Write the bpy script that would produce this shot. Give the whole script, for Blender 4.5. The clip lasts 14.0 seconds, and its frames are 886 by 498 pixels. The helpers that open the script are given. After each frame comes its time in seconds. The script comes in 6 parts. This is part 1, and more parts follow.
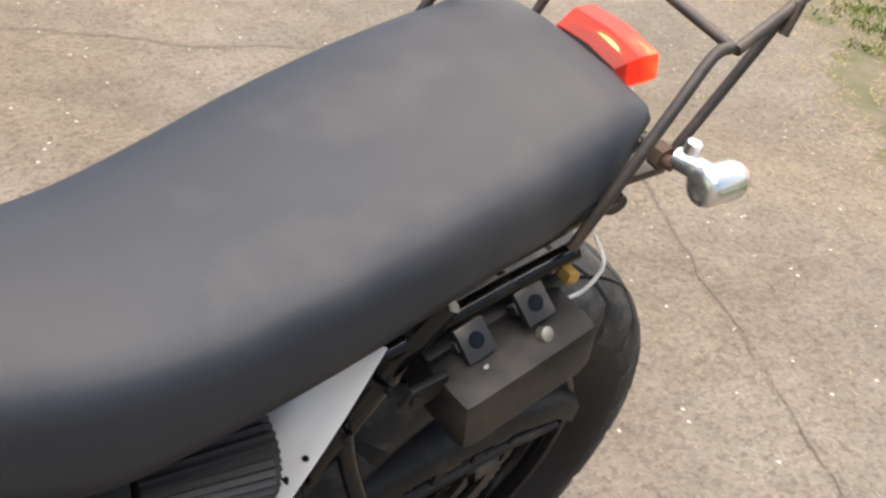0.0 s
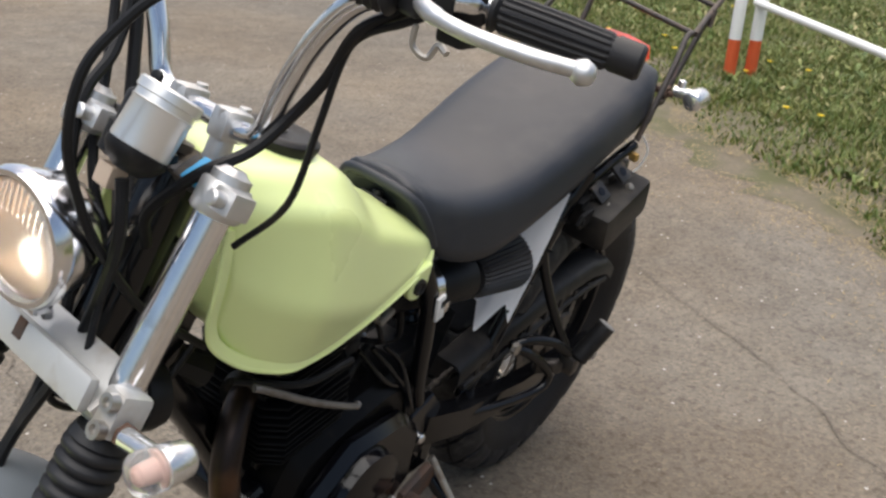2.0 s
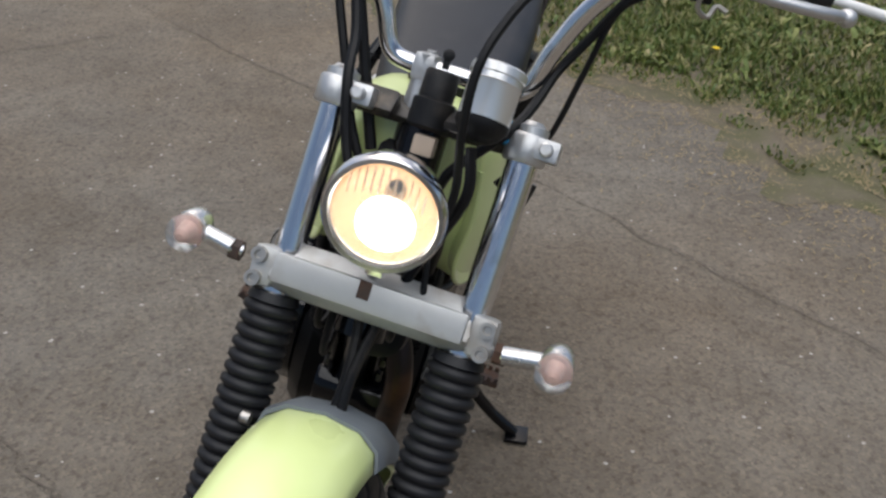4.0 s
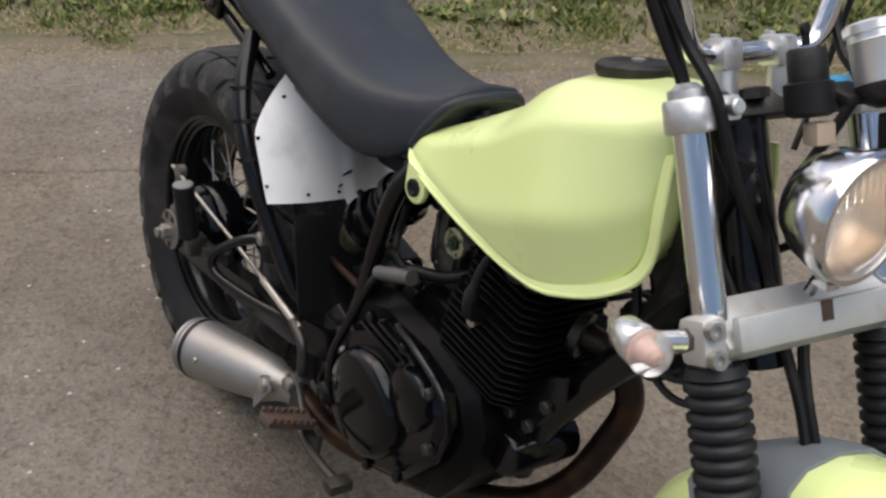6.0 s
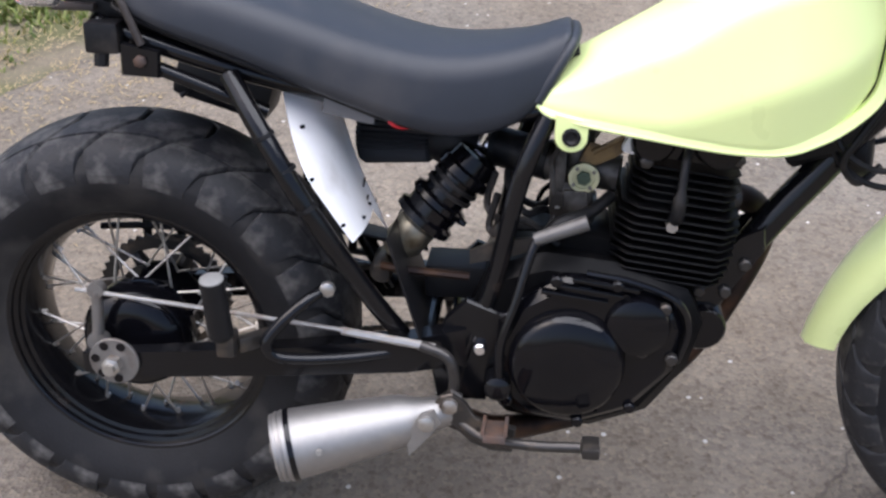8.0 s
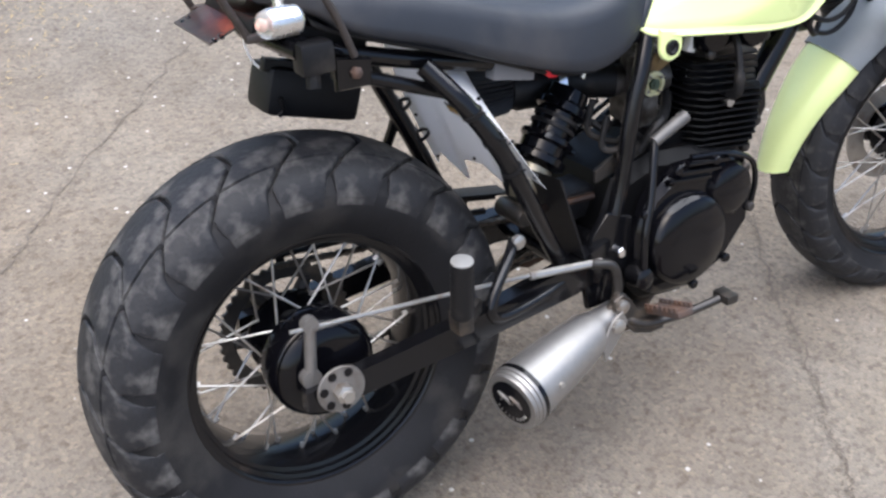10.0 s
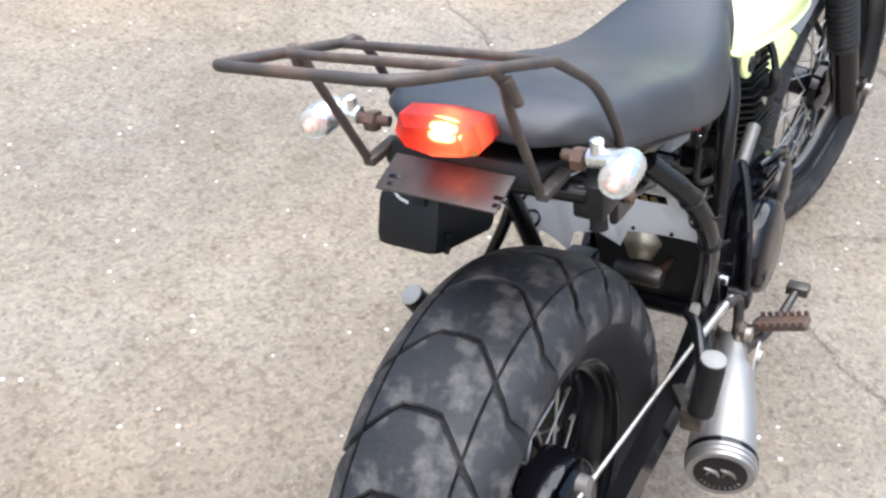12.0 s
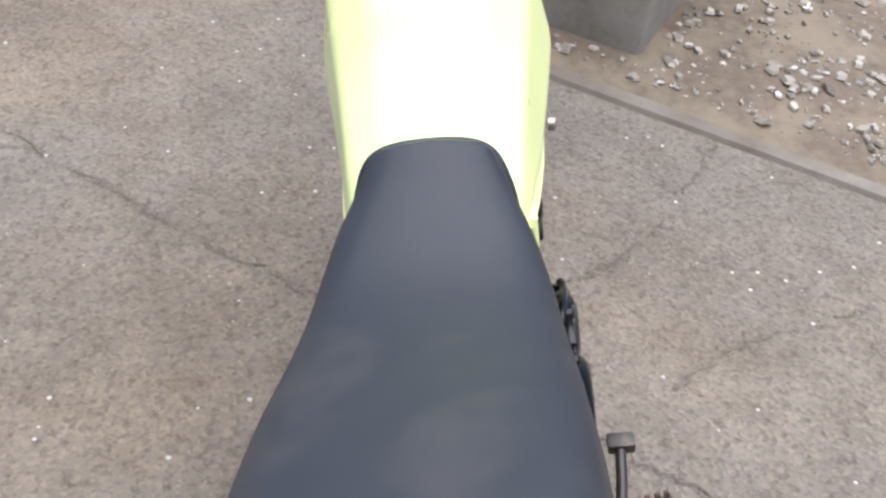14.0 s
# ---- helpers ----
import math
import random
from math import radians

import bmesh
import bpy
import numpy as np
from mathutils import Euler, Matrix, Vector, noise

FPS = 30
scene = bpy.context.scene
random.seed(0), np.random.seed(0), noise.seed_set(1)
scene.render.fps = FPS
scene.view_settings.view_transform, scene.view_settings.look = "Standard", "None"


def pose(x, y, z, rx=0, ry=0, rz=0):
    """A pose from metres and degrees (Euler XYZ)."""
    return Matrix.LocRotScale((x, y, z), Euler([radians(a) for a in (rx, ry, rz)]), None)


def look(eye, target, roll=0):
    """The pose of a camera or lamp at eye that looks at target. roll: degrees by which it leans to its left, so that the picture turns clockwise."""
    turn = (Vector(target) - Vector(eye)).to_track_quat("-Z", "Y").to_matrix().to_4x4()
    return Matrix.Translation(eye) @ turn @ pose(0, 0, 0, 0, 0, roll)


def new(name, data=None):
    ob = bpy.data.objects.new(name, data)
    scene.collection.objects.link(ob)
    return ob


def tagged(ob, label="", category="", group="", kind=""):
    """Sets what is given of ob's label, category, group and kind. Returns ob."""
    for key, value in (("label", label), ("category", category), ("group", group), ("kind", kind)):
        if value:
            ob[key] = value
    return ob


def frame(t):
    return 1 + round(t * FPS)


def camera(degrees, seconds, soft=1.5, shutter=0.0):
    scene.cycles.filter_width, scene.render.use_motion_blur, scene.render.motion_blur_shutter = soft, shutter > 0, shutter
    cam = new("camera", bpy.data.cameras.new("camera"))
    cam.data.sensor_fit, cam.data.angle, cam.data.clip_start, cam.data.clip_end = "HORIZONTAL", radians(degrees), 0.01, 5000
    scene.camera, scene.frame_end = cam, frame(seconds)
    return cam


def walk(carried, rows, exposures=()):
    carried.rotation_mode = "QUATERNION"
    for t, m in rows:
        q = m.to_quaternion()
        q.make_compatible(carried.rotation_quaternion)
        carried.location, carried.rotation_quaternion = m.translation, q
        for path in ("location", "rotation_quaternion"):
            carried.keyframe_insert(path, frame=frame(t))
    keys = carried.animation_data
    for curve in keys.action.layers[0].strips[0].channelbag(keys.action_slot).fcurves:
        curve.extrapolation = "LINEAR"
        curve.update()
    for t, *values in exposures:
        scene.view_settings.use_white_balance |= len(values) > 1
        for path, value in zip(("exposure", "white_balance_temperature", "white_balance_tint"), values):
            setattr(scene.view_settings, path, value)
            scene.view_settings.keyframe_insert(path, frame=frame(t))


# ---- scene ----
cam = camera(44.2, 14.0, soft=2.6)
PATH = [
    (0.0, (0.725, 0.757, 1.167), (0.099, 0.158, 0.667), 9.14),
    (0.5, (0.945, 0.879, 1.187), (-0.351, -0.338, 0.271), 7.0),
    (1.0, (1.175, 0.947, 1.207), (-0.174, -0.245, 0.336), 6.3),
    (1.5, (1.454, 0.939, 1.226), (-0.017, -0.145, 0.414), 5.7),
    (2.0, (1.724, 0.955, 1.229), (0.156, -0.027, 0.47), 4.3),
    (2.2, (1.842, 0.953, 1.242), (0.256, 0.014, 0.465), 3.5),
    (3.25, (2.120, 0.600, 1.325), (0.380, 0.110, 0.440), 2.9),
    (4.3, (2.156, 0.147, 1.362), (0.403, 0.178, 0.4), 5.2),
    (4.5, (2.125, 0.007, 1.356), (0.369, 0.177, 0.413), 5.1),
    (5.0, (2.063, -0.282, 1.382), (0.386, 0.198, 0.405), 4.6),
    (5.5, (1.849, -0.478, 1.361), (0.295, 0.227, 0.318), 1.4),
    (6.0, (1.648, -0.621, 1.363), (0.264, 0.337, 0.282), -1.0),
    (6.5, (1.439, -0.811, 1.35), (0.41, 0.483, 0.224), 0.4),
    (7.0, (1.212, -0.944, 1.378), (0.393, 0.459, 0.21), 0.9),
    (7.5, (0.931, -1.061, 1.369), (0.304, 0.434, 0.197), -3.4),
    (8.0, (0.59, -1.173, 1.39), (0.421, 0.427, 0.202), -0.6),
    (8.5, (0.321, -1.289, 1.376), (0.456, 0.388, 0.295), -0.1),
    (9.0, (-0.001, -1.279, 1.378), (0.36, 0.372, 0.308), -4.2),
    (9.2, (-0.12, -1.258, 1.416), (0.358, 0.328, 0.295), -2.1),
    (10.25, (-0.560, -0.960, 1.405), (0.400, 0.300, 0.220), 3.0),
    (11.5, (-0.830, -0.392, 1.393), (-0.156, -0.000, 0.766), 6.25),
    (12.0, (-0.840, -0.219, 1.429), (-0.143, 0.124, 0.799), 6.45),
    (12.5, (-0.764, 0.008, 1.426), (-0.033, 0.236, 0.782), 4.23),
    (13.0, (-0.621, 0.145, 1.410), (0.131, 0.199, 0.753), 8.21),
    (13.5, (-0.447, 0.251, 1.405), (0.300, 0.205, 0.741), 7.61),
    (14.0, (-0.242, 0.205, 1.372), (0.521, 0.145, 0.729), 7.58),
]
EXPOSURES = [(0.0, 1.54, 7000, 10), (0.5, 1.58, 6750, 10), (1.0, 1.38, 6450, 8), (1.5, 1.08, 6600, 9), (2.0, 0.84, 6700, 9), (4.5, 0.10, 6250, 8), (5.0, 0.20, 6400, 9),
             (6.0, 0.46, 6650, 10), (6.5, 0.48, 6850, 12), (7.0, 0.50, 6850, 13), (7.5, 0.90, 6400, 13), (8.0, 1.26, 6000, 14), (8.5, 1.18, 5950, 15), (9.0, 1.18, 6050, 14),
             (11.5, 2.28, 5950, 8), (12.0, 2.02, 6000, 8), (12.5, 1.86, 6050, 9), (13.0, 1.63, 6100, 9), (13.5, 1.58, 6150, 11), (14.0, 1.26, 6100, 12)]
walk(cam, [(t, look(eye, target, roll)) for t, eye, target, roll in PATH], EXPOSURES)

# ---- world and light: a bright, thinly clouded sky ----
world = bpy.data.worlds.new("sky")
scene.world = world
world.use_nodes = True
wn = world.node_tree.nodes
sky = wn.new("ShaderNodeTexSky")
sky.sky_type, sky.sun_disc = "NISHITA", False
sky.sun_elevation, sky.sun_rotation = radians(55), radians(250)
sky.air_density, sky.dust_density, sky.ozone_density = 1.0, 4.0, 1.0
wn["Background"].inputs["Strength"].default_value = 0.09
world.node_tree.links.new(sky.outputs["Color"], wn["Background"].inputs["Color"])
sun_data = bpy.data.lights.new("sun", "SUN")
sun_data.energy, sun_data.angle, sun_data.color = 2.5, radians(80), (1.0, 0.965, 0.935)
sun = new("sun", sun_data)
sun.matrix_world = look((0.9, 0.1, 3.2), (0.0, 0.0, 0.0))


# ---- materials ----
def material(name, color, rough=0.5, metal=0.0, grain=40.0, vary=0.15, bump=0.15, bump_scale=150.0, coat=0.0,
             stain=None, stain_at=(0.55, 0.7), stain_scale=6.0, spec=0.5, rough_vary=0.1):
    m = bpy.data.materials.new(name)
    m.use_nodes = True
    nt = m.node_tree
    n, l = nt.nodes, nt.links
    b = n["Principled BSDF"]
    b.inputs["Metallic"].default_value = metal
    b.inputs["Coat Weight"].default_value = coat
    b.inputs["Coat Roughness"].default_value = 0.22
    b.inputs["Specular IOR Level"].default_value = spec
    tc = n.new("ShaderNodeTexCoord")
    big = n.new("ShaderNodeTexNoise")
    big.inputs["Scale"].default_value, big.inputs["Detail"].default_value = stain_scale, 6
    fine = n.new("ShaderNodeTexNoise")
    fine.inputs["Scale"].default_value, fine.inputs["Detail"].default_value = grain, 5
    l.new(tc.outputs["Object"], big.inputs["Vector"])
    l.new(tc.outputs["Object"], fine.inputs["Vector"])
    mix = n.new("ShaderNodeMix")
    mix.data_type = "RGBA"
    mix.inputs["A"].default_value = (*[c * (1 - vary) for c in color], 1)
    mix.inputs["B"].default_value = (*[min(1, c * (1 + vary)) for c in color], 1)
    l.new(fine.outputs["Fac"], mix.inputs["Factor"])
    out = mix.outputs["Result"]
    if stain:
        ramp = n.new("ShaderNodeValToRGB")
        ramp.color_ramp.elements[0].position, ramp.color_ramp.elements[1].position = stain_at
        add = n.new("ShaderNodeMath")
        add.operation = "MULTIPLY_ADD"
        add.inputs[1].default_value = 0.25
        l.new(fine.outputs["Fac"], add.inputs[0])
        l.new(big.outputs["Fac"], add.inputs[2])
        l.new(add.outputs[0], ramp.inputs["Fac"])
        mx = n.new("ShaderNodeMix")
        mx.data_type = "RGBA"
        l.new(ramp.outputs["Color"], mx.inputs["Factor"])
        l.new(out, mx.inputs["A"])
        mx.inputs["B"].default_value = (*stain, 1)
        out = mx.outputs["Result"]
    l.new(out, b.inputs["Base Color"])
    rr = n.new("ShaderNodeMapRange")
    rr.inputs["To Min"].default_value, rr.inputs["To Max"].default_value = max(0.02, rough - rough_vary), min(1, rough + rough_vary)
    l.new(big.outputs["Fac"], rr.inputs["Value"])
    l.new(rr.outputs["Result"], b.inputs["Roughness"])
    if bump:
        bt = n.new("ShaderNodeTexNoise")
        bt.inputs["Scale"].default_value, bt.inputs["Detail"].default_value = bump_scale, 4
        l.new(tc.outputs["Object"], bt.inputs["Vector"])
        bp = n.new("ShaderNodeBump")
        bp.inputs["Strength"].default_value, bp.inputs["Distance"].default_value = bump, 0.002
        l.new(bt.outputs["Fac"], bp.inputs["Height"])
        l.new(bp.outputs["Normal"], b.inputs["Normal"])
    return m


def asphalt_material():
    m = bpy.data.materials.new("worn_asphalt")
    m.use_nodes = True
    n, l = m.node_tree.nodes, m.node_tree.links
    b = n["Principled BSDF"]
    b.inputs["Roughness"].default_value = 0.9
    b.inputs["Specular IOR Level"].default_value = 0.25
    tc = n.new("ShaderNodeTexCoord")

    def noise_tex(scale, detail):
        t = n.new("ShaderNodeTexNoise")
        t.inputs["Scale"].default_value, t.inputs["Detail"].default_value = scale, detail
        l.new(tc.outputs["Object"], t.inputs["Vector"])
        return t

    def ramp(src, stops):
        r = n.new("ShaderNodeValToRGB")
        els = r.color_ramp.elements
        while len(els) < len(stops):
            els.new(0.5)
        for e, (p, c) in zip(els, stops):
            e.position, e.color = p, (*c, 1)
        l.new(src, r.inputs["Fac"])
        return r.outputs["Color"]

    def blend(fac, a, c, mode="MIX"):
        x = n.new("ShaderNodeMix")
        x.data_type, x.blend_type = "RGBA", mode
        if isinstance(fac, float):
            x.inputs["Factor"].default_value = fac
        else:
            l.new(fac, x.inputs["Factor"])
        l.new(a, x.inputs["A"])
        if isinstance(c, tuple):
            x.inputs["B"].default_value = (*c, 1)
        else:
            l.new(c, x.inputs["B"])
        return x.outputs["Result"]

    patch = noise_tex(1.3, 5)
    base = ramp(patch.outputs["Fac"], [(0.3, (0.128, 0.114, 0.097)), (0.5, (0.160, 0.142, 0.121)), (0.7, (0.192, 0.171, 0.144))])
    tint = ramp(noise_tex(0.75, 3).outputs["Fac"], [(0.36, (1.05, 0.985, 0.90)), (0.62, (0.985, 1.0, 1.015))])
    base = blend(1.0, base, tint, "MULTIPLY")
    # stones of the mix, each with its own shade
    vor = n.new("ShaderNodeTexVoronoi")
    vor.inputs["Scale"].default_value = 130
    l.new(tc.outputs["Object"], vor.inputs["Vector"])
    sep = n.new("ShaderNodeSeparateColor")
    l.new(vor.outputs["Color"], sep.inputs["Color"])
    shade = ramp(sep.outputs["Red"], [(0.0, (0.52, 0.50, 0.48)), (0.4, (0.95, 0.95, 0.95)), (0.8, (1.12, 1.09, 1.04)), (1.0, (1.5, 1.44, 1.34))])
    col = blend(0.48, base, shade, "MULTIPLY")
    pit = noise_tex(46, 3)
    # hollows of the bump get their shade darkened into the base colour
    pit_shade = ramp(pit.outputs["Fac"], [(0.34, (0.35, 0.33, 0.3)), (0.46, (1, 1, 1))])
    col = blend(0.40, col, pit_shade, "MULTIPLY")
    mott = ramp(noise_tex(9, 4).outputs["Fac"], [(0.32, (0.88, 0.865, 0.84)), (0.66, (1.07, 1.07, 1.07))])
    col = blend(1.0, col, mott, "MULTIPLY")
    # pale chips
    v2 = n.new("ShaderNodeTexVoronoi")
    v2.inputs["Scale"].default_value = 38
    l.new(tc.outputs["Object"], v2.inputs["Vector"])
    near = n.new("ShaderNodeMath")
    near.operation, near.inputs[1].default_value = "LESS_THAN", 0.17
    l.new(v2.outputs["Distance"], near.inputs[0])
    s2 = n.new("ShaderNodeSeparateColor")
    l.new(v2.outputs["Color"], s2.inputs["Color"])
    few = n.new("ShaderNodeMath")
    few.operation, few.inputs[1].default_value = "GREATER_THAN", 0.92
    l.new(s2.outputs["Green"], few.inputs[0])
    both = n.new("ShaderNodeMath")
    both.operation = "MULTIPLY"
    l.new(near.outputs[0], both.inputs[0])
    l.new(few.outputs[0], both.inputs[1])
    col = blend(both.outputs[0], col, (0.40, 0.38, 0.35))
    l.new(col, b.inputs["Base Color"])
    hgt = n.new("ShaderNodeMath")
    hgt.operation = "ADD"
    l.new(pit.outputs["Fac"], hgt.inputs[0])
    l.new(vor.outputs["Distance"], hgt.inputs[1])
    bp = n.new("ShaderNodeBump")
    bp.inputs["Strength"].default_value, bp.inputs["Distance"].default_value = 0.7, 0.005
    l.new(hgt.outputs[0], bp.inputs["Height"])
    l.new(bp.outputs["Normal"], b.inputs["Normal"])
    return m


def glass_material(name, color, rough=0.05):
    m = bpy.data.materials.new(name)
    m.use_nodes = True
    b = m.node_tree.nodes["Principled BSDF"]
    b.inputs["Base Color"].default_value = (*color, 1)
    b.inputs["Transmission Weight"].default_value = 0.85
    b.inputs["Roughness"].default_value = rough
    b.inputs["IOR"].default_value = 1.3
    return m


def glow_material(name, color, strength, base):
    m = bpy.data.materials.new(name)
    m.use_nodes = True
    b = m.node_tree.nodes["Principled BSDF"]
    b.inputs["Base Color"].default_value = (*base, 1)
    b.inputs["Roughness"].default_value = 0.2
    b.inputs["Emission Color"].default_value = (*color, 1)
    b.inputs["Emission Strength"].default_value = strength
    return m


ASPHALT = asphalt_material()
LIME = material("lime_paint", (0.78, 0.89, 0.39), 0.3, vary=0.03, grain=12, bump=0.03, bump_scale=60, coat=0.7)
SEAT = material("seat_vinyl", (0.021, 0.0245, 0.032), 0.48, vary=0.12, grain=25, bump=0.12, bump_scale=700, stain=(0.042, 0.042, 0.046), stain_at=(0.6, 0.8), spec=0.35)
RUBBER = material("tyre_rubber", (0.0105, 0.0105, 0.012), 0.62, spec=0.24, vary=0.3, grain=30, bump=0.3, bump_scale=250, stain=(0.05, 0.046, 0.042), stain_at=(0.64, 0.95), stain_scale=9)
TREAD = material("worn_tread_rubber", (0.0145, 0.015, 0.0175), 0.6, vary=0.3, grain=110, bump=0.5, bump_scale=160, stain=(0.095, 0.091, 0.087), stain_at=(0.62, 0.88), stain_scale=24, spec=0.34)
BLACK = material("black_frame_paint", (0.0045, 0.0045, 0.0055), 0.17, spec=0.38, vary=0.3, grain=30, bump=0.08, bump_scale=90, stain=(0.045, 0.033, 0.026), stain_at=(0.78, 1.0), stain_scale=14)
ENGINE = material("black_engine_paint", (0.003, 0.003, 0.0042), 0.11, spec=0.32, vary=0.3, grain=40, bump=0.06, bump_scale=120, stain=(0.02, 0.018, 0.016), stain_at=(0.85, 1.05), stain_scale=16, rough_vary=0.05)
FINS = material("dull_fin_paint", (0.004, 0.004, 0.0045), 0.36, spec=0.09, vary=0.4, grain=60, bump=0.1, stain=(0.03, 0.025, 0.02), stain_at=(0.75, 1.0), stain_scale=25)
PLASTIC = material("black_plastic", (0.007, 0.007, 0.008), 0.48, spec=0.27, vary=0.25, grain=50, bump=0.2, bump_scale=300, stain=(0.05, 0.043, 0.036), stain_at=(0.7, 0.95), stain_scale=10)
GAITER = material("gaiter_rubber", (0.014, 0.014, 0.016), 0.5, spec=0.35, vary=0.2, bump=0.1, bump_scale=200)
CHROME = material("chrome", (0.78, 0.78, 0.8), 0.17, 1.0, vary=0.05, bump=0.02, stain=(0.45, 0.42, 0.38), stain_at=(0.75, 0.98), stain_scale=20, rough_vary=0.06)
ALU = material("cast_aluminium", (0.62, 0.62, 0.62), 0.42, 0.85, vary=0.12, grain=60, bump=0.2, bump_scale=220, stain=(0.3, 0.28, 0.25), stain_at=(0.7, 0.95), stain_scale=18)
CLAMPALU = material("painted_silver_clamp", (0.52, 0.52, 0.51), 0.4, 0.35, vary=0.08, grain=40, bump=0.15, bump_scale=120, stain=(0.30, 0.24, 0.18), stain_at=(0.66, 0.95), stain_scale=16)
MUFFLER = material("brushed_muffler", (0.33, 0.32, 0.31), 0.5, 0.9, vary=0.1, grain=80, bump=0.08, bump_scale=300, stain=(0.42, 0.38, 0.33), stain_at=(0.7, 0.95), stain_scale=9)
PIPE = material("heat_browned_pipe", (0.11, 0.06, 0.035), 0.4, 0.8, vary=0.3, grain=25, stain=(0.03, 0.022, 0.02), stain_at=(0.42, 0.7), stain_scale=14)
RUST = material("rusty_steel", (0.105, 0.055, 0.034), 0.75, 0.2, vary=0.4, grain=90, bump=0.4, stain=(0.06, 0.045, 0.04), stain_at=(0.5, 0.75), stain_scale=30)
STEEL = material("dull_steel", (0.45, 0.43, 0.4), 0.4, 0.9, vary=0.15, grain=70, stain=(0.22, 0.15, 0.1), stain_at=(0.68, 0.95), stain_scale=25)
DARKSTEEL = material("dark_worn_steel", (0.06, 0.056, 0.053), 0.4, 0.75, vary=0.25, grain=60, stain=(0.16, 0.13, 0.10), stain_at=(0.65, 0.9), stain_scale=25)
RACK = material("rack_rusted_black", (0.045, 0.038, 0.035), 0.5, 0.3, vary=0.35, grain=60, bump=0.3, stain=(0.12, 0.075, 0.05), stain_at=(0.62, 0.95), stain_scale=20)
SHEET = material("white_splash_sheet", (0.8, 0.8, 0.81), 0.45, 0.0, vary=0.05, grain=15, bump=0.05, stain=(0.4, 0.37, 0.33), stain_at=(0.72, 0.98), stain_scale=7)
INDICATOR = material("satin_chrome", (0.72, 0.72, 0.72), 0.25, 0.9, vary=0.05, grain=30, bump=0.05, stain=(0.6, 0.57, 0.52), stain_at=(0.72, 0.98), stain_scale=30)
GREY = material("grey_primer", (0.17, 0.19, 0.21), 0.55, vary=0.1)
BRASS = material("brass", (0.55, 0.36, 0.12), 0.35, 0.9)
RED = glass_material("clear_red_lens", (1.0, 0.06, 0.035), 0.3)
TAIL_GLOW = glow_material("tail_bulb_glow", (1.0, 0.6, 0.25), 7.0, (0.8, 0.2, 0.05))
LENS = glass_material("clear_lens", (0.95, 0.94, 0.93), 0.12)
PINK = material("amber_bulb", (0.75, 0.45, 0.36), 0.3)
HEAD_GLOW = glow_material("headlamp_glow", (1.0, 0.93, 0.80), 4.0, (0.9, 0.85, 0.7))
REFLECTOR = material("lamp_reflector", (0.46, 0.31, 0.19), 0.28, 1.0, bump=0.0)
REDWIRE = material("red_wire", (0.6, 0.02, 0.03), 0.4)
WHITE = material("white_paint", (0.78, 0.78, 0.77), 0.45, vary=0.05, stain=(0.5, 0.47, 0.42), stain_at=(0.7, 0.95))
ORANGE = material("red_orange_paint", (0.62, 0.10, 0.03), 0.5, vary=0.1, stain=(0.4, 0.12, 0.06), stain_at=(0.7, 0.95))
BLUE = material("blue_sticker", (0.05, 0.32, 0.6), 0.4)
TAG = material("white_tag", (0.75, 0.75, 0.74), 0.5)
CONCRETE = material("grey_concrete", (0.24, 0.23, 0.21), 0.9, vary=0.2, grain=40, bump=0.4, stain=(0.13, 0.12, 0.1), stain_at=(0.55, 0.8), stain_scale=3)
KERB = material("dirty_edging", (0.165, 0.148, 0.125), 0.95, vary=0.35, grain=35, bump=0.8, bump_scale=60, stain=(0.11, 0.092, 0.07), stain_at=(0.5, 0.8), stain_scale=6)
SOIL = material("brown_soil", (0.115, 0.09, 0.065), 0.95, vary=0.45, grain=30, bump=0.7, bump_scale=60, stain=(0.17, 0.14, 0.10), stain_at=(0.55, 0.75), stain_scale=5)
TURF = material("mossy_turf", (0.128, 0.106, 0.074), 0.95, vary=0.6, grain=110, bump=1.0, bump_scale=45, stain=(0.078, 0.080, 0.032), stain_at=(0.52, 0.78), stain_scale=5.0)
STRAW = material("dead_straw", (0.30, 0.23, 0.12), 0.8, vary=0.35, grain=4)
STONES = material("pale_stones", (0.25, 0.225, 0.195), 0.85, vary=0.4, grain=8, bump=0.3)
CRACK = material("crack_dirt", (0.112, 0.094, 0.076), 0.95, vary=0.4, grain=60, bump=0.5)
PEGCAP = material("weathered_grey_rubber", (0.17, 0.17, 0.165), 0.6, vary=0.15, grain=60, stain=(0.16, 0.15, 0.14), stain_at=(0.6, 0.9), stain_scale=40)
HOLDER = material("dull_brown_steel", (0.040, 0.034, 0.032), 0.42, 0.3, vary=0.3, grain=50, bump=0.15, stain=(0.085, 0.06, 0.045), stain_at=(0.62, 0.9), stain_scale=22)
BEIGE = material("beige_plastic", (0.42, 0.33, 0.25), 0.5, vary=0.1, grain=30)
SATIN = material("satin_silver", (0.80, 0.80, 0.79), 0.34, 0.75, vary=0.04, grain=30, bump=0.03, stain=(0.5, 0.47, 0.42), stain_at=(0.75, 0.98), stain_scale=25)
GREYSTEEL = material("grimy_grey_steel", (0.20, 0.19, 0.18), 0.5, 0.6, vary=0.3, grain=60, bump=0.2, stain=(0.09, 0.065, 0.045), stain_at=(0.6, 0.9), stain_scale=30)
RELAY = material("grey_plastic", (0.14, 0.14, 0.145), 0.5, vary=0.1, grain=30)
YELLOW = material("dandelion_petals", (0.8, 0.6, 0.03), 0.7)
FILTER = material("filter_pleats", (0.02, 0.02, 0.022), 0.6, vary=0.3)


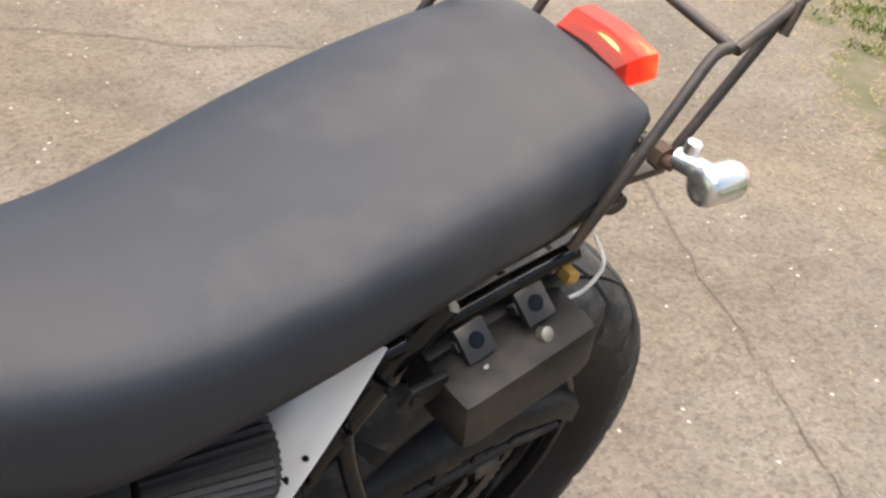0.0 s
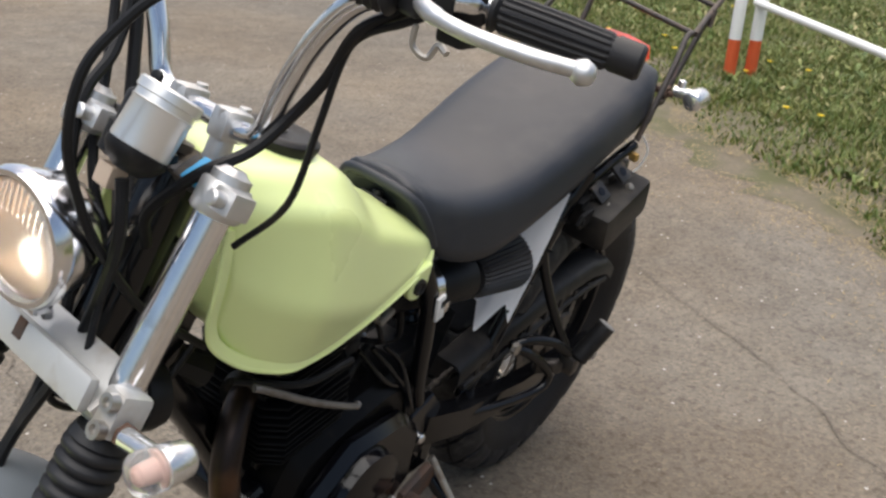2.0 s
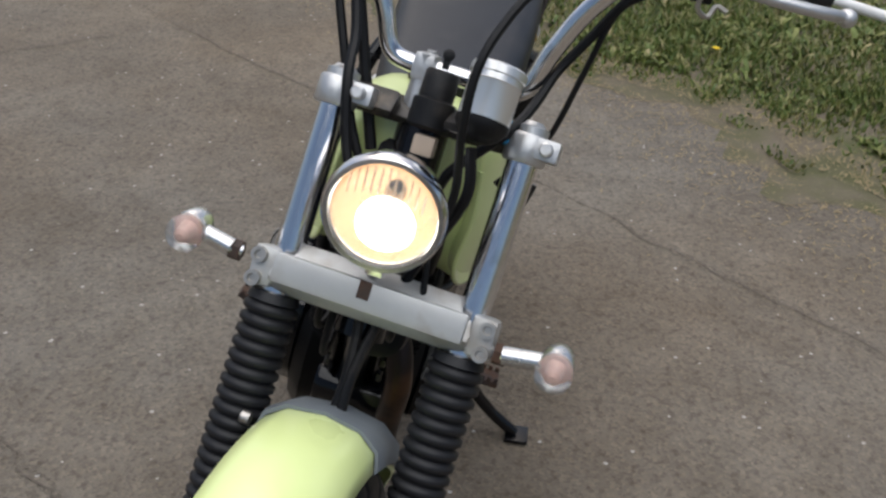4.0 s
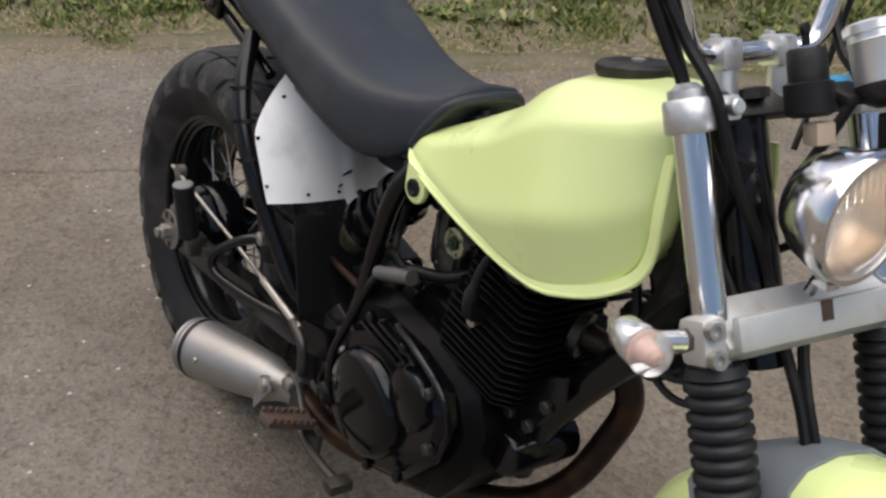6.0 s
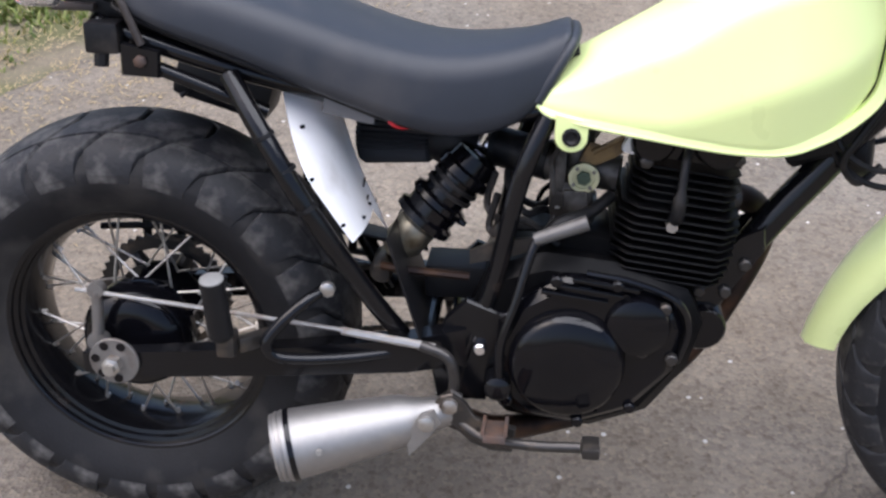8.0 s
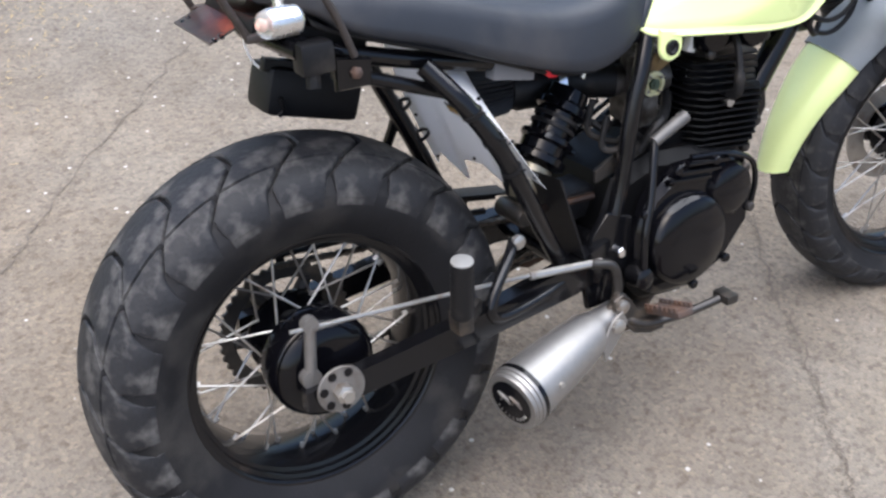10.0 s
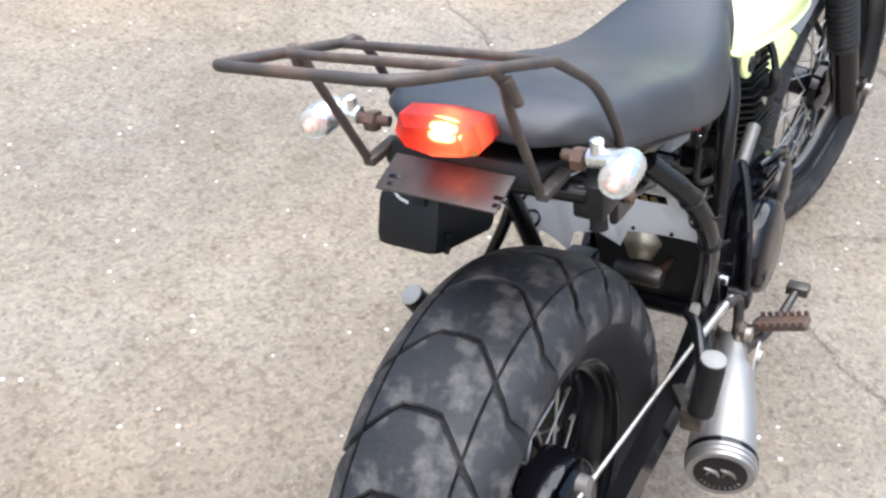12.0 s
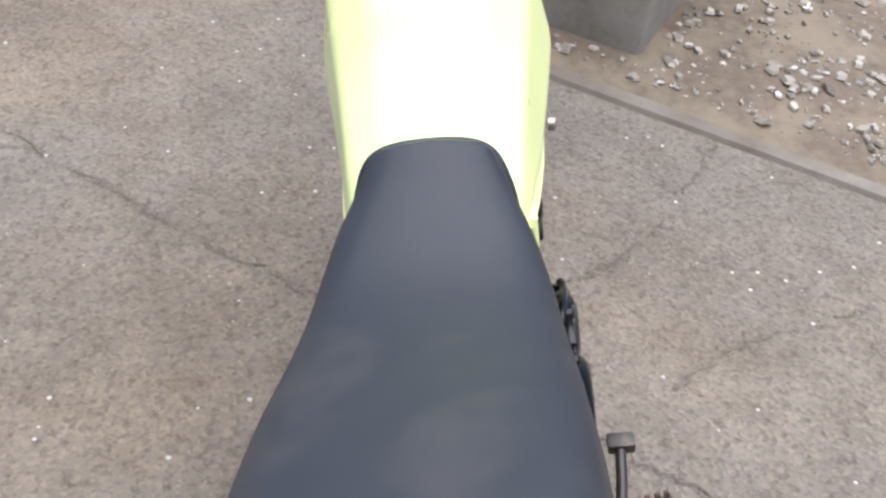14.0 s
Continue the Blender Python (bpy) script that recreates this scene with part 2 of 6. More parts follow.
def grass_material():
    m = bpy.data.materials.new("grass_blades")
    m.use_nodes = True
    n, l = m.node_tree.nodes, m.node_tree.links
    b = n["Principled BSDF"]
    b.inputs["Roughness"].default_value = 0.6
    g = n.new("ShaderNodeNewGeometry")
    r = n.new("ShaderNodeValToRGB")
    els = r.color_ramp.elements
    for _ in range(2):
        els.new(0.5)
    for e, (p, c) in zip(els, [(0.0, (0.054, 0.094, 0.015)), (0.45, (0.112, 0.155, 0.026)), (0.78, (0.185, 0.195, 0.048)), (1.0, (0.33, 0.275, 0.135))]):
        e.position, e.color = p, (*c, 1)
    l.new(g.outputs["Random Per Island"], r.inputs["Fac"])
    l.new(r.outputs["Color"], b.inputs["Base Color"])
    return m


def gravel_material():
    m = bpy.data.materials.new("mixed_gravel")
    m.use_nodes = True
    n, l = m.node_tree.nodes, m.node_tree.links
    b = n["Principled BSDF"]
    b.inputs["Roughness"].default_value = 0.85
    g = n.new("ShaderNodeNewGeometry")
    r = n.new("ShaderNodeValToRGB")
    els = r.color_ramp.elements
    for _ in range(3):
        els.new(0.5)
    for e, (p, c) in zip(els, [(0.0, (0.09, 0.08, 0.068)), (0.3, (0.16, 0.14, 0.115)), (0.6, (0.24, 0.215, 0.18)), (0.85, (0.33, 0.305, 0.265)), (1.0, (0.50, 0.475, 0.43))]):
        e.position, e.color = p, (*c, 1)
    l.new(g.outputs["Random Per Island"], r.inputs["Fac"])
    l.new(r.outputs["Color"], b.inputs["Base Color"])
    return m


GRAVEL = gravel_material()
GRASS = grass_material()


# ---- mesh helpers ----
def spline(pts, n=6, closed=False):
    """A smooth line through the points."""
    p = [Vector(q) for q in pts]
    if closed:
        p = [p[-1]] + p + [p[0], p[1]]
    else:
        p = [p[0] * 2 - p[1]] + p + [p[-1] * 2 - p[-2]]
    out = []
    for i in range(1, len(p) - 2):
        a, b, c, d = p[i - 1:i + 3]
        for k in range(n):
            t = k / n
            out.append(0.5 * ((2 * b) + (c - a) * t + (2 * a - 5 * b + 4 * c - d) * t * t + (3 * b - a - 3 * c + d) * t ** 3))
    if not closed:
        out.append(p[-2])
    return out


class Shape:
    """Collects vertices and faces of one part."""

    def __init__(self):
        self.v, self.f = [], []

    def add(self, verts, faces):
        k = len(self.v)
        self.v += [tuple(q) for q in verts]
        self.f += [tuple(i + k for i in f) for f in faces]
        return self

    def loft(self, rings, cap=True, closed=False):
        n, m = len(rings[0]), len(rings)
        verts = [q for r in rings for q in r]
        faces = []
        for i in range(m if closed else m - 1):
            a, b = i * n, ((i + 1) % m) * n
            faces += [(a + j, a + (j + 1) % n, b + (j + 1) % n, b + j) for j in range(n)]
        if cap and not closed:
            faces += [tuple(range(n))[::-1], tuple((m - 1) * n + j for j in range(n))]
        return self.add(verts, faces)

    def tube(self, pts, r, n=10, closed=False, cap=True):
        pts = [Vector(q) for q in pts]
        m = len(pts)
        rs = r if isinstance(r, (list, tuple)) else [r] * m
        rings, side = [], None
        for i, q in enumerate(pts):
            a = pts[(i - 1) % m] if (closed or i) else q
            b = pts[(i + 1) % m] if (closed or i < m - 1) else q
            d = (b - a).normalized()
            if side is None:
                side = d.orthogonal().normalized()
            side = (side - d * side.dot(d)).normalized()
            up = d.cross(side)
            rings.append([q + (side * math.cos(w) + up * math.sin(w)) * rs[i] for w in (2 * math.pi * j / n for j in range(n))])
        return self.loft(rings, cap, closed)

    def lathe(self, profile, center, axis, n=32, cap=True):
        """profile: (along, radius) pairs."""
        c, d = Vector(center), Vector(axis).normalized()
        u = d.orthogonal().normalized()
        w = d.cross(u)
        rings = [[c + d * a + (u * math.cos(t) + w * math.sin(t)) * r for t in (2 * math.pi * j / n for j in range(n))] for a, r in profile]
        return self.loft(rings, cap)

    def ring(self, profile, center, axis, n=48):
        """A closed lathe: the profile is a loop of (along, radius)."""
        c, d = Vector(center), Vector(axis).normalized()
        u = d.orthogonal().normalized()
        w = d.cross(u)
        rings = [[c + d * a + (u * math.cos(t) + w * math.sin(t)) * r for a, r in profile] for t in (2 * math.pi * j / n for j in range(n))]
        return self.loft(rings, closed=True)

    def box(self, center, size, m=None, bevel=0.004):
        """A block with chamfered edges; m: a turn."""
        sx, sy, sz = (s / 2 for s in size)
        b = min(bevel, sx * 0.8, sy * 0.8, sz * 0.8)
        bm = bmesh.new()
        bmesh.ops.create_cube(bm, size=1)
        for q in bm.verts:
            q.co = Vector((q.co.x * 2 * sx, q.co.y * 2 * sy, q.co.z * 2 * sz))
        bmesh.ops.bevel(bm, geom=bm.edges[:], offset=b, segments=2, affect="EDGES", profile=0.6)
        bm.verts.index_update()
        turn = m.to_3x3() if m is not None else Matrix.Identity(3)
        verts = [turn @ q.co + Vector(center) for q in bm.verts]
        faces = [tuple(q.index for q in f.verts) for f in bm.faces]
        bm.free()
        return self.add(verts, faces)

    def slab(self, outline, axis, a, b, bevel=0.003):
        """An outline in the plane across the axis ('x', 'y' or 'z'), thick from a to b, with softened rims."""
        cx = sum(p[0] for p in outline) / len(outline)
        cy = sum(p[1] for p in outline) / len(outline)

        def lay(v, inset):
            ring = []
            for p, q in outline:
                d = math.hypot(p - cx, q - cy) or 1
                k = 1 - inset / d
                u, w = cx + (p - cx) * k, cy + (q - cy) * k
                ring.append({"x": (v, u, w), "y": (u, v, w), "z": (u, w, v)}[axis])
            return ring
        s = bevel if b > a else -bevel
        return self.loft([lay(a, bevel), lay(a + s, 0), lay(b - s, 0), lay(b, bevel)])

    def mirror(self):
        """The same again at the other side of the bike."""
        k = len(self.v)
        fs = list(self.f)
        self.v += [(x, -y, z) for x, y, z in self.v]
        self.f += [tuple(i + k for i in reversed(f)) for f in fs]
        return self


def mesh_of(name, shape, mat, sharp=40):
    me = bpy.data.meshes.new(name)
    me.from_pydata(shape.v, [], shape.f)
    me.validate()
    bm = bmesh.new()
    bm.from_mesh(me)
    bmesh.ops.recalc_face_normals(bm, faces=bm.faces[:])
    bm.to_mesh(me)
    bm.free()
    me.shade_smooth()
    me.set_sharp_from_angle(angle=radians(sharp))
    me.materials.append(mat)
    return me


def part(name, shape, mat, parent, label="", m=None, sharp=40):
    ob = new(name, mesh_of(name, shape, mat, sharp))
    ob.parent = parent
    if m is not None:
        ob.matrix_basis = m
    if label:
        tagged(ob, label)
    return ob


def thing(name, shape, mat, label, category="", kind="", sharp=40, group=""):
    return tagged(new(name, mesh_of(name, shape, mat, sharp)), label, category, group, kind)


def again(ob, m):
    """One more of the same part beside it, sharing the mesh."""
    o = ob.copy()
    scene.collection.objects.link(o)
    o.matrix_basis = m
    return o


def circle(cx, cy, r, n=24, a0=0.0, a1=360.0):
    full = abs(a1 - a0) >= 360
    return [(cx + r * math.cos(radians(a0 + (a1 - a0) * k / (n if full else n - 1))), cy + r * math.sin(radians(a0 + (a1 - a0) * k / (n if full else n - 1)))) for k in range(n)]


rnd = random.Random(7)

# ---- ground ----
big = Shape()
N = 24
span = [-220, -60, -20] + [-8 + 16 * i / N for i in range(N + 1)] + [20, 60, 220]
verts = [(x, y, 0.0) for x in span for y in span]
k = len(span)
big.add(verts, [(i * k + j, (i + 1) * k + j, (i + 1) * k + j + 1, i * k + j + 1) for i in range(k - 1) for j in range(k - 1)])
thing("ground", big, ASPHALT, "worn grey-brown asphalt with exposed stones and cracks", "ground", "structure")


# the verge: its edge runs from behind the bike to its left side
def edge_y(x):
    return 1.12 * (x + 2.1) + 0.12 * math.sin(x * 3.1) + 0.07 * math.sin(x * 8.3 + 1)


verge = Shape()
xs = [-60, -30, -14] + [-8 + 0.03 * i for i in range(310)] + [3, 8, 20, 60]
rows_ = []
for x in xs:
    y0 = edge_y(x)
    w = 0.0 if abs(x) > 9 else 0.16 * noise.noise(Vector((x * 2.5, 2.0, 0))) + 0.10 * noise.noise(Vector((x * 9, 5.0, 0))) + 0.05 * noise.noise(Vector((x * 30, 8.0, 0)))
    rows_.append([(x - w, y0 + w - 0.1, 0.0008), (x - 0.10, y0 + 0.16, 0.010), (x - 0.35, y0 + 0.35, 0.022), (x - 1.2, y0 + 1.2, 0.03), (x - 4, y0 + 4, 0.04), (x - 60, y0 + 60, 0.05)])
kk = 6
verge.add([q for r in rows_ for q in r], [(i * kk + j, (i + 1) * kk + j, (i + 1) * kk + j + 1, i * kk + j + 1) for i in range(len(rows_) - 1) for j in range(kk - 1)])
thing("verge", verge, TURF, "mossy brown turf verge beside the asphalt", "verge", "structure")


# dead straw and crumbs blown over the edge of the asphalt
crumbs = Shape()
for k in range(30000):
    x = rnd.uniform(-6.0, 1.2)
    d = rnd.gauss(0.14, 0.34)
    y = edge_y(x) + d
    t, ln, wd = rnd.uniform(0, 6.28), rnd.uniform(0.006, 0.03), rnd.uniform(0.001, 0.003)
    dx, dy = math.cos(t) * ln, math.sin(t) * ln
    z = 0.002 if d < 0.1 else 0.014
    crumbs.add([(x - dy / ln * wd, y + dx / ln * wd, z), (x + dy / ln * wd, y - dx / ln * wd, z), (x + dx, y + dy, z + rnd.uniform(0.001, 0.006))], [(0, 1, 2)])
thing("straw_litter", crumbs, STRAW, "dead straw bits scattered along the verge's edge", "straw", "stuff", sharp=20)


def blades(count, seed, place, size, lean, mat, name, label):
    rng = np.random.default_rng(seed)
    v, f = [], []
    done = 0
    while done < count:
        q = place(rng)
        if q is None:
            continue
        x, y, z, s = q
        h = size[0] + (size[1] - size[0]) * rng.random()
        h *= s
        a, b = rng.random() * 6.283, rng.random() * 6.283
        w = 0.0022 + 0.0036 * rng.random()
        dx, dy = math.cos(a) * w, math.sin(a) * w
        lx, ly = math.cos(b) * h * lean * rng.random(), math.sin(b) * h * lean * rng.random()
        i = len(v)
        v += [(x - dx, y - dy, z), (x + dx, y + dy, z), (x + dx * 0.8 + lx * 0.4, y + dy * 0.8 + ly * 0.4, z + h * 0.6),
              (x - dx * 0.8 + lx * 0.4, y - dy * 0.8 + ly * 0.4, z + h * 0.6), (x + lx, y + ly, z + h * (0.85 + 0.15 * rng.random()))]
        f += [(i, i + 1, i + 2, i + 3), (i + 3, i + 2, i + 4)]
        done += 1
    me = bpy.data.meshes.new(name)
    me.from_pydata(v, [], f)
    me.materials.append(mat)
    return tagged(new(name, me), label, "grass", "", "stuff")


def grass_place(rng):
    x = -7.0 + 8.2 * rng.random()
    d = 5.5 * rng.random() ** 2.0
    y = edge_y(x) + d
    x = x - d * 0.3
    y = edge_y(x) + d
    clump = noise.noise(Vector((x * 1.7, y * 1.7, 3.0))) * 0.32 + noise.noise(Vector((x * 6.0, y * 6.0, 9.0))) * 0.30 + 0.5
    dense = min(1.0, max(0.0, (d - 0.12) / 1.5)) * 0.75 + 1.3 * max(0.0, clump - 0.46) * min(1.0, 0.35 + d) - 0.05
    if rng.random() > dense:
        return None
    return x, y, 0.012, 0.3 + 0.9 * min(1, d / 1.0) * (0.4 + clump)


blades(290000, 3, grass_place, (0.016, 0.062), 1.3, GRASS, "grass", "short uneven green grass thinning out toward the asphalt")



# broad leaves of weeds among the grass, lusher away from the asphalt
def weed_leaves(count):
    rng = random.Random(21)
    v, f = [], []
    while len(f) < count * 4:
        x, d = rng.uniform(-6.0, 0.6), 0.35 + 3.2 * rng.random() ** 1.4
        y = edge_y(x) + d
        x -= d * 0.3
        if noise.noise(Vector((x * 1.3, y * 1.3, 14.0))) + noise.noise(Vector((x * 4.5, y * 4.5, 2.0))) * 0.6 < 0.12 - 0.10 * d:
            continue
        size = rng.uniform(0.7, 1.25) * min(1.0, 0.45 + 0.35 * d)
        for j in range(rng.randint(5, 9)):
            a, ln, up = rng.uniform(0, 6.283), rng.uniform(0.03, 0.075) * size, rng.uniform(0.25, 1.1)
            c, sn, w = math.cos(a), math.sin(a), rng.uniform(0.10, 0.2)
            i = len(v)
            for t, k, h in ((0.0, 0.15, 0.0), (0.45, 1.0, 0.55), (0.8, 0.75, 0.75), (1.0, 0.05, 0.72)):
                px, py, pz = x + c * ln * t, y + sn * ln * t, 0.014 + ln * up * h
                v += [(px - sn * ln * w * k, py + c * ln * w * k, pz + 0.003), (px, py, pz), (px + sn * ln * w * k, py - c * ln * w * k, pz + 0.003)]
            for r in range(3):
                f += [(i + r * 3, i + r * 3 + 1, i + r * 3 + 4, i + r * 3 + 3), (i + r * 3 + 1, i + r * 3 + 2, i + r * 3 + 5, i + r * 3 + 4)]
    me = bpy.data.meshes.new("weeds")
    me.from_pydata(v, [], f)
    me.materials.append(GRASS)
    me.shade_smooth()
    return tagged(new("weeds", me), "low clover and dandelion leaves growing among the grass", "weeds", "", "stuff")


weed_leaves(26000)

# dandelions
for k in range(26):
    x = -5.0 + 5.2 * rnd.random()
    d = 0.5 + 2.2 * rnd.random()
    x -= d * 0.3
    y = edge_y(x) + d
    fl = Shape()
    h = 0.06 + 0.05 * rnd.random()
    head = (x, y, 0.015 + h)
    for j in range(14):
        a = j * 2.4
        r = 0.016 * (0.5 + 0.5 * ((j % 3) / 2))
        c, s = math.cos(a), math.sin(a)
        fl.add([head, (x + c * r - s * 0.004, y + s * r + c * 0.004, head[2] + 0.005), (x + c * r * 1.25, y + s * r * 1.25, head[2] + 0.003), (x + c * r + s * 0.004, y + s * r - c * 0.004, head[2] + 0.005)], [(0, 1, 2, 3)])
    fl.lathe([(-0.004, 0.003), (0.0, 0.008), (0.006, 0.006)], head, (0, 0, 1), 8)
    o = thing("dandelion", fl, YELLOW, "yellow dandelion flower standing in the grass", "flower", group="dandelions in the grass")
    part("stem", Shape().tube([(x, y, 0.008), (x + 0.004, y, 0.015 + h * 0.5), head], 0.0018, 5), GRASS, o)


# cracks and joints of the asphalt, filled with dirt
def crack(points, width, seed, name="crack"):
    rng = random.Random(seed)
    line = spline([(x, y, 0) for x, y in points], 14)
    s = Shape()
    left, right = [], []
    for i, q in enumerate(line):
        a, b = line[max(0, i - 1)], line[min(len(line) - 1, i + 1)]
        d = (b - a).normalized()
        nrm = Vector((-d.y, d.x, 0))
        q = q + nrm * (rng.uniform(-0.010, 0.010) + 0.02 * noise.noise(q * 9))
        left.append(q + nrm * width * rng.uniform(0.2, 1.0) + Vector((0, 0, 0.0035)))
        right.append(q - nrm * width * rng.uniform(0.2, 1.0) + Vector((0, 0, 0.0035)))
    m = len(line)
    s.add(left + right, [(i, i + 1, m + i + 1, m + i) for i in range(m - 1) if noise.noise(line[i] * 6 + Vector((0, 0, seed))) > -0.42])
    for q in line:
        for j in range(5):
            c = q + Vector((rng.gauss(0, 0.012), rng.gauss(0, 0.012), 0.0015 + 0.0003 * j))
            r, t = rng.uniform(0.0015, 0.0045) * min(1.0, width / 0.0035), rng.uniform(0, 6.28)
            s.add([(c.x + r * rng.uniform(0.6, 1.4) * math.cos(t + 1.257 * m_), c.y + r * rng.uniform(0.6, 1.4) * math.sin(t + 1.257 * m_), c.z) for m_ in range(5)], [(0, 1, 2, 3, 4)])
    return thing(name, s, CRACK, "thin dirt-filled crack in the asphalt", "crack", "structure")


crack([(-2.4, -1.8), (-1.6, -0.86), (-1.27, -0.42), (-1.0, 0.0), (-0.72, 0.4), (-0.37, 0.78), (-0.13, 1.09), (0.4, 1.7)], 0.0026, 1)
crack([(1.8, 1.25), (1.59, 0.92), (1.49, 0.75), (1.38, 0.58), (1.25, 0.36), (1.08, 0.06), (0.93, -0.18), (0.8, -0.4), (0.68, -0.57), (0.4, -1.0)], 0.0026, 2)
crack([(-0.1, -2.3), (-0.44, -2.15), (-0.7, -1.99), (-0.85, -1.85), (-1.11, -1.74), (-1.6, -1.3)], 0.0026, 3)
crack([(1.27, -0.1), (1.36, -0.23), (1.42, -0.3), (1.58, -0.41), (1.84, -0.56)], 0.002, 4)
crack([(1.05, -0.33), (1.2, -0.5), (1.3, -0.75)], 0.0018, 5)

# loose pale chips on the asphalt
chips = Shape()
for k in range(380):
    x, y = rnd.uniform(-3.2, 2.4), rnd.uniform(-2.6, 2.0)
    r = rnd.uniform(0.0015, 0.0042)
    t = rnd.uniform(0, 6.28)
    pts = [(x + r * rnd.uniform(0.7, 1.3) * math.cos(t + j * 1.257), y + r * rnd.uniform(0.7, 1.3) * math.sin(t + j * 1.257), 0.0005) for j in range(5)]
    chips.add(pts + [(x + r * 0.2, y, r * 0.8)], [(j, (j + 1) % 5, 5) for j in range(5)])
thing("stone_chips", chips, STONES, "tiny pale stone chips scattered over the asphalt", "stone chips", "stuff", sharp=20)

# the far edge beyond the front wheel: edging, soil, stones and a concrete block
KA, KB = Vector((2.59, 0.75, 0)), Vector((1.28, -1.65, 0))
kd = (KB - KA).normalized()
kn = Vector((-kd.y, kd.x, 0))
if kn.x < 0:
    kn = -kn
SOIL_D = (0.03, 0.12, 0.3, 0.7, 1.5, 4.0, 30.0)
SOIL_H = (0.005, 0.02, 0.035, 0.05, 0.07, 0.09, 0.1)
soil = Shape()
g = []
for i in range(81):
    q = KA + kd * (-16 + 32.0 * i / 80)
    row = []
    for j, dd in enumerate(SOIL_D):
        p = q + kn * dd
        row.append((p.x, p.y, SOIL_H[j] + (0.006 * noise.noise(p * 3) if 0 < j < 6 else 0)))
    g.append(row)
soil.add([q for r in g for q in r], [(i * 7 + j, (i + 1) * 7 + j, (i + 1) * 7 + j + 1, i * 7 + j + 1) for i in range(80) for j in range(6)])
thing("soil", soil, SOIL, "bare brown soil with gravel behind the edging", "soil", "structure")
edging = Shape()
for i in range(120):
    a, b = KA + kd * (-16 + 32.0 * i / 120), KA + kd * (-16 + 32.0 * (i + 1) / 120)
    wa = 0.022 + 0.006 * noise.noise(a * 5)
    wb = 0.022 + 0.006 * noise.noise(b * 5)
    ra = [a - kn * wa, a - kn * (wa - 0.006) + Vector((0, 0, 0.012)), a + kn * wa + Vector((0, 0, 0.016)), a + kn * (wa + 0.02)]
    rb = [b - kn * wb, b - kn * (wb - 0.006) + Vector((0, 0, 0.012)), b + kn * wb + Vector((0, 0, 0.016)), b + kn * (wb + 0.02)]
    edging.add(ra + rb, [(j, j + 1, 4 + j + 1, 4 + j) for j in range(3)])
thing("kerb", edging, KERB, "low crumbling concrete edging between asphalt and soil", "kerb", "structure")

bx = Matrix.Rotation(radians(-28), 3, "Z")
stones = Shape()
for k in range(6500):
    along = rnd.uniform(0.2, 2.9)
    dd = 0.09 + 1.5 * rnd.random() ** 1.3
    if along < 1.5 and rnd.random() < 0.5:
        continue
    p = KA + kd * (along + 0.3) + kn * dd
    q_ = bx.inverted() @ (p - Vector((2.62, -0.11, 0)))
    if abs(q_.x) < 0.29 and abs(q_.y) < 0.51:
        continue
    r = 0.003 + 0.019 * rnd.random() ** (2.3 if along > 1.5 and dd > 0.2 else 3.4)
    i_ = max(k_ for k_ in range(6) if SOIL_D[k_] <= dd)
    f_ = (dd - SOIL_D[i_]) / (SOIL_D[i_ + 1] - SOIL_D[i_])
    z = SOIL_H[i_] * (1 - f_) + SOIL_H[i_ + 1] * f_ + 0.006 * noise.noise(p * 3) + r * 0.2
    rings = []
    tw = rnd.uniform(0, 6.28)
    sx, sy = rnd.uniform(0.6, 1.6), rnd.uniform(0.6, 1.3)
    tilt = rnd.uniform(-0.25, 0.25)
    for a, rr in ((-0.5, 0.8), (0.05, 1.0), (0.5, 0.7)):
        rings.append([(p.x + r * sx * rr * rnd.uniform(0.65, 1.25) * math.cos(tw + j * 1.257), p.y + r * sy * rr * rnd.uniform(0.65, 1.25) * math.sin(tw + j * 1.257), z + r * (0.75 * a + tilt * math.cos(j * 1.257))) for j in range(5)])
    stones.loft(rings)
thing("gravel", stones, GRAVEL, "loose mixed grey and pale gravel lying on the soil", "gravel", "stuff", sharp=15)

blk = Shape()
blk.box((2.62, -0.11, 0.22), (0.52, 0.95, 0.46), bx.to_4x4(), 0.02)
blk.box((2.62, -0.11, 0.49), (0.55, 0.98, 0.06), bx.to_4x4(), 0.015)
thing("concrete_block", blk, CONCRETE, "weathered grey concrete block standing on the soil", "block")

# red and white barrier in the verge
barrier = tagged(new("barrier"), "red and white painted steel tube barrier in the grass", "barrier")
barrier.location = (-3.78, -0.83, 0.0)


def post(x, y, name="post"):
    o = part(name, Shape().lathe([(0.0, 0.031), (0.02, 0.031), (0.205, 0.031)], (x, y, 0.0), (0, 0, 1), 16), ORANGE, barrier, "red painted foot of the post")
    part("post_top", Shape().lathe([(0.206, 0.031), (0.35, 0.031), (0.50, 0.031), (0.515, 0.024)], (x, y, 0.0), (0, 0, 1), 16), WHITE, o, "white painted upper post")
    return o


post(0, 0)
post(-0.075, 0.085)
part("rail", Shape().tube(spline([(-0.06, 0.06, 0.395), (0.72, 0.88, 0.382), (2.2, 2.46, 0.337), (2.95, 3.26, 0.33)], 6), 0.02, 12), WHITE, barrier, "white painted rail")
post(2.84, 3.145)


# ---- the motorcycle, in its own upright frame: x ahead, y to its left ----
bike = tagged(new("motorcycle"), "lime green scrambler motorcycle with fat tyres leaning on its side stand", "motorcycle")
bike.matrix_world = pose(0, 0, 0.002, -12, 0, 0)

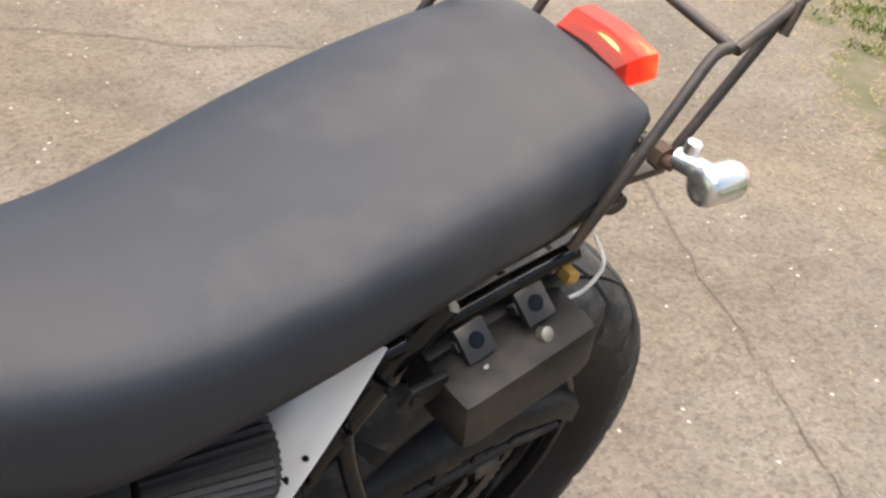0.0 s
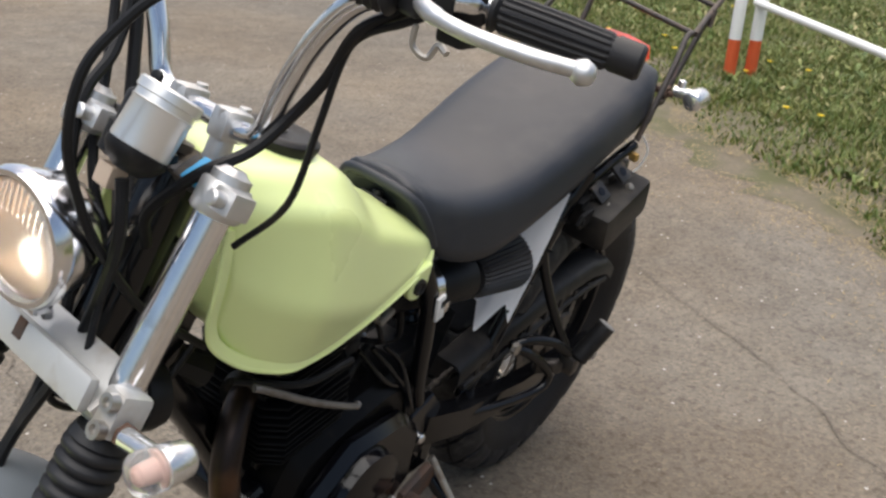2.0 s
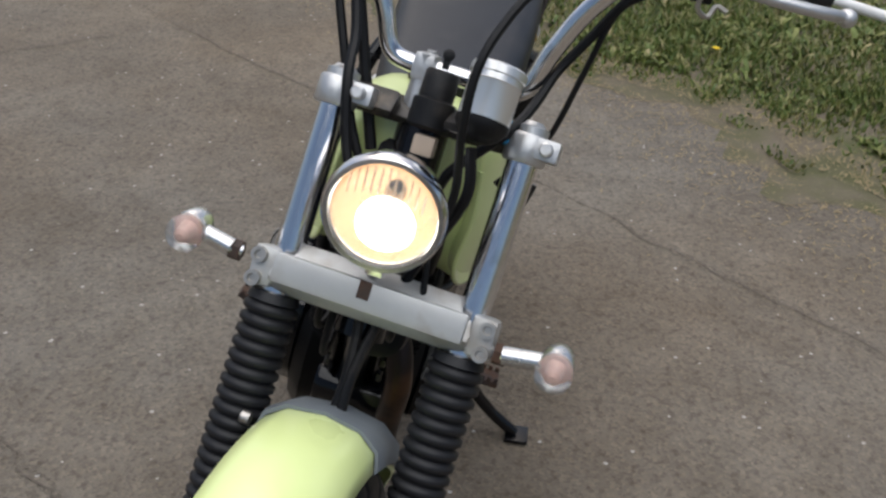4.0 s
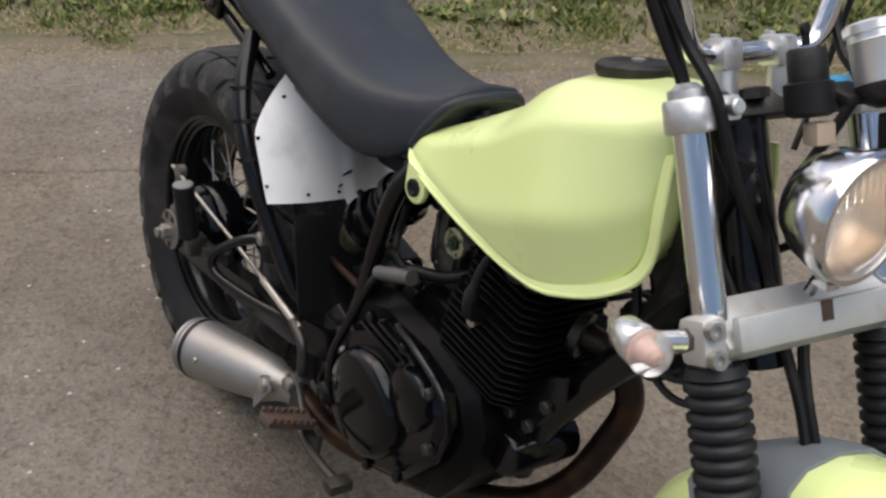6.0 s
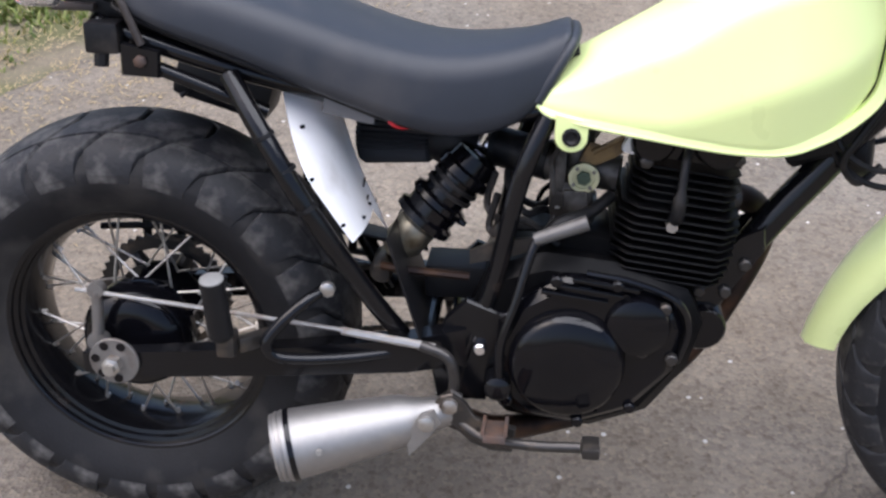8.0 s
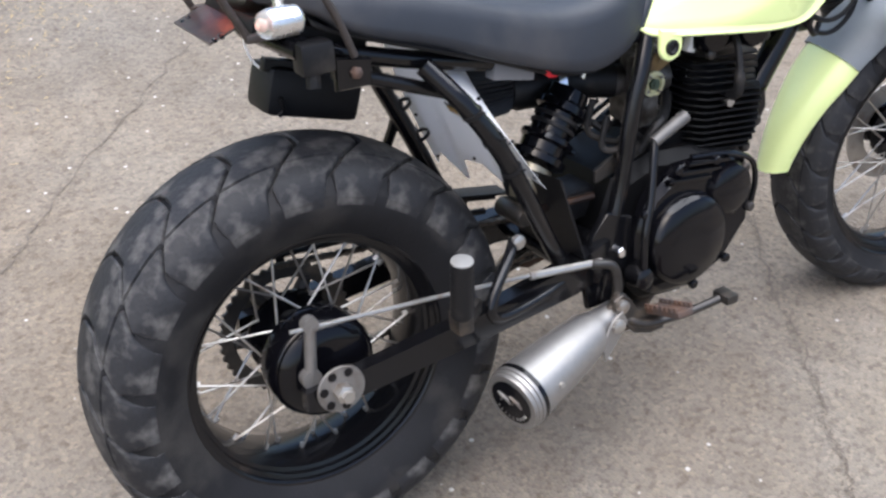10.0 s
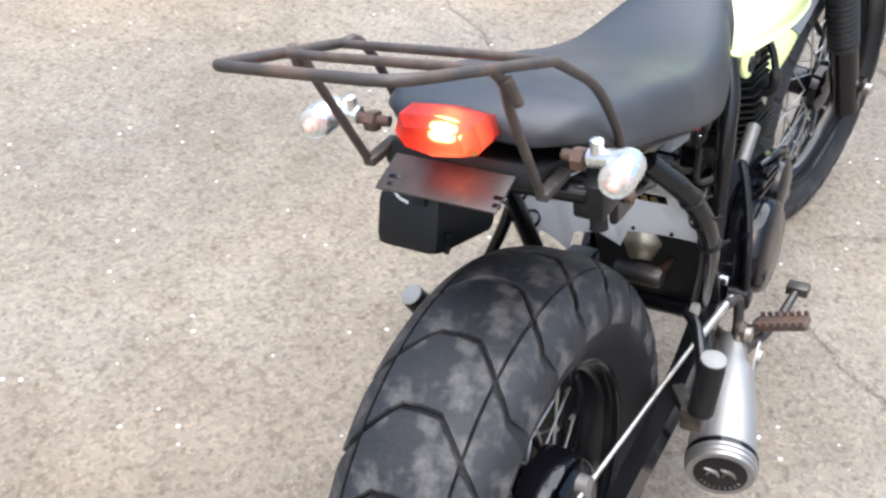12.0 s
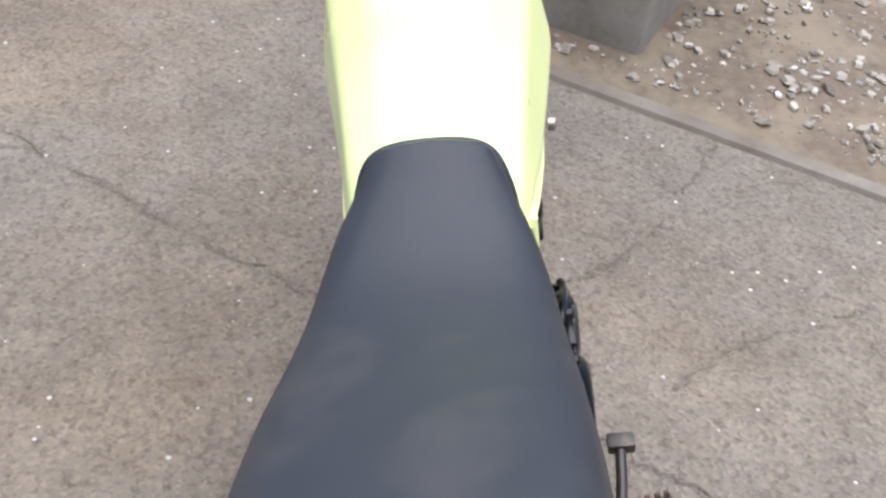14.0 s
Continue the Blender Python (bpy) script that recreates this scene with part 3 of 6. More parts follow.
# steering: the bars are turned to the right
AX_P, AX_D = Vector((1.075, 0, 0.75)), Vector((-0.446, 0, 0.895)).normalized()
STEER = Matrix.Translation(AX_P + Vector((0, 0.01, 0))) @ Matrix.Rotation(radians(-10.5), 4, AX_D) @ Matrix.Translation(-AX_P)
FORK = Vector((0.446, 0, -0.895))
TUBE0 = Vector((1.130, 0, 0.75))


def on_fork(z, y=0.0, ahead=0.0):
    """A point on the fork's centre line at height z, moved sideways and ahead."""
    t = (z - TUBE0.z) / FORK.z
    return TUBE0 + FORK * t + Vector((0.895, 0, 0.446)) * ahead + Vector((0, y, 0))


# ---- wheels ----
def tyre(cx, cz, R, hw, bead, drop, depth):
    s = Shape()
    c, ax = (cx, 0, cz), (0, 1, 0)

    def crown(u):
        return hw * math.sin(min(1.15, abs(u)) * 1.25) / math.sin(1.25) * (1 if u > 0 else -1), R - drop * abs(u) ** 2.3
    base = [(crown(u)[0] * 0.99, crown(u)[1] - depth) for u in [i / 8 for i in range(-8, 9)]]
    y1, r1 = crown(1.0)
    side = [(y1 * 1.01, r1 - 0.014), (y1 * 1.0, (r1 * 0.55 + bead * 0.45)), (y1 * 0.92, bead + 0.022), (y1 * 0.8, bead + 0.004), (y1 * 0.74, bead - 0.004)]
    loop = base + side + [(-a, r) for a, r in reversed(side)]
    s.ring(loop, c, ax, 84)
    # raised rib at the bead
    for sg in (-1, 1):
        s.ring([(sg * y1 * 0.93, bead + 0.030), (sg * (y1 * 0.93 + 0.003), bead + 0.034), (sg * y1 * 0.95, bead + 0.040)], c, ax, 80)

    return s


def tread(wheel, cx, cz, R, hw, drop, pitches, depth):
    """Blocks of the tread: a chevron in the middle and a lug at either shoulder, repeated round the wheel."""
    def crown(u):
        return hw * math.sin(min(1.15, abs(u)) * 1.25) / math.sin(1.25) * (1 if u > 0 else -1), R - drop * abs(u) ** 2.3 - max(0.0, abs(u) - 1.0) * 0.10

    def lug(line):
        """line: (u, start, end) across the tyre, in pitches."""
        s, n = Shape(), 4
        lay = []
        for d, shrink in ((depth * 1.3, 0.0), (0.0024, 0.0), (0.0, 0.042)):
            rows = []
            for k, (u, a, e) in enumerate(line):
                a, e = a + shrink * 0.6, e - shrink * 0.6
                y, r = crown(u * (1 - shrink * 0.12))
                rows.append([(cx + (r - d) * math.cos(t), y * (1 - d * 1.5), cz + (r - d) * math.sin(t)) for t in ((a + (e - a) * q / n) * 2 * math.pi / pitches for q in range(n + 1))])
            lay.append(rows)
        m, L = n + 1, len(line)
        per = L * m
        top = 2 * per
        rim_ = [q for q in range(m)] + [k * m + n for k in range(1, L)] + [(L - 1) * m + q for q in range(n - 1, -1, -1)] + [k * m for k in range(L - 2, 0, -1)]
        faces = [(top + k * m + q, top + k * m + q + 1, top + (k + 1) * m + q + 1, top + (k + 1) * m + q) for k in range(L - 1) for q in range(n)]
        for lv in (0, per):
            faces += [(lv + rim_[q], lv + rim_[(q + 1) % len(rim_)], lv + per + rim_[(q + 1) % len(rim_)], lv + per + rim_[q]) for q in range(len(rim_))]
        return s.add([p for rows in lay for row in rows for p in row], faces)

    half = [(0.0, 0.035, 0.965), (0.2, 0.055, 0.985), (0.30, 0.175, 1.105), (0.50, 0.43, 1.35)]
    shoulder = [(0.54, 0.50, 1.41), (0.68, 0.65, 1.56), (0.80, 0.81, 1.71), (0.95, 0.88, 1.71), (1.07, 0.94, 1.68)]
    mid = mesh_of("tread_block", lug([(-u, a, e) for u, a, e in reversed(half[1:])] + half), TREAD, 35)
    sides = [mesh_of("tread_block", lug([(sg * u, a, e) for u, a, e in shoulder]), TREAD, 35) for sg in (-1, 1)]
    c = Vector((cx, 0, cz))
    for i in range(pitches):
        for me in [mid] + sides:
            o = new("tread_block", me)
            o.parent = wheel
            o.matrix_basis = Matrix.Translation(c) @ Matrix.Rotation(2 * math.pi * i / pitches, 4, "Y") @ Matrix.Translation(-c)


def rim(cx, cz, r, hw):
    s = Shape()
    s.ring([(-hw, r), (-hw, r + 0.014), (-hw + 0.006, r + 0.016), (-hw * 0.75, r - 0.004), (-hw * 0.45, r - 0.010), (0, r - 0.012), (hw * 0.45, r - 0.010),
            (hw * 0.75, r - 0.004), (hw - 0.006, r + 0.016), (hw, r + 0.014)]
           + [(sg * a, q) for sg in (1, -1) for a, q in [(hw, r), (hw - 0.002, r - 0.003), (hw - 0.009, r - 0.003), (hw - 0.011, r - 0.009), (hw - 0.018, r - 0.010), (hw - 0.020, r - 0.016), (hw * 0.5, r - 0.022), (0.004, r - 0.026)][::sg]], (cx, 0, cz), (0, 1, 0), 72)
    return s


def spokes(wheel, cx, cz, hub_r, hub_y, rim_r, count, m=None):
    for i in range(count):
        sg = 1 if i % 2 else -1
        t = 2 * math.pi * i / count
        lean = (0.55 if (i // 2) % 2 else -0.55)
        a = Vector((hub_r * math.cos(t + lean), sg * hub_y, hub_r * math.sin(t + lean)))
        b = Vector((rim_r * math.cos(t), sg * 0.012, rim_r * math.sin(t)))
        o = part("spoke", Shape().tube([a, b], 0.0019, 6).tube([b * 0.93, b], 0.0032, 6), STEEL, wheel)
        o.location = (cx, 0, cz)


RW = (0.01, 0.322)
rear_wheel = part("rear_wheel", rim(RW[0], RW[1], 0.196, 0.07), BLACK, bike, "black wire-spoked rear wheel")
part("tyre", tyre(RW[0], RW[1], 0.322, 0.094, 0.203, 0.045, 0.0095), RUBBER, rear_wheel, "dusty fat block-pattern tyre", sharp=50)
tread(rear_wheel, RW[0], RW[1], 0.322, 0.094, 0.045, 21, 0.0095)
hub = Shape()
hub.lathe([(-0.085, 0.03), (-0.08, 0.074), (-0.072, 0.08), (-0.035, 0.08), (-0.03, 0.05), (0.03, 0.045), (0.035, 0.07), (0.045, 0.07), (0.05, 0.03)], (RW[0], 0, RW[1]), (0, 1, 0), 40)
part("hub", hub, ENGINE, rear_wheel)
plate = Shape().lathe([(-0.1, 0.028), (-0.098, 0.05), (-0.094, 0.066), (-0.086, 0.074), (-0.0855, 0.02)], (RW[0], 0, RW[1]), (0, 1, 0), 40)
part("brake_plate", plate, ENGINE, rear_wheel)
spokes(rear_wheel, RW[0], RW[1], 0.068, 0.03, 0.176, 36)
spr = Shape()
part("sprocket_carrier", Shape().ring([(0.058, 0.035), (0.058, 0.05), (0.067, 0.05), (0.067, 0.035)], (RW[0], 0, RW[1]), (0, 1, 0), 40), DARKSTEEL, rear_wheel)
for k in range(6):
    a = k * math.pi / 3
    part("sprocket_arm", Shape().tube([(RW[0] + 0.045 * math.cos(a), 0.062, RW[1] + 0.045 * math.sin(a)), (RW[0] + 0.085 * math.cos(a), 0.062, RW[1] + 0.085 * math.sin(a))], [0.014, 0.01], 8), DARKSTEEL, rear_wheel)
teeth = []
for k in range(88):
    a = 2 * math.pi * k / 88
    r = 0.108 if k % 2 else 0.102
    teeth.append((a, r))
inn = [(RW[0] + 0.083 * math.cos(a), 0.060, RW[1] + 0.083 * math.sin(a)) for a, r in teeth]
out = [(RW[0] + r * math.cos(a), 0.060, RW[1] + r * math.sin(a)) for a, r in teeth]
inn2, out2 = [(x, 0.066, z) for x, y, z in inn], [(x, 0.066, z) for x, y, z in out]
n88 = 88
spr.add(inn + out + out2 + inn2, [f for i in range(n88) for j in (((i + 1) % n88),) for f in ((i, j, n88 + j, n88 + i), (n88 + i, n88 + j, 2 * n88 + j, 2 * n88 + i), (2 * n88 + i, 2 * n88 + j, 3 * n88 + j, 3 * n88 + i), (3 * n88 + i, 3 * n88 + j, j, i))])
part("sprocket", spr, DARKSTEEL, rear_wheel, "toothed dark steel sprocket")

FW = (1.368, 0.302)
front_wheel = part("front_wheel", rim(FW[0], FW[1], 0.236, 0.05), BLACK, bike, "black wire-spoked front wheel", m=STEER)
part("tyre", tyre(FW[0], FW[1], 0.319, 0.068, 0.243, 0.032, 0.008), RUBBER, front_wheel, "dusty block-pattern front tyre", sharp=50)
tread(front_wheel, FW[0], FW[1], 0.319, 0.068, 0.032, 24, 0.008)
part("hub", Shape().lathe([(-0.06, 0.02), (-0.055, 0.05), (-0.04, 0.055), (-0.035, 0.03), (0.03, 0.03), (0.035, 0.06), (0.06, 0.06), (0.065, 0.02)], (FW[0], 0, FW[1]), (0, 1, 0), 32), ENGINE, front_wheel)
part("brake_disc", Shape().ring([(0.066, 0.07), (0.066, 0.11), (0.070, 0.11), (0.070, 0.07)], (FW[0], 0, FW[1]), (0, 1, 0), 48), STEEL, front_wheel)
spokes(front_wheel, FW[0], FW[1], 0.05, 0.032, 0.214, 36)

# ---- frame ----
frame_tubes = [
    ("backbone_tube", [(1.03, 0, 0.80), (0.9, 0, 0.79), (0.75, 0, 0.74), (0.62, 0, 0.69)], 0.022),
    ("down_tube", [(1.062, 0, 0.745), (0.980, 0, 0.62), (0.908, 0, 0.52), (0.842, 0, 0.41), (0.818, 0, 0.33)], 0.0225),
]
frame_part = part("frame", Shape().tube([AX_P - AX_D * 0.09, AX_P + AX_D * 0.16], 0.03, 20), BLACK, bike, "black painted steel tube frame")
for nm, pts, r in frame_tubes:
    part(nm, Shape().tube(spline(pts, 5), r, 14), BLACK, frame_part)
for sg in (-1, 1):
    part("seat_rail", Shape().tube(spline([(0.62, sg * 0.05, 0.70), (0.58, sg * 0.066, 0.69), (0.45, sg * 0.072, 0.682), (0.3, sg * 0.086, 0.712), (0.15, sg * 0.098, 0.752), (0.02, sg * 0.104, 0.795)], 6), 0.0125, 12), BLACK, frame_part)
    right_stay = [(0.19, -0.112, 0.736), (0.239, -0.148, 0.668), (0.293, -0.156, 0.575), (0.367, -0.125, 0.44), (0.419, -0.1, 0.355)]
    part("rear_stay", Shape().tube(spline(right_stay if sg < 0 else [(0.190, sg * 0.108, 0.735), (0.236 - 0.010 * (sg > 0), sg * 0.10, 0.654), (0.292 - 0.020 * (sg > 0), sg * 0.095, 0.553), (0.368 - 0.04 * (sg > 0), sg * 0.092, 0.425), (0.42 - 0.05 * (sg > 0), sg * 0.09, 0.35)], 5), 0.0135, 12), BLACK, frame_part)
    part("lower_rail", Shape().tube(spline([(0.06, sg * 0.12, 0.757), (0.12, sg * 0.112, 0.733), (0.235, sg * 0.10, 0.685)], 4), 0.0095, 10), BLACK, frame_part)
    part("centre_pillar", Shape().tube(spline([(0.60, sg * 0.075, 0.69), (0.578, sg * 0.088, 0.64), (0.56, sg * 0.09, 0.58), (0.535, sg * 0.09, 0.45), (0.50, sg * 0.095, 0.35), (0.48, sg * 0.095, 0.28)], 5), 0.0135, 12), BLACK, frame_part)
    part("engine_mount", Shape().slab([(0.80, 0.385), (0.845, 0.40), (0.905, 0.495), (0.90, 0.53), (0.87, 0.515), (0.83, 0.47)], "y", sg * 0.030, sg * 0.036), BLACK, frame_part)
    for bx_, bz_ in ((0.879, 0.474), (0.856, 0.431), (0.82, 0.43)):
        part("bolt", Shape().lathe([(0, 0.0095), (0.006, 0.0095), (0.008, 0.007)], (bx_, sg * 0.036, bz_), (0, sg, 0), 6), DARKSTEEL, frame_part)
    part("pivot_plate", Shape().slab([(0.46, 0.27), (0.53, 0.27), (0.545, 0.33), (0.55, 0.41), (0.50, 0.43), (0.47, 0.40), (0.45, 0.33)], "y", sg * 0.092, sg * 0.106), BLACK, frame_part)
    part("pivot_nut", Shape().lathe([(0, 0.009), (0.010, 0.009), (0.012, 0.007)], (0.52, sg * 0.106, 0.358), (0, sg, 0), 12), CHROME, frame_part)
part("headstock_gusset", Shape().slab([(1.065, 0.70), (1.045, 0.83), (0.96, 0.80), (0.93, 0.765), (0.985, 0.655), (1.01, 0.64)], "y", -0.022, 0.022, 0.006), BLACK, frame_part)
part("tail_bracket", Shape().slab([(0.055, 0.735), (0.105, 0.733), (0.108, 0.768), (0.057, 0.778)], "y", -0.122, -0.132), BLACK, frame_part)
part("bracket_bolt", Shape().lathe([(0, 0.008), (0.006, 0.008), (0.008, 0.005)], (0.083, -0.132, 0.755), (0, -1, 0), 6), RUST, frame_part)
part("tail_crossbar", Shape().tube([(0.02, -0.115, 0.79), (-0.005, 0, 0.80), (0.02, 0.115, 0.79)], 0.012, 10), BLACK, frame_part)
part("lower_crossbar", Shape().tube([(0.44, -0.09, 0.35), (0.44, 0.09, 0.35)], 0.014, 10), BLACK, frame_part)

# ---- swingarm ----
swing = part("swingarm", Shape().tube([(0.50, -0.09, 0.358), (0.50, 0.09, 0.358)], 0.03, 18), BLACK, bike, "black box-section swingarm")
for sg in (-1, 1):
    arm = Shape()
    ring = lambda x, y, z, h, w: [(x, y - w, z - h), (x, y - w, z + h), (x, y + w, z + h), (x, y + w, z - h)]
    arm.loft([ring(0.50, sg * 0.095, 0.358, 0.028, 0.016), ring(0.42, sg * 0.115, 0.350, 0.026, 0.016), ring(0.25, sg * 0.128, 0.335, 0.022, 0.014), ring(0.04, sg * 0.128, 0.315, 0.02, 0.012), ring(-0.045, sg * 0.128, 0.312, 0.016, 0.01)])
    part("arm", arm, BLACK, swing, sharp=30)
    part("peg_loop", Shape().tube(spline([(0.31, sg * 0.125, 0.447), (0.285, sg * 0.148, 0.436), (0.245, sg * 0.170, 0.402), (0.234, sg * 0.176, 0.378), (0.255, sg * 0.170, 0.358), (0.335, sg * 0.145, 0.350), (0.41, sg * 0.12, 0.352)], 6), 0.0085, 10), BLACK, swing)
    part("loop_bolt", Shape().lathe([(0, 0.011), (0.008, 0.011), (0.01, 0.008)], (0.312, sg * 0.13, 0.449), (0, sg, 0), 8), STEEL, swing)
    adj = Shape().slab(circle(0.004, 0.322, 0.036, 30), "y", sg * 0.142, sg * 0.147, 0.001)
    a = part("chain_adjuster", adj, GREYSTEEL, swing, "drilled steel adjuster cam")
    for k in range(5):
        t = math.pi * (0.35 + k * 0.3)
        part("hole", Shape().lathe([(0, 0.0065), (0.0012, 0.0065)], (0.004 + 0.027 * math.cos(t), sg * 0.1472, 0.322 + 0.027 * math.sin(t)), (0, sg, 0), 12), ENGINE, a)
    part("axle_nut", Shape().lathe([(0, 0.014), (0.014, 0.014), (0.016, 0.009), (0.024, 0.009)], (0.004, sg * 0.147, 0.32), (0, sg, 0), 6), STEEL, swing)
    p0_, pd_ = (Vector((0.190, 0.198, 0.413)), Vector((-0.040, 0.022, 0.080))) if sg > 0 else (Vector((0.178, -0.19, 0.396)), Vector((-0.003, -0.016, 0.1)))
    pd_.normalize()
    prof = [(0.0, 0.013), (0.004, 0.0165)] + [(0.008 + 0.009 * k + d, 0.0172 - (0.001 if d else 0)) for k in range(9) for d in (0, 0.0045)] + [(0.094, 0.0165)]
    if sg > 0:
        part("peg_bracket", Shape().tube(spline([(0.312, 0.125, 0.449), (0.28, 0.140, 0.456), (0.237, 0.163, 0.448), (0.203, 0.186, 0.424)], 5), 0.0085, 12), BLACK, swing)
        part("peg_stay", Shape().tube(spline([(0.255, 0.098, 0.615), (0.245, 0.115, 0.56), (0.222, 0.150, 0.48), (0.205, 0.182, 0.425)], 5), 0.0085, 10), BLACK, swing)
        prof = [(a * 0.82, r * 1.0) for a, r in prof]
    peg = part("passenger_peg", Shape().lathe(prof, p0_, pd_, 18), PLASTIC, bike, "folded rubber passenger footrest")
    k_ = 0.82 if sg > 0 else 1.0
    part("cap", Shape().lathe([(0.094 * k_, 0.0160), (0.096 * k_, 0.0160), (0.098 * k_, 0.012)], p0_, pd_, 18), PEGCAP, peg, "worn pale end cap")
    part("peg_joint", Shape().box(p0_ + Vector((0.004, -sg * 0.010, -0.012)), (0.026, 0.03, 0.034), None, 0.005).box(p0_ + Vector((0.034, -sg * 0.034, -0.020)), (0.05, 0.018, 0.022), Matrix.Rotation(radians(sg * -38), 4, "Z"), 0.004), DARKSTEEL, peg)

# brake arm, rod and cable at the right
brake_arm = part("brake_arm", Shape().tube([(-0.028, -0.118, 0.335), (-0.02, -0.12, 0.42)], 0.0085, 10).lathe([(-0.008, 0.015), (0.008, 0.015)], (-0.028, -0.118, 0.338), (0, 1, 0), 16).lathe([(-0.007, 0.012), (0.007, 0.012)], (-0.02, -0.12, 0.422), (0, 1, 0), 14), GREYSTEEL, bike)
part("brake_rod", Shape().tube([(-0.05, -0.122, 0.421), (0.2, -0.13, 0.40), (0.35, -0.135, 0.386)], 0.0032, 8).tube([(0.33, -0.135, 0.387), (0.46, -0.14, 0.372)], 0.006, 8), STEEL, brake_arm)
part("brake_link", Shape().tube(spline([(0.44, -0.14, 0.374), (0.478, -0.145, 0.36), (0.488, -0.145, 0.32), (0.480, -0.146, 0.29)], 5), 0.008, 10), DARKSTEEL, brake_arm)

# ---- engine ----
engine = part("engine", Shape().slab([(0.50, 0.30), (0.56, 0.235), (0.68, 0.222), (0.76, 0.255), (0.81, 0.33), (0.825, 0.40), (0.80, 0.45), (0.70, 0.485), (0.60, 0.495), (0.53, 0.47), (0.50, 0.40)], "y", -0.095, 0.095, 0.02), FINS, bike, "black air-cooled single-cylinder engine")
# right cover
cover = Shape()
cover.slab([(0.545, 0.30), (0.585, 0.262), (0.66, 0.252), (0.73, 0.28), (0.785, 0.345), (0.795, 0.41), (0.775, 0.455), (0.71, 0.475), (0.63, 0.478), (0.57, 0.44), (0.545, 0.38)], "y", -0.088, -0.128, 0.012)
part("right_cover", cover, ENGINE, engine)
part("clutch_cover", Shape().lathe([(-0.02, 0.08), (0.0, 0.08), (0.014, 0.076), (0.02, 0.068), (0.022, 0.03), (0.022, 0.002)], (0.640, -0.130, 0.354), (0, -1, 0), 48), ENGINE, engine)
part("oil_filter_cover", Shape().lathe([(-0.02, 0.045), (0.0, 0.045), (0.012, 0.041), (0.016, 0.033), (0.017, 0.002)], (0.731, -0.126, 0.417), (0, -1, 0), 40), ENGINE, engine)
for k, (bx_, bz_) in enumerate([(0.74, 0.379), (0.765, 0.445), (0.78, 0.37), (0.70, 0.475), (0.62, 0.478), (0.555, 0.42), (0.56, 0.29), (0.66, 0.262), (0.73, 0.29)]):
    part("cover_bolt", Shape().lathe([(0, 0.0085), (0.008, 0.0085), (0.010, 0.006)], (bx_, -0.126, bz_), (0, -1, 0), 8), DARKSTEEL if k in (0, 1, 2) else ENGINE, engine)
for k in range(3):
    part("cover_rib", Shape().box((0.645 + 0.02 * k, -0.128, 0.456 + 0.010 * k), (0.09, 0.012, 0.006), Matrix.Rotation(radians(8), 4, "Y"), 0.002), ENGINE, engine)
left = Shape().slab([(0.54, 0.30), (0.60, 0.25), (0.70, 0.25), (0.78, 0.32), (0.79, 0.40), (0.72, 0.455), (0.60, 0.45), (0.545, 0.40)], "y", 0.088, 0.125, 0.014)
part("left_cover", left, ENGINE, engine)
part("alternator_cover", Shape().lathe([(-0.02, 0.075), (0.0, 0.075), (0.016, 0.07), (0.022, 0.055), (0.024, 0.002)], (0.69, 0.125, 0.36), (0, 1, 0), 40), ENGINE, engine)
# cylinder, leaning a little forward, with its fins
LEANM = Matrix.Rotation(radians(7), 4, "Y")
part("cylinder", Shape().tube([(0.755, 0, 0.45), (0.775, 0, 0.60)], 0.058, 24), ENGINE, engine)
fin_mesh = mesh_of("cooling_fin", Shape().slab([(-0.082, -0.06), (-0.06, -0.085), (0.06, -0.085), (0.082, -0.06), (0.082, 0.06), (0.06, 0.085), (-0.06, 0.085), (-0.082, 0.06)], "z", -0.0016, 0.0016, 0.001), FINS)
for k in range(15):
    o = new("cooling_fin", fin_mesh)
    o.parent = engine
    t = k / 14
    w = (0.93, 0.97, 1.0, 1.0, 1.02, 1.0, 1.0, 1.02, 1.0, 0.97, 0.88, 0.86, 0.88, 0.86, 0.84)[k]
    o.matrix_basis = Matrix.Translation((0.768 + 0.020 * t, 0, 0.462 + 0.155 * t)) @ LEANM @ Matrix.Diagonal((w, w, 1, 1))
head = Shape()
head.box((0.782, 0, 0.652), (0.15, 0.15, 0.045), LEANM, 0.012)
head.box((0.80, 0, 0.678), (0.10, 0.13, 0.03), LEANM, 0.010)
head.lathe([(-0.085, 0.026), (-0.08, 0.03), (0.08, 0.03), (0.085, 0.026)], (0.815, 0, 0.66), (0, 1, 0), 24)
head.lathe([(-0.085, 0.024), (-0.08, 0.028), (0.08, 0.028), (0.085, 0.024)], (0.735, 0, 0.66), (0, 1, 0), 24)
part("cylinder_head", head, ENGINE, engine)
for bx_, bz_ in ((0.728, 0.632), (0.76, 0.668), (0.815, 0.672), (0.845, 0.64)):
    part("head_bolt", Shape().lathe([(0, 0.009), (0.008, 0.009), (0.010, 0.006)], (bx_, -0.074, bz_), (0, -1, 0), 6), DARKSTEEL, engine)
part("valve_cover", Shape().lathe([(-0.01, 0.03), (0.0, 0.03), (0.006, 0.027), (0.008, 0.004)], (0.822, -0.078, 0.655), (0, -1, 0), 24), ENGINE, engine)
plug = part("spark_plug_cap", Shape().tube(spline([(0.772, -0.06, 0.552), (0.772, -0.095, 0.562), (0.774, -0.098, 0.60), (0.778, -0.085, 0.64), (0.79, -0.05, 0.68)], 5), [0.0095] * 10 + [0.006] * 11, 10), PLASTIC, engine, "rubber spark plug cap and lead")
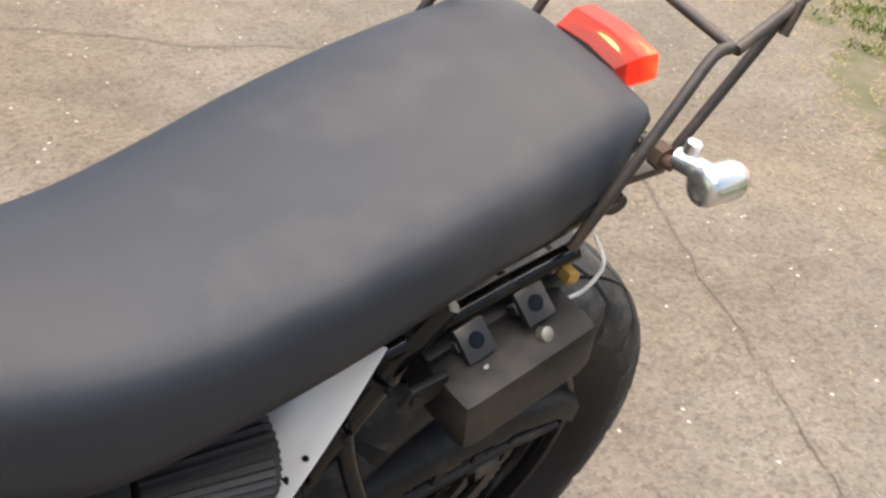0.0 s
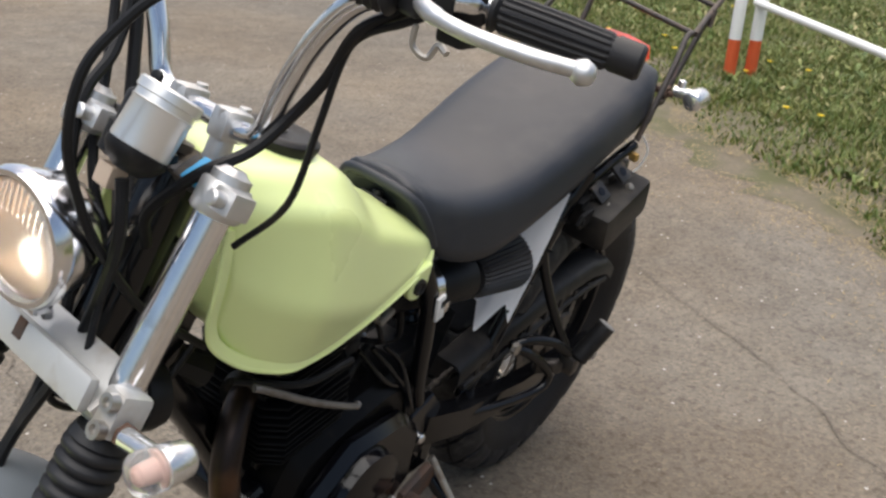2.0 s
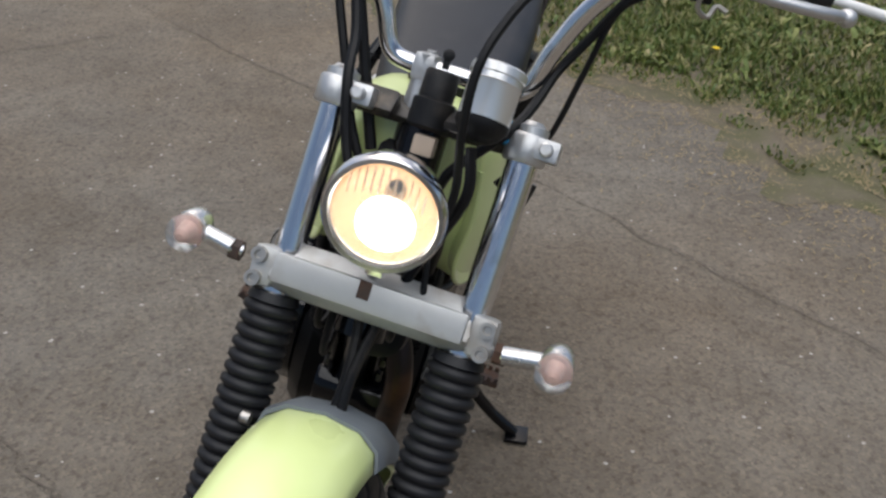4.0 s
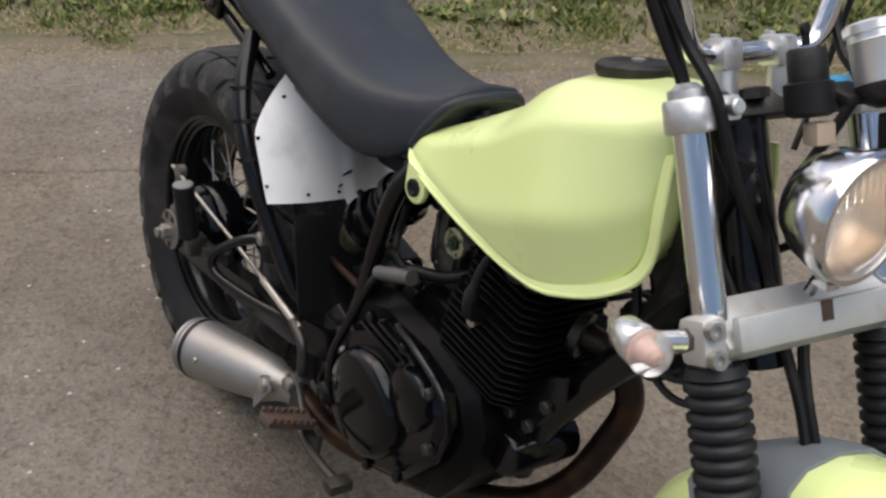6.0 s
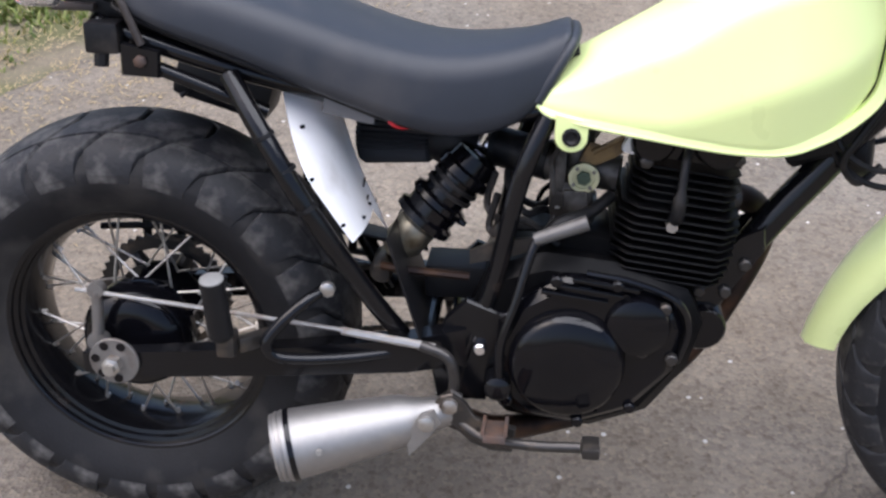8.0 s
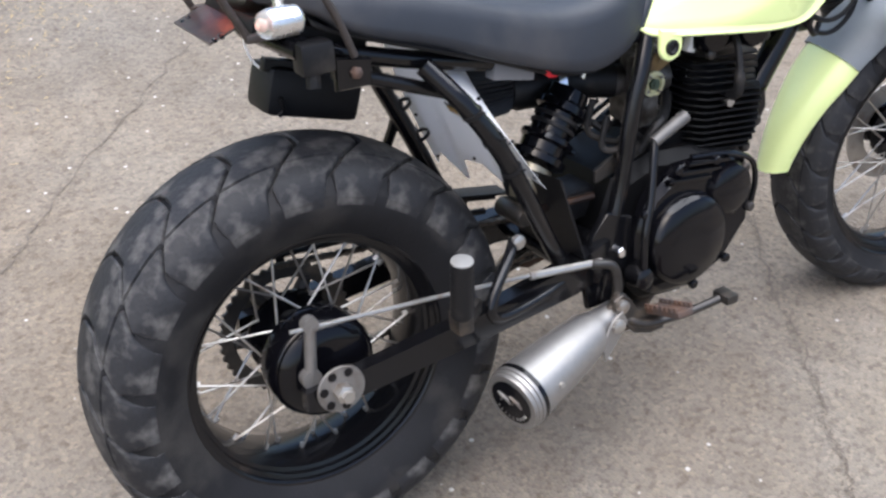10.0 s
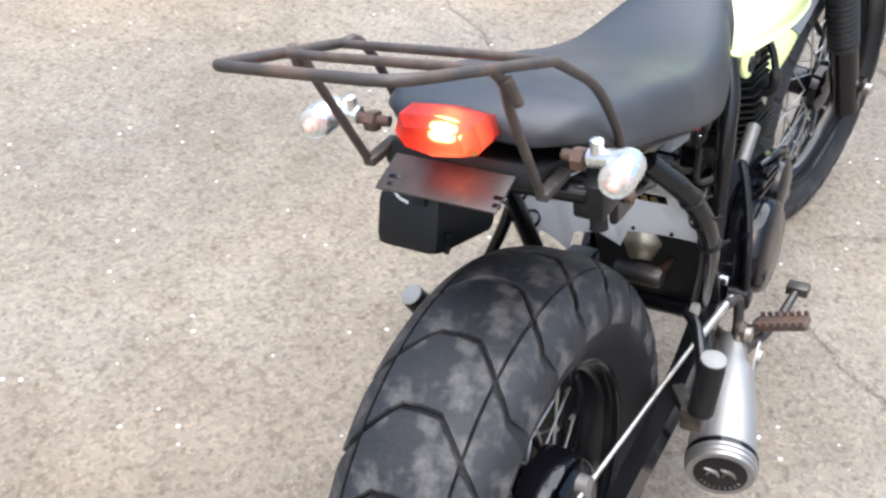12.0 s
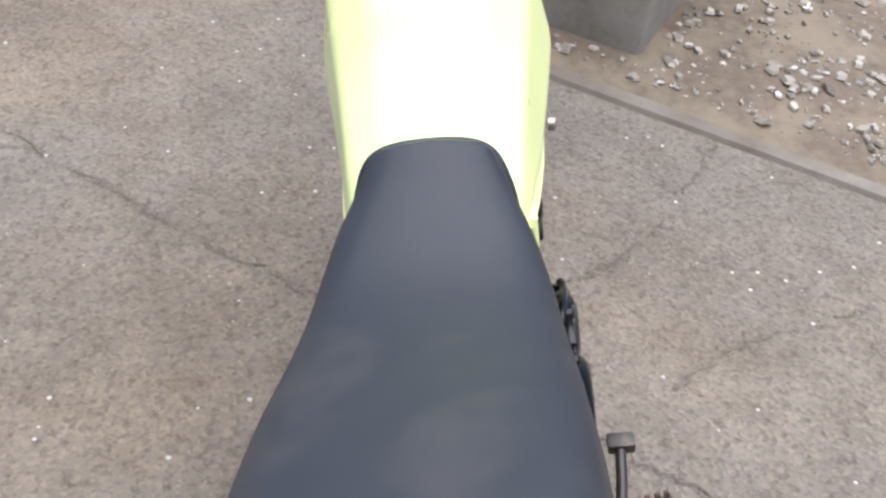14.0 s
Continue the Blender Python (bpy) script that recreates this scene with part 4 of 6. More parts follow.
part("plug_hex", Shape().lathe([(0, 0.0085), (0.016, 0.0085)], (0.768, -0.072, 0.545), (0, -1, 0), 6), STEEL, engine)
part("starter_motor", Shape().lathe([(-0.05, 0.03), (-0.045, 0.034), (0.06, 0.034), (0.065, 0.028)], (0.83, 0, 0.375), (0, 1, 0), 24), ENGINE, engine)
part("oil_line", Shape().tube(spline([(0.66, -0.115, 0.485), (0.72, -0.125, 0.48), (0.78, -0.125, 0.455), (0.80, -0.12, 0.41), (0.79, -0.12, 0.36)], 6), 0.005, 8), BLACK, engine)
part("breather_hose", Shape().tube(spline([(0.59, -0.07, 0.50), (0.62, -0.08, 0.54), (0.66, -0.05, 0.545), (0.69, -0.02, 0.56)], 6), 0.009, 10), PLASTIC, engine)
part("starter_cover", Shape().slab([(0.60, 0.485), (0.63, 0.475), (0.70, 0.478), (0.715, 0.495), (0.69, 0.515), (0.63, 0.52)], "y", -0.055, 0.05, 0.01), FINS, engine)
for k, (x0, y0, x1, z1) in enumerate([(0.585, -0.03, 0.52, 0.54), (0.60, 0.02, 0.545, 0.56), (0.62, 0.05, 0.56, 0.53), (0.57, -0.06, 0.525, 0.52)]):
    part("vent_hose", Shape().tube(spline([(x0 + 0.05, y0, 0.50), (x0, y0 - 0.01, 0.515 + 0.008 * k), ((x0 + x1) / 2, y0 - 0.02, 0.52), (x1, y0, z1), (x1 + 0.01, y0, z1 + 0.05)], 5), 0.0055, 8), PLASTIC, engine)
part("engine_bracket", Shape().slab([(0.50, 0.47), (0.56, 0.485), (0.60, 0.50), (0.59, 0.515), (0.53, 0.505), (0.50, 0.49)], "y", -0.075, -0.068, 0.001), DARKSTEEL, engine)
# kick lever
kick = part("kick_lever", Shape().tube(spline([(0.547, -0.120, 0.315), (0.549, -0.134, 0.318), (0.549, -0.136, 0.38), (0.567, -0.128, 0.443), (0.582, -0.116, 0.50), (0.592, -0.106, 0.528)], 6), 0.0068, 10).lathe([(0, 0.02), (0.03, 0.018), (0.034, 0.012)], (0.547, -0.112, 0.312), (0, -1, 0), 18), BLACK, bike, "worn black folding kick start lever")
part("kick_pedal", Shape().tube([(0.588, -0.107, 0.526), (0.657, -0.102, 0.552)], [0.0095, 0.011], 12), material("worn_alloy", (0.13, 0.125, 0.12), 0.5, 0.6, vary=0.3, grain=50), kick)

# carburettor, intake and filter
CARB = material("grimy_cast_alloy", (0.15, 0.14, 0.13), 0.5, 0.55, vary=0.45, grain=70, bump=0.25, bump_scale=150, stain=(0.035, 0.03, 0.026), stain_at=(0.48, 0.7), stain_scale=22)
carb = part("carburettor", Shape().tube([(0.70, 0, 0.585), (0.60, 0.018, 0.594)], 0.026, 20).box((0.635, -0.002, 0.555), (0.06, 0.06, 0.055), None, 0.01).lathe([(0, 0.024), (0.05, 0.024), (0.055, 0.02)], (0.64, 0, 0.60), (0, 0, 1), 20).box((0.618, -0.022, 0.600), (0.016, 0.02, 0.075), None, 0.004).box((0.640, -0.032, 0.556), (0.034, 0.012, 0.03), None, 0.004), CARB, bike, "dirty aluminium carburettor")
part("throttle_wheel", Shape().lathe([(0, 0.021), (0.006, 0.021), (0.0065, 0.0155), (0.0025, 0.015), (0.0025, 0.0085), (0.008, 0.0085), (0.0085, 0.0045), (0.0055, 0.004), (0.0055, 0.0005)], (0.650, -0.030, 0.589), (0, -1, 0), 28), material("yellowed_zinc", (0.55, 0.55, 0.36), 0.4, 0.6), carb, "yellowed throttle pulley")
part("cable_bracket", Shape().slab([(0.642, 0.612), (0.665, 0.606), (0.69, 0.618), (0.712, 0.634), (0.70, 0.645), (0.675, 0.634), (0.655, 0.640)], "y", -0.030, -0.026, 0.001).tube([(0.66, -0.03, 0.625), (0.70, -0.035, 0.65)], 0.004, 8), material("dull_yellow_plate", (0.22, 0.15, 0.07), 0.5, 0.6, vary=0.4, grain=60, stain=(0.05, 0.035, 0.025), stain_at=(0.5, 0.75), stain_scale=30), carb, "dull yellow-plated cable bracket")
YZ = material("dark_verdigris", (0.06, 0.085, 0.06), 0.5, 0.5)
part("pulley_hub", Shape().lathe([(0.004, 0.0105), (0.009, 0.010), (0.0095, 0.006), (0.012, 0.006), (0.0125, 0.001)], (0.650, -0.030, 0.589), (0, -1, 0), 6), YZ, carb)
for k in range(4):
    a = radians(35 + 90 * k)
    part("pulley_screw", Shape().lathe([(0.004, 0.0028), (0.0078, 0.0028), (0.008, 0.001)], (0.650 + 0.0165 * math.cos(a), -0.030, 0.589 + 0.0165 * math.sin(a)), (0, -1, 0), 8), GREYSTEEL, carb)
part("float_bowl", Shape().slab([(0.612, 0.545), (0.618, 0.520), (0.630, 0.512), (0.658, 0.512), (0.668, 0.522), (0.672, 0.545)], "y", -0.030, 0.030, 0.006), CARB, carb)
for sg in (-1, 1):
    for bx_ in (0.617, 0.668):
        part("bowl_screw", Shape().lathe([(0, 0.0042), (0.006, 0.0042), (0.007, 0.002)], (bx_, sg * 0.026, 0.545), (0, sg, -0.6), 8), ALU, carb)
    part("slide_cap", Shape().lathe([(0, 0.008), (0.010, 0.008), (0.012, 0.004), (0.026, 0.004)], (0.628, sg * 0.022, 0.636), (0, sg * 0.4, 1), 10), GREYSTEEL, carb)
for k in range(3):
    part("bowl_hose", Shape().tube(spline([(0.622 + 0.012 * k, -0.024, 0.520), (0.612 + 0.012 * k, -0.040, 0.498), (0.596 + 0.008 * k, -0.05 - 0.004 * k, 0.474), (0.585 + 0.004 * k, -0.05, 0.43)], 5), 0.0034, 8), PLASTIC, carb)
part("white_plug", Shape().box((0.708, -0.052, 0.648), (0.018, 0.016, 0.026), Matrix.Rotation(radians(20), 4, "Y"), 0.004), TAG, carb, "white plastic plug")
# the side away from the pulley
part("diaphragm_cover", Shape().lathe([(0, 0.028), (0.006, 0.029), (0.009, 0.024), (0.014, 0.016), (0.016, 0.006)], (0.638, 0.028, 0.600), (0, 1, 0.15), 24), CARB, carb)
for k in range(4):
    a = radians(45 + 90 * k)
    part("cover_screw", Shape().lathe([(0, 0.004), (0.004, 0.004), (0.005, 0.002)], (0.638 + 0.025 * math.cos(a), 0.033, 0.600 + 0.025 * math.sin(a)), (0, 1, 0.15), 8), ALU, carb)
part("petcock", Shape().lathe([(0, 0.012), (0.016, 0.012), (0.018, 0.008), (0.026, 0.008)], (0.668, 0.060, 0.640), (0, 1, -0.2), 14).tube([(0.668, 0.066, 0.652), (0.668, 0.066, 0.622), (0.661, 0.070, 0.610)], 0.006, 8).box((0.676, 0.090, 0.634), (0.030, 0.008, 0.010), Matrix.Rotation(radians(25), 4, "Y"), 0.003), GREYSTEEL, carb, "grey fuel tap")
part("fuel_line", Shape().tube(spline([(0.661, 0.070, 0.610), (0.650, 0.076, 0.580), (0.630, 0.066, 0.560), (0.640, 0.040, 0.552)], 5), 0.0042, 8), PLASTIC, carb)
for k in range(3):
    part("breather_hose", Shape().tube(spline([(0.655 - 0.02 * k, 0.05 + 0.008 * k, 0.545), (0.625 - 0.015 * k, 0.085, 0.50 + 0.01 * k), (0.58, 0.092 + 0.005 * k, 0.47), (0.555 - 0.01 * k, 0.098, 0.40)], 6), 0.0042, 8), BLACK, carb)
part("choke_arm", Shape().tube([(0.61, -0.03, 0.56), (0.605, -0.032, 0.61), (0.62, -0.03, 0.64)], 0.004, 8), CARB, carb)
part("overflow_hose", Shape().tube(spline([(0.62, -0.02, 0.54), (0.60, -0.04, 0.50), (0.585, -0.05, 0.44), (0.57, -0.05, 0.36)], 6), 0.004, 8), PLASTIC, carb)
intake = part("intake_duct", Shape().tube([(0.605, 0.017, 0.594), (0.53, 0.046, 0.602)], 0.029, 20).lathe([(0, 0.027), (0.01, 0.033), (0.03, 0.033), (0.04, 0.036), (0.09, 0.037), (0.10, 0.033)], (0.535, 0.045, 0.602), (-1, 0.25, 0.02), 28), PLASTIC, bike, "black rubber intake duct")
part("hose_clamp", Shape().ring([(0.012, 0.0335), (0.012, 0.036), (0.026, 0.036), (0.026, 0.0335)], (0.535, 0.045, 0.602), (-1, 0.25, 0.02), 32).box((0.512, 0.086, 0.585), (0.012, 0.010, 0.018), None, 0.002), CHROME, intake)
fl_ = Shape()
nf = 36
pr_ = []
for k in range(nf * 2):
    pr_.append(2 * math.pi * k / (nf * 2))
c0, dirf = Vector((0.435, 0.072, 0.604)), Vector((-1, 0.12, 0.0)).normalized()
u_ = dirf.orthogonal().normalized()
w_ = dirf.cross(u_)
rings = []
for a, r in ((0.0, 0.034), (0.006, 0.039), (0.100, 0.048), (0.108, 0.043)):
    rings.append([c0 + dirf * a + (u_ * math.cos(t) + w_ * math.sin(t)) * (r - (0.004 if k % 2 else 0)) for k, t in enumerate(pr_)])
fl_.loft(rings)
part("air_filter", fl_, FILTER, intake, "black pleated cone air filter", sharp=20)
tag = part("white_tag", Shape().box((0.566, 0.1065, 0.614), (0.019, 0.005, 0.042), Matrix.Rotation(radians(12), 4, "Y"), 0.002), TAG, bike)
part("tag_print", Shape().box((0.564, 0.1095, 0.622), (0.010, 0.001, 0.012), Matrix.Rotation(radians(12), 4, "Y"), 0.0003), PLASTIC, tag)

# ---- shock absorber ----
sA, sB = Vector((0.515, 0, 0.615)), Vector((0.374, -0.03, 0.443))
sd = (sB - sA).normalized()
shock = part("shock_absorber", Shape().lathe([(0.012, 0.02), (0.016, 0.033), (0.036, 0.036), (0.040, 0.041), (0.052, 0.042), (0.056, 0.034), (0.092, 0.033), (0.096, 0.043), (0.104, 0.044), (0.109, 0.038), (0.124, 0.037), (0.128, 0.045), (0.138, 0.045), (0.142, 0.036), (0.150, 0.026)], sA, sd, 32), ENGINE, bike, "rear shock with an alloy lower body")
for k in range(2):
    part("preload_ring", Shape().ring([(0.062 + 0.014 * k, 0.0325), (0.062 + 0.014 * k, 0.0370), (0.068 + 0.014 * k, 0.0370), (0.068 + 0.014 * k, 0.0325)], sA, sd, 28), PLASTIC, shock)
for k in range(3):
    a = sd.orthogonal().normalized()
    a.rotate(Matrix.Rotation(2.1 * k, 3, sd))
    part("collar_lug", Shape().tube([sA + sd * 0.100 + a * 0.040, sA + sd * 0.100 + a * 0.051], [0.007, 0.004], 8), ENGINE, shock)
part("lower_body", Shape().lathe([(0.14, 0.028), (0.143, 0.030), (0.182, 0.029), (0.188, 0.024), (0.205, 0.016)], sA, sd, 24), material("yellowed_alloy", (0.34, 0.31, 0.24), 0.42, 0.8, vary=0.25, grain=40, stain=(0.10, 0.08, 0.05), stain_at=(0.55, 0.85), stain_scale=20), shock, "yellowed alloy lower body")
part("lower_eye", Shape().lathe([(-0.035, 0.013), (-0.03, 0.016), (0.03, 0.016), (0.035, 0.013)], (0.374, -0.03, 0.443), (0, 1, 0), 16), DARKSTEEL, shock)
part("adjuster_pin", Shape().tube([(0.51, -0.03, 0.63), (0.525, -0.034, 0.66)], 0.005, 8), CHROME, shock)

# ---- battery tray, wiring and splash sheet under the seat ----
part("fuse_box", Shape().box((0.342, -0.088, 0.694), (0.070, 0.024, 0.030), Matrix.Rotation(radians(12), 4, "Y"), 0.004), RELAY, bike, "grey plastic fuse box")
part("red_wire", Shape().tube(spline([(0.38, -0.095, 0.70), (0.395, -0.10, 0.68), (0.41, -0.095, 0.672), (0.44, -0.09, 0.675)], 5), 0.0045, 8), REDWIRE, bike)
part("inner_box", Shape().box((0.485, -0.01, 0.425), (0.10, 0.07, 0.05), None, 0.006), PLASTIC, bike)
part("brown_strap", Shape().tube(spline([(0.375, -0.062, 0.455), (0.42, -0.067, 0.452), (0.50, -0.067, 0.447)], 4), 0.0062, 8), PIPE, bike)


def sheet_grid(fn, nu, nv, thick=0.002):
    s = Shape()
    top = [fn(i / nu, j / nv) for i in range(nu + 1) for j in range(nv + 1)]
    bot = [Vector(q) + Vector((thick, 0, -thick)) for q in top]
    m = nv + 1
    M = len(top)
    f = [(i * m + j, i * m + j + 1, (i + 1) * m + j + 1, (i + 1) * m + j) for i in range(nu) for j in range(nv)]
    f += [tuple(M + q for q in reversed(x)) for x in f]
    rim_ = [j for j in range(m)] + [i * m + nv for i in range(1, nu + 1)] + [nu * m + j for j in range(nv - 1, -1, -1)] + [i * m for i in range(nu - 1, 0, -1)]
    f += [(rim_[q], rim_[(q + 1) % len(rim_)], M + rim_[(q + 1) % len(rim_)], M + rim_[q]) for q in range(len(rim_))]
    return s.add(top + bot, f)


def splash(u, v):
    # u down the sheet, v across; the lower edge is cut into teeth
    y = -0.152 + 0.264 * v + 0.085 * (1 - v) ** 2 * max(0.0, 0.55 - u) ** 1.5 / 0.4
    edge = [(-0.152, 0.530), (-0.02, 0.525), (0.0, 0.482), (0.022, 0.515), (0.055, 0.515), (0.074, 0.466), (0.095, 0.522), (0.112, 0.496)]
    zl = edge[-1][1]
    for (y0, z0), (y1, z1) in zip(edge, edge[1:]):
        if y0 <= y <= y1:
            zl = z0 + (z1 - z0) * (y - y0) / (y1 - y0)
    z = 0.709 + (zl - 0.709) * u
    x = 0.246 + (0.709 - z) * 0.58 - 0.006 * math.sin(math.pi * u) - 0.045 * v * v * u + 0.052 * math.sin(math.pi * v) * (1 - 0.75 * u)
    return Vector((x, y, z))


sheet = part("splash_sheet", sheet_grid(splash, 12, 66), SHEET, bike, "white sheet-metal splash guard with rivets", sharp=60)
for yy, zz in ((-0.148, 0.549), (-0.148, 0.611), (-0.13, 0.666), (-0.085, 0.537), (-0.03, 0.537), (0.03, 0.535), (0.104, 0.60), (0.104, 0.53)):
    u_s = (0.709 - zz) / 0.18
    part("rivet", Shape().lathe([(-0.003, 0.0028), (0.003, 0.0028), (0.0045, 0.002)], splash(min(1.0, u_s), (yy + 0.152) / 0.264), (0.9, 0, 0.45), 8), ENGINE, sheet)
for yy, zz, ln in ((-0.02, 0.56, 0.016), (-0.012, 0.575, 0.010), (-0.03, 0.545, 0.008), (0.01, 0.55, 0.007)):
    p_s = splash((0.709 - zz) / 0.18, (yy + 0.152) / 0.264)
    part("scuff", Shape().tube([p_s + Vector((0.0022, 0, -0.001)), p_s + Vector((0.0022, ln * 0.8, ln * 0.4))], 0.0016, 5), PLASTIC, sheet)
part("black_label", Shape().box((0.2800, -0.056, 0.632), (0.002, 0.095, 0.018), Matrix.Rotation(radians(-30), 4, "Y"), 0.0006), ENGINE, sheet)
for k in range(6):
    part("label_bar", Shape().box((0.2786, -0.020 - 0.0135 * k, 0.6313), (0.002, 0.008, 0.010), Matrix.Rotation(radians(-30), 4, "Y"), 0.0004), BRASS, sheet)
flap = part("mud_flap", sheet_grid(lambda u, v: Vector((0.392 + 0.045 * u, -0.13 + 0.18 * v, 0.525 - 0.02 * v - 0.15 * u)), 6, 10, 0.004), PLASTIC, bike, "black rubber flap below the splash guard")
for sg in (-1, 1):
    for zz, xx, yy in ((0.61, 0.262, 0.100), (0.555, 0.288, 0.096), (0.655, 0.232, 0.100)) if sg > 0 else ((0.625, 0.266, 0.153), (0.575, 0.293, 0.156), (0.668, 0.239, 0.148)):
        part("cable_tie", Shape().tube([(xx, sg * (yy + 0.010), zz), (xx + 0.006, sg * (yy + 0.024), zz + 0.006)], 0.002, 6).ring([(-0.003, 0.0135), (-0.003, 0.0155), (0.003, 0.0155), (0.003, 0.0135)], (xx, sg * yy, zz), (0.45, 0, -0.89), 14), PLASTIC, bike)

# ---- seat ----
def seat_shape():
    # x, half width, top, bottom
    st = [(-0.016, 0.072, 0.864, 0.846), (-0.012, 0.087, 0.871, 0.842), (-0.001, 0.103, 0.877, 0.836), (0.022, 0.115, 0.880, 0.827), (0.05, 0.122, 0.878, 0.817), (0.08, 0.124, 0.870, 0.805), (0.12, 0.126, 0.861, 0.788), (0.20, 0.127, 0.838, 0.762),
          (0.28, 0.125, 0.812, 0.729), (0.35, 0.120, 0.788, 0.701), (0.42, 0.113, 0.770, 0.675), (0.48, 0.106, 0.766, 0.662), (0.54, 0.094, 0.773, 0.672), (0.575, 0.082, 0.781, 0.692), (0.598, 0.074, 0.790, 0.722), (0.615, 0.064, 0.794, 0.752), (0.622, 0.053, 0.792, 0.766)]
    sm = spline([(a, b, c) for a, b, c, d in st], 3)
    bo = spline([(a, d, 0) for a, b, c, d in st], 3)
    rings = []
    for (x, w, zt), (_, zb, _) in zip([tuple(q) for q in sm], [tuple(q) for q in bo]):
        h = zt - zb
        r = min(0.034, h * 0.55)
        wi = max(w - r * 1.15, w * 0.3)
        half = [(0.0, zt + 0.002), (wi * 0.6, zt + 0.0005), (wi, zt - 0.003), (w - r * 0.55, zt - r * 0.22), (w - r * 0.2, zt - r * 0.55), (w - 0.002, zt - r), (w + 0.003, zb + h * 0.25), (w + 0.003, zb + 0.006), (w - 0.004, zb), (w * 0.5, zb + 0.004), (0.0, zb + 0.004)]
        under = 1.05 * max(0.0, (0.07 - x) / 0.078)
        ring = [(x + under * max(0.0, zt - 0.012 - z), y, z) for y, z in half] + [(x + under * max(0.0, zt - 0.012 - z), -y, z) for y, z in reversed(half[1:-1])]
        rings.append(ring)
    return Shape().loft(rings)


seat = part("seat", seat_shape(), SEAT, bike, "long flat black vinyl seat", sharp=70)
part("seat_base", Shape().tube(spline([(0.60, 0.062, 0.722), (0.5, 0.086, 0.668), (0.42, 0.096, 0.672), (0.3, 0.114, 0.720), (0.18, 0.118, 0.765), (0.06, 0.112, 0.810), (0.044, 0.090, 0.826), (0.04, 0.0, 0.834)], 5), 0.004, 8).mirror(), PLASTIC, seat)
# piping round the front lip
part("front_lip", Shape().tube(spline([(0.582, 0.077, 0.706), (0.604, 0.071, 0.744), (0.623, 0.052, 0.776), (0.628, 0.0, 0.783), (0.623, -0.052, 0.776), (0.604, -0.071, 0.744), (0.582, -0.077, 0.706)], 6), 0.008, 10), SEAT, seat)

# ---- tank ----
def creased(pts, step=0.006):
    """Straight runs between the points, their corners only just eased."""
    line = []
    for a, b in zip(pts, pts[1:]):
        a, b = Vector(a), Vector(b)
        n = max(1, round((b.x - a.x) / step))
        line += [a.lerp(b, k / n) for k in range(n)]
    line.append(Vector(pts[-1]))
    for _ in range(5):
        line = [line[0]] + [(p + q * 2 + r) / 4 for p, q, r in zip(line, line[1:], line[2:])] + [line[-1]]
    return line


def tank_shape():
    # x, top, half width of the flat top, then the corners of the half section: outer shoulder, ridge, lower edge
    st = [
        (0.580, .720, .045, (.066, .714), (.075, .706), (.074, .699)),
        (0.592, .734, .048, (.078, .722), (.085, .706), (.084, .695)),
        (0.640, .762, .050, (.087, .739), (.097, .703), (.096, .685)),
        (0.700, .797, .053, (.094, .765), (.106, .694), (.104, .676)),
        (0.755, .830, .057, (.101, .786), (.115, .693), (.109, .669)),
        (0.785, .862, .059, (.104, .806), (.120, .703), (.111, .666)),
        (0.820, .884, .063, (.108, .830), (.126, .718), (.113, .661)),
        (0.860, .895, .066, (.111, .851), (.132, .736), (.113, .658)),
        (0.885, .901, .067, (.112, .859), (.135, .747), (.112, .659)),
        (0.910, .905, .066, (.107, .865), (.128, .753), (.106, .662)),
        (0.953, .912, .061, (.097, .875), (.113, .772), (.093, .683)),
        (0.986, .918, .052, (.083, .883), (.096, .795), (.080, .716)),
        (0.997, .906, .045, (.073, .875), (.087, .806), (.078, .745)),
    ]
    rows_t = []
    for x, top, flat, *cs in st:
        cs = [(flat, top - (0.002 if x < 0.6 else 0.0075))] + cs
        zb = cs[3][1]
        pts = [(0.0, top)] + cs + [(0.060, zb + 0.012), (0.0, zb + 0.02)]
        half = [pts[0]]
        for k in range(1, len(pts) - 1):
            a, c, e = Vector(pts[k - 1]), Vector(pts[k]), Vector(pts[k + 1])
            r = min(0.011, (a - c).length * 0.32, (e - c).length * 0.32)
            p, q = c + (a - c).normalized() * r, c + (e - c).normalized() * r
            half += [tuple(p + (a - c).normalized() * r * 0.5), tuple(p), tuple((p + q) * 0.25 + c * 0.5), tuple(q), tuple(q + (e - c).normalized() * r * 0.5)]
        half.append(pts[-1])
        rows_t.append((x, half))
    m = len(rows_t[0][1])
    lines = [creased([(x, hf[k][0], hf[k][1]) for x, hf in rows_t]) for k in range(m)]
    rings = []
    for i in range(len(lines[0])):
        half = [tuple(lines[k][i]) for k in range(m)]
        rings.append(half + [(a, -c, d) for a, c, d in reversed(half[1:-1])])
    return Shape().loft(rings)


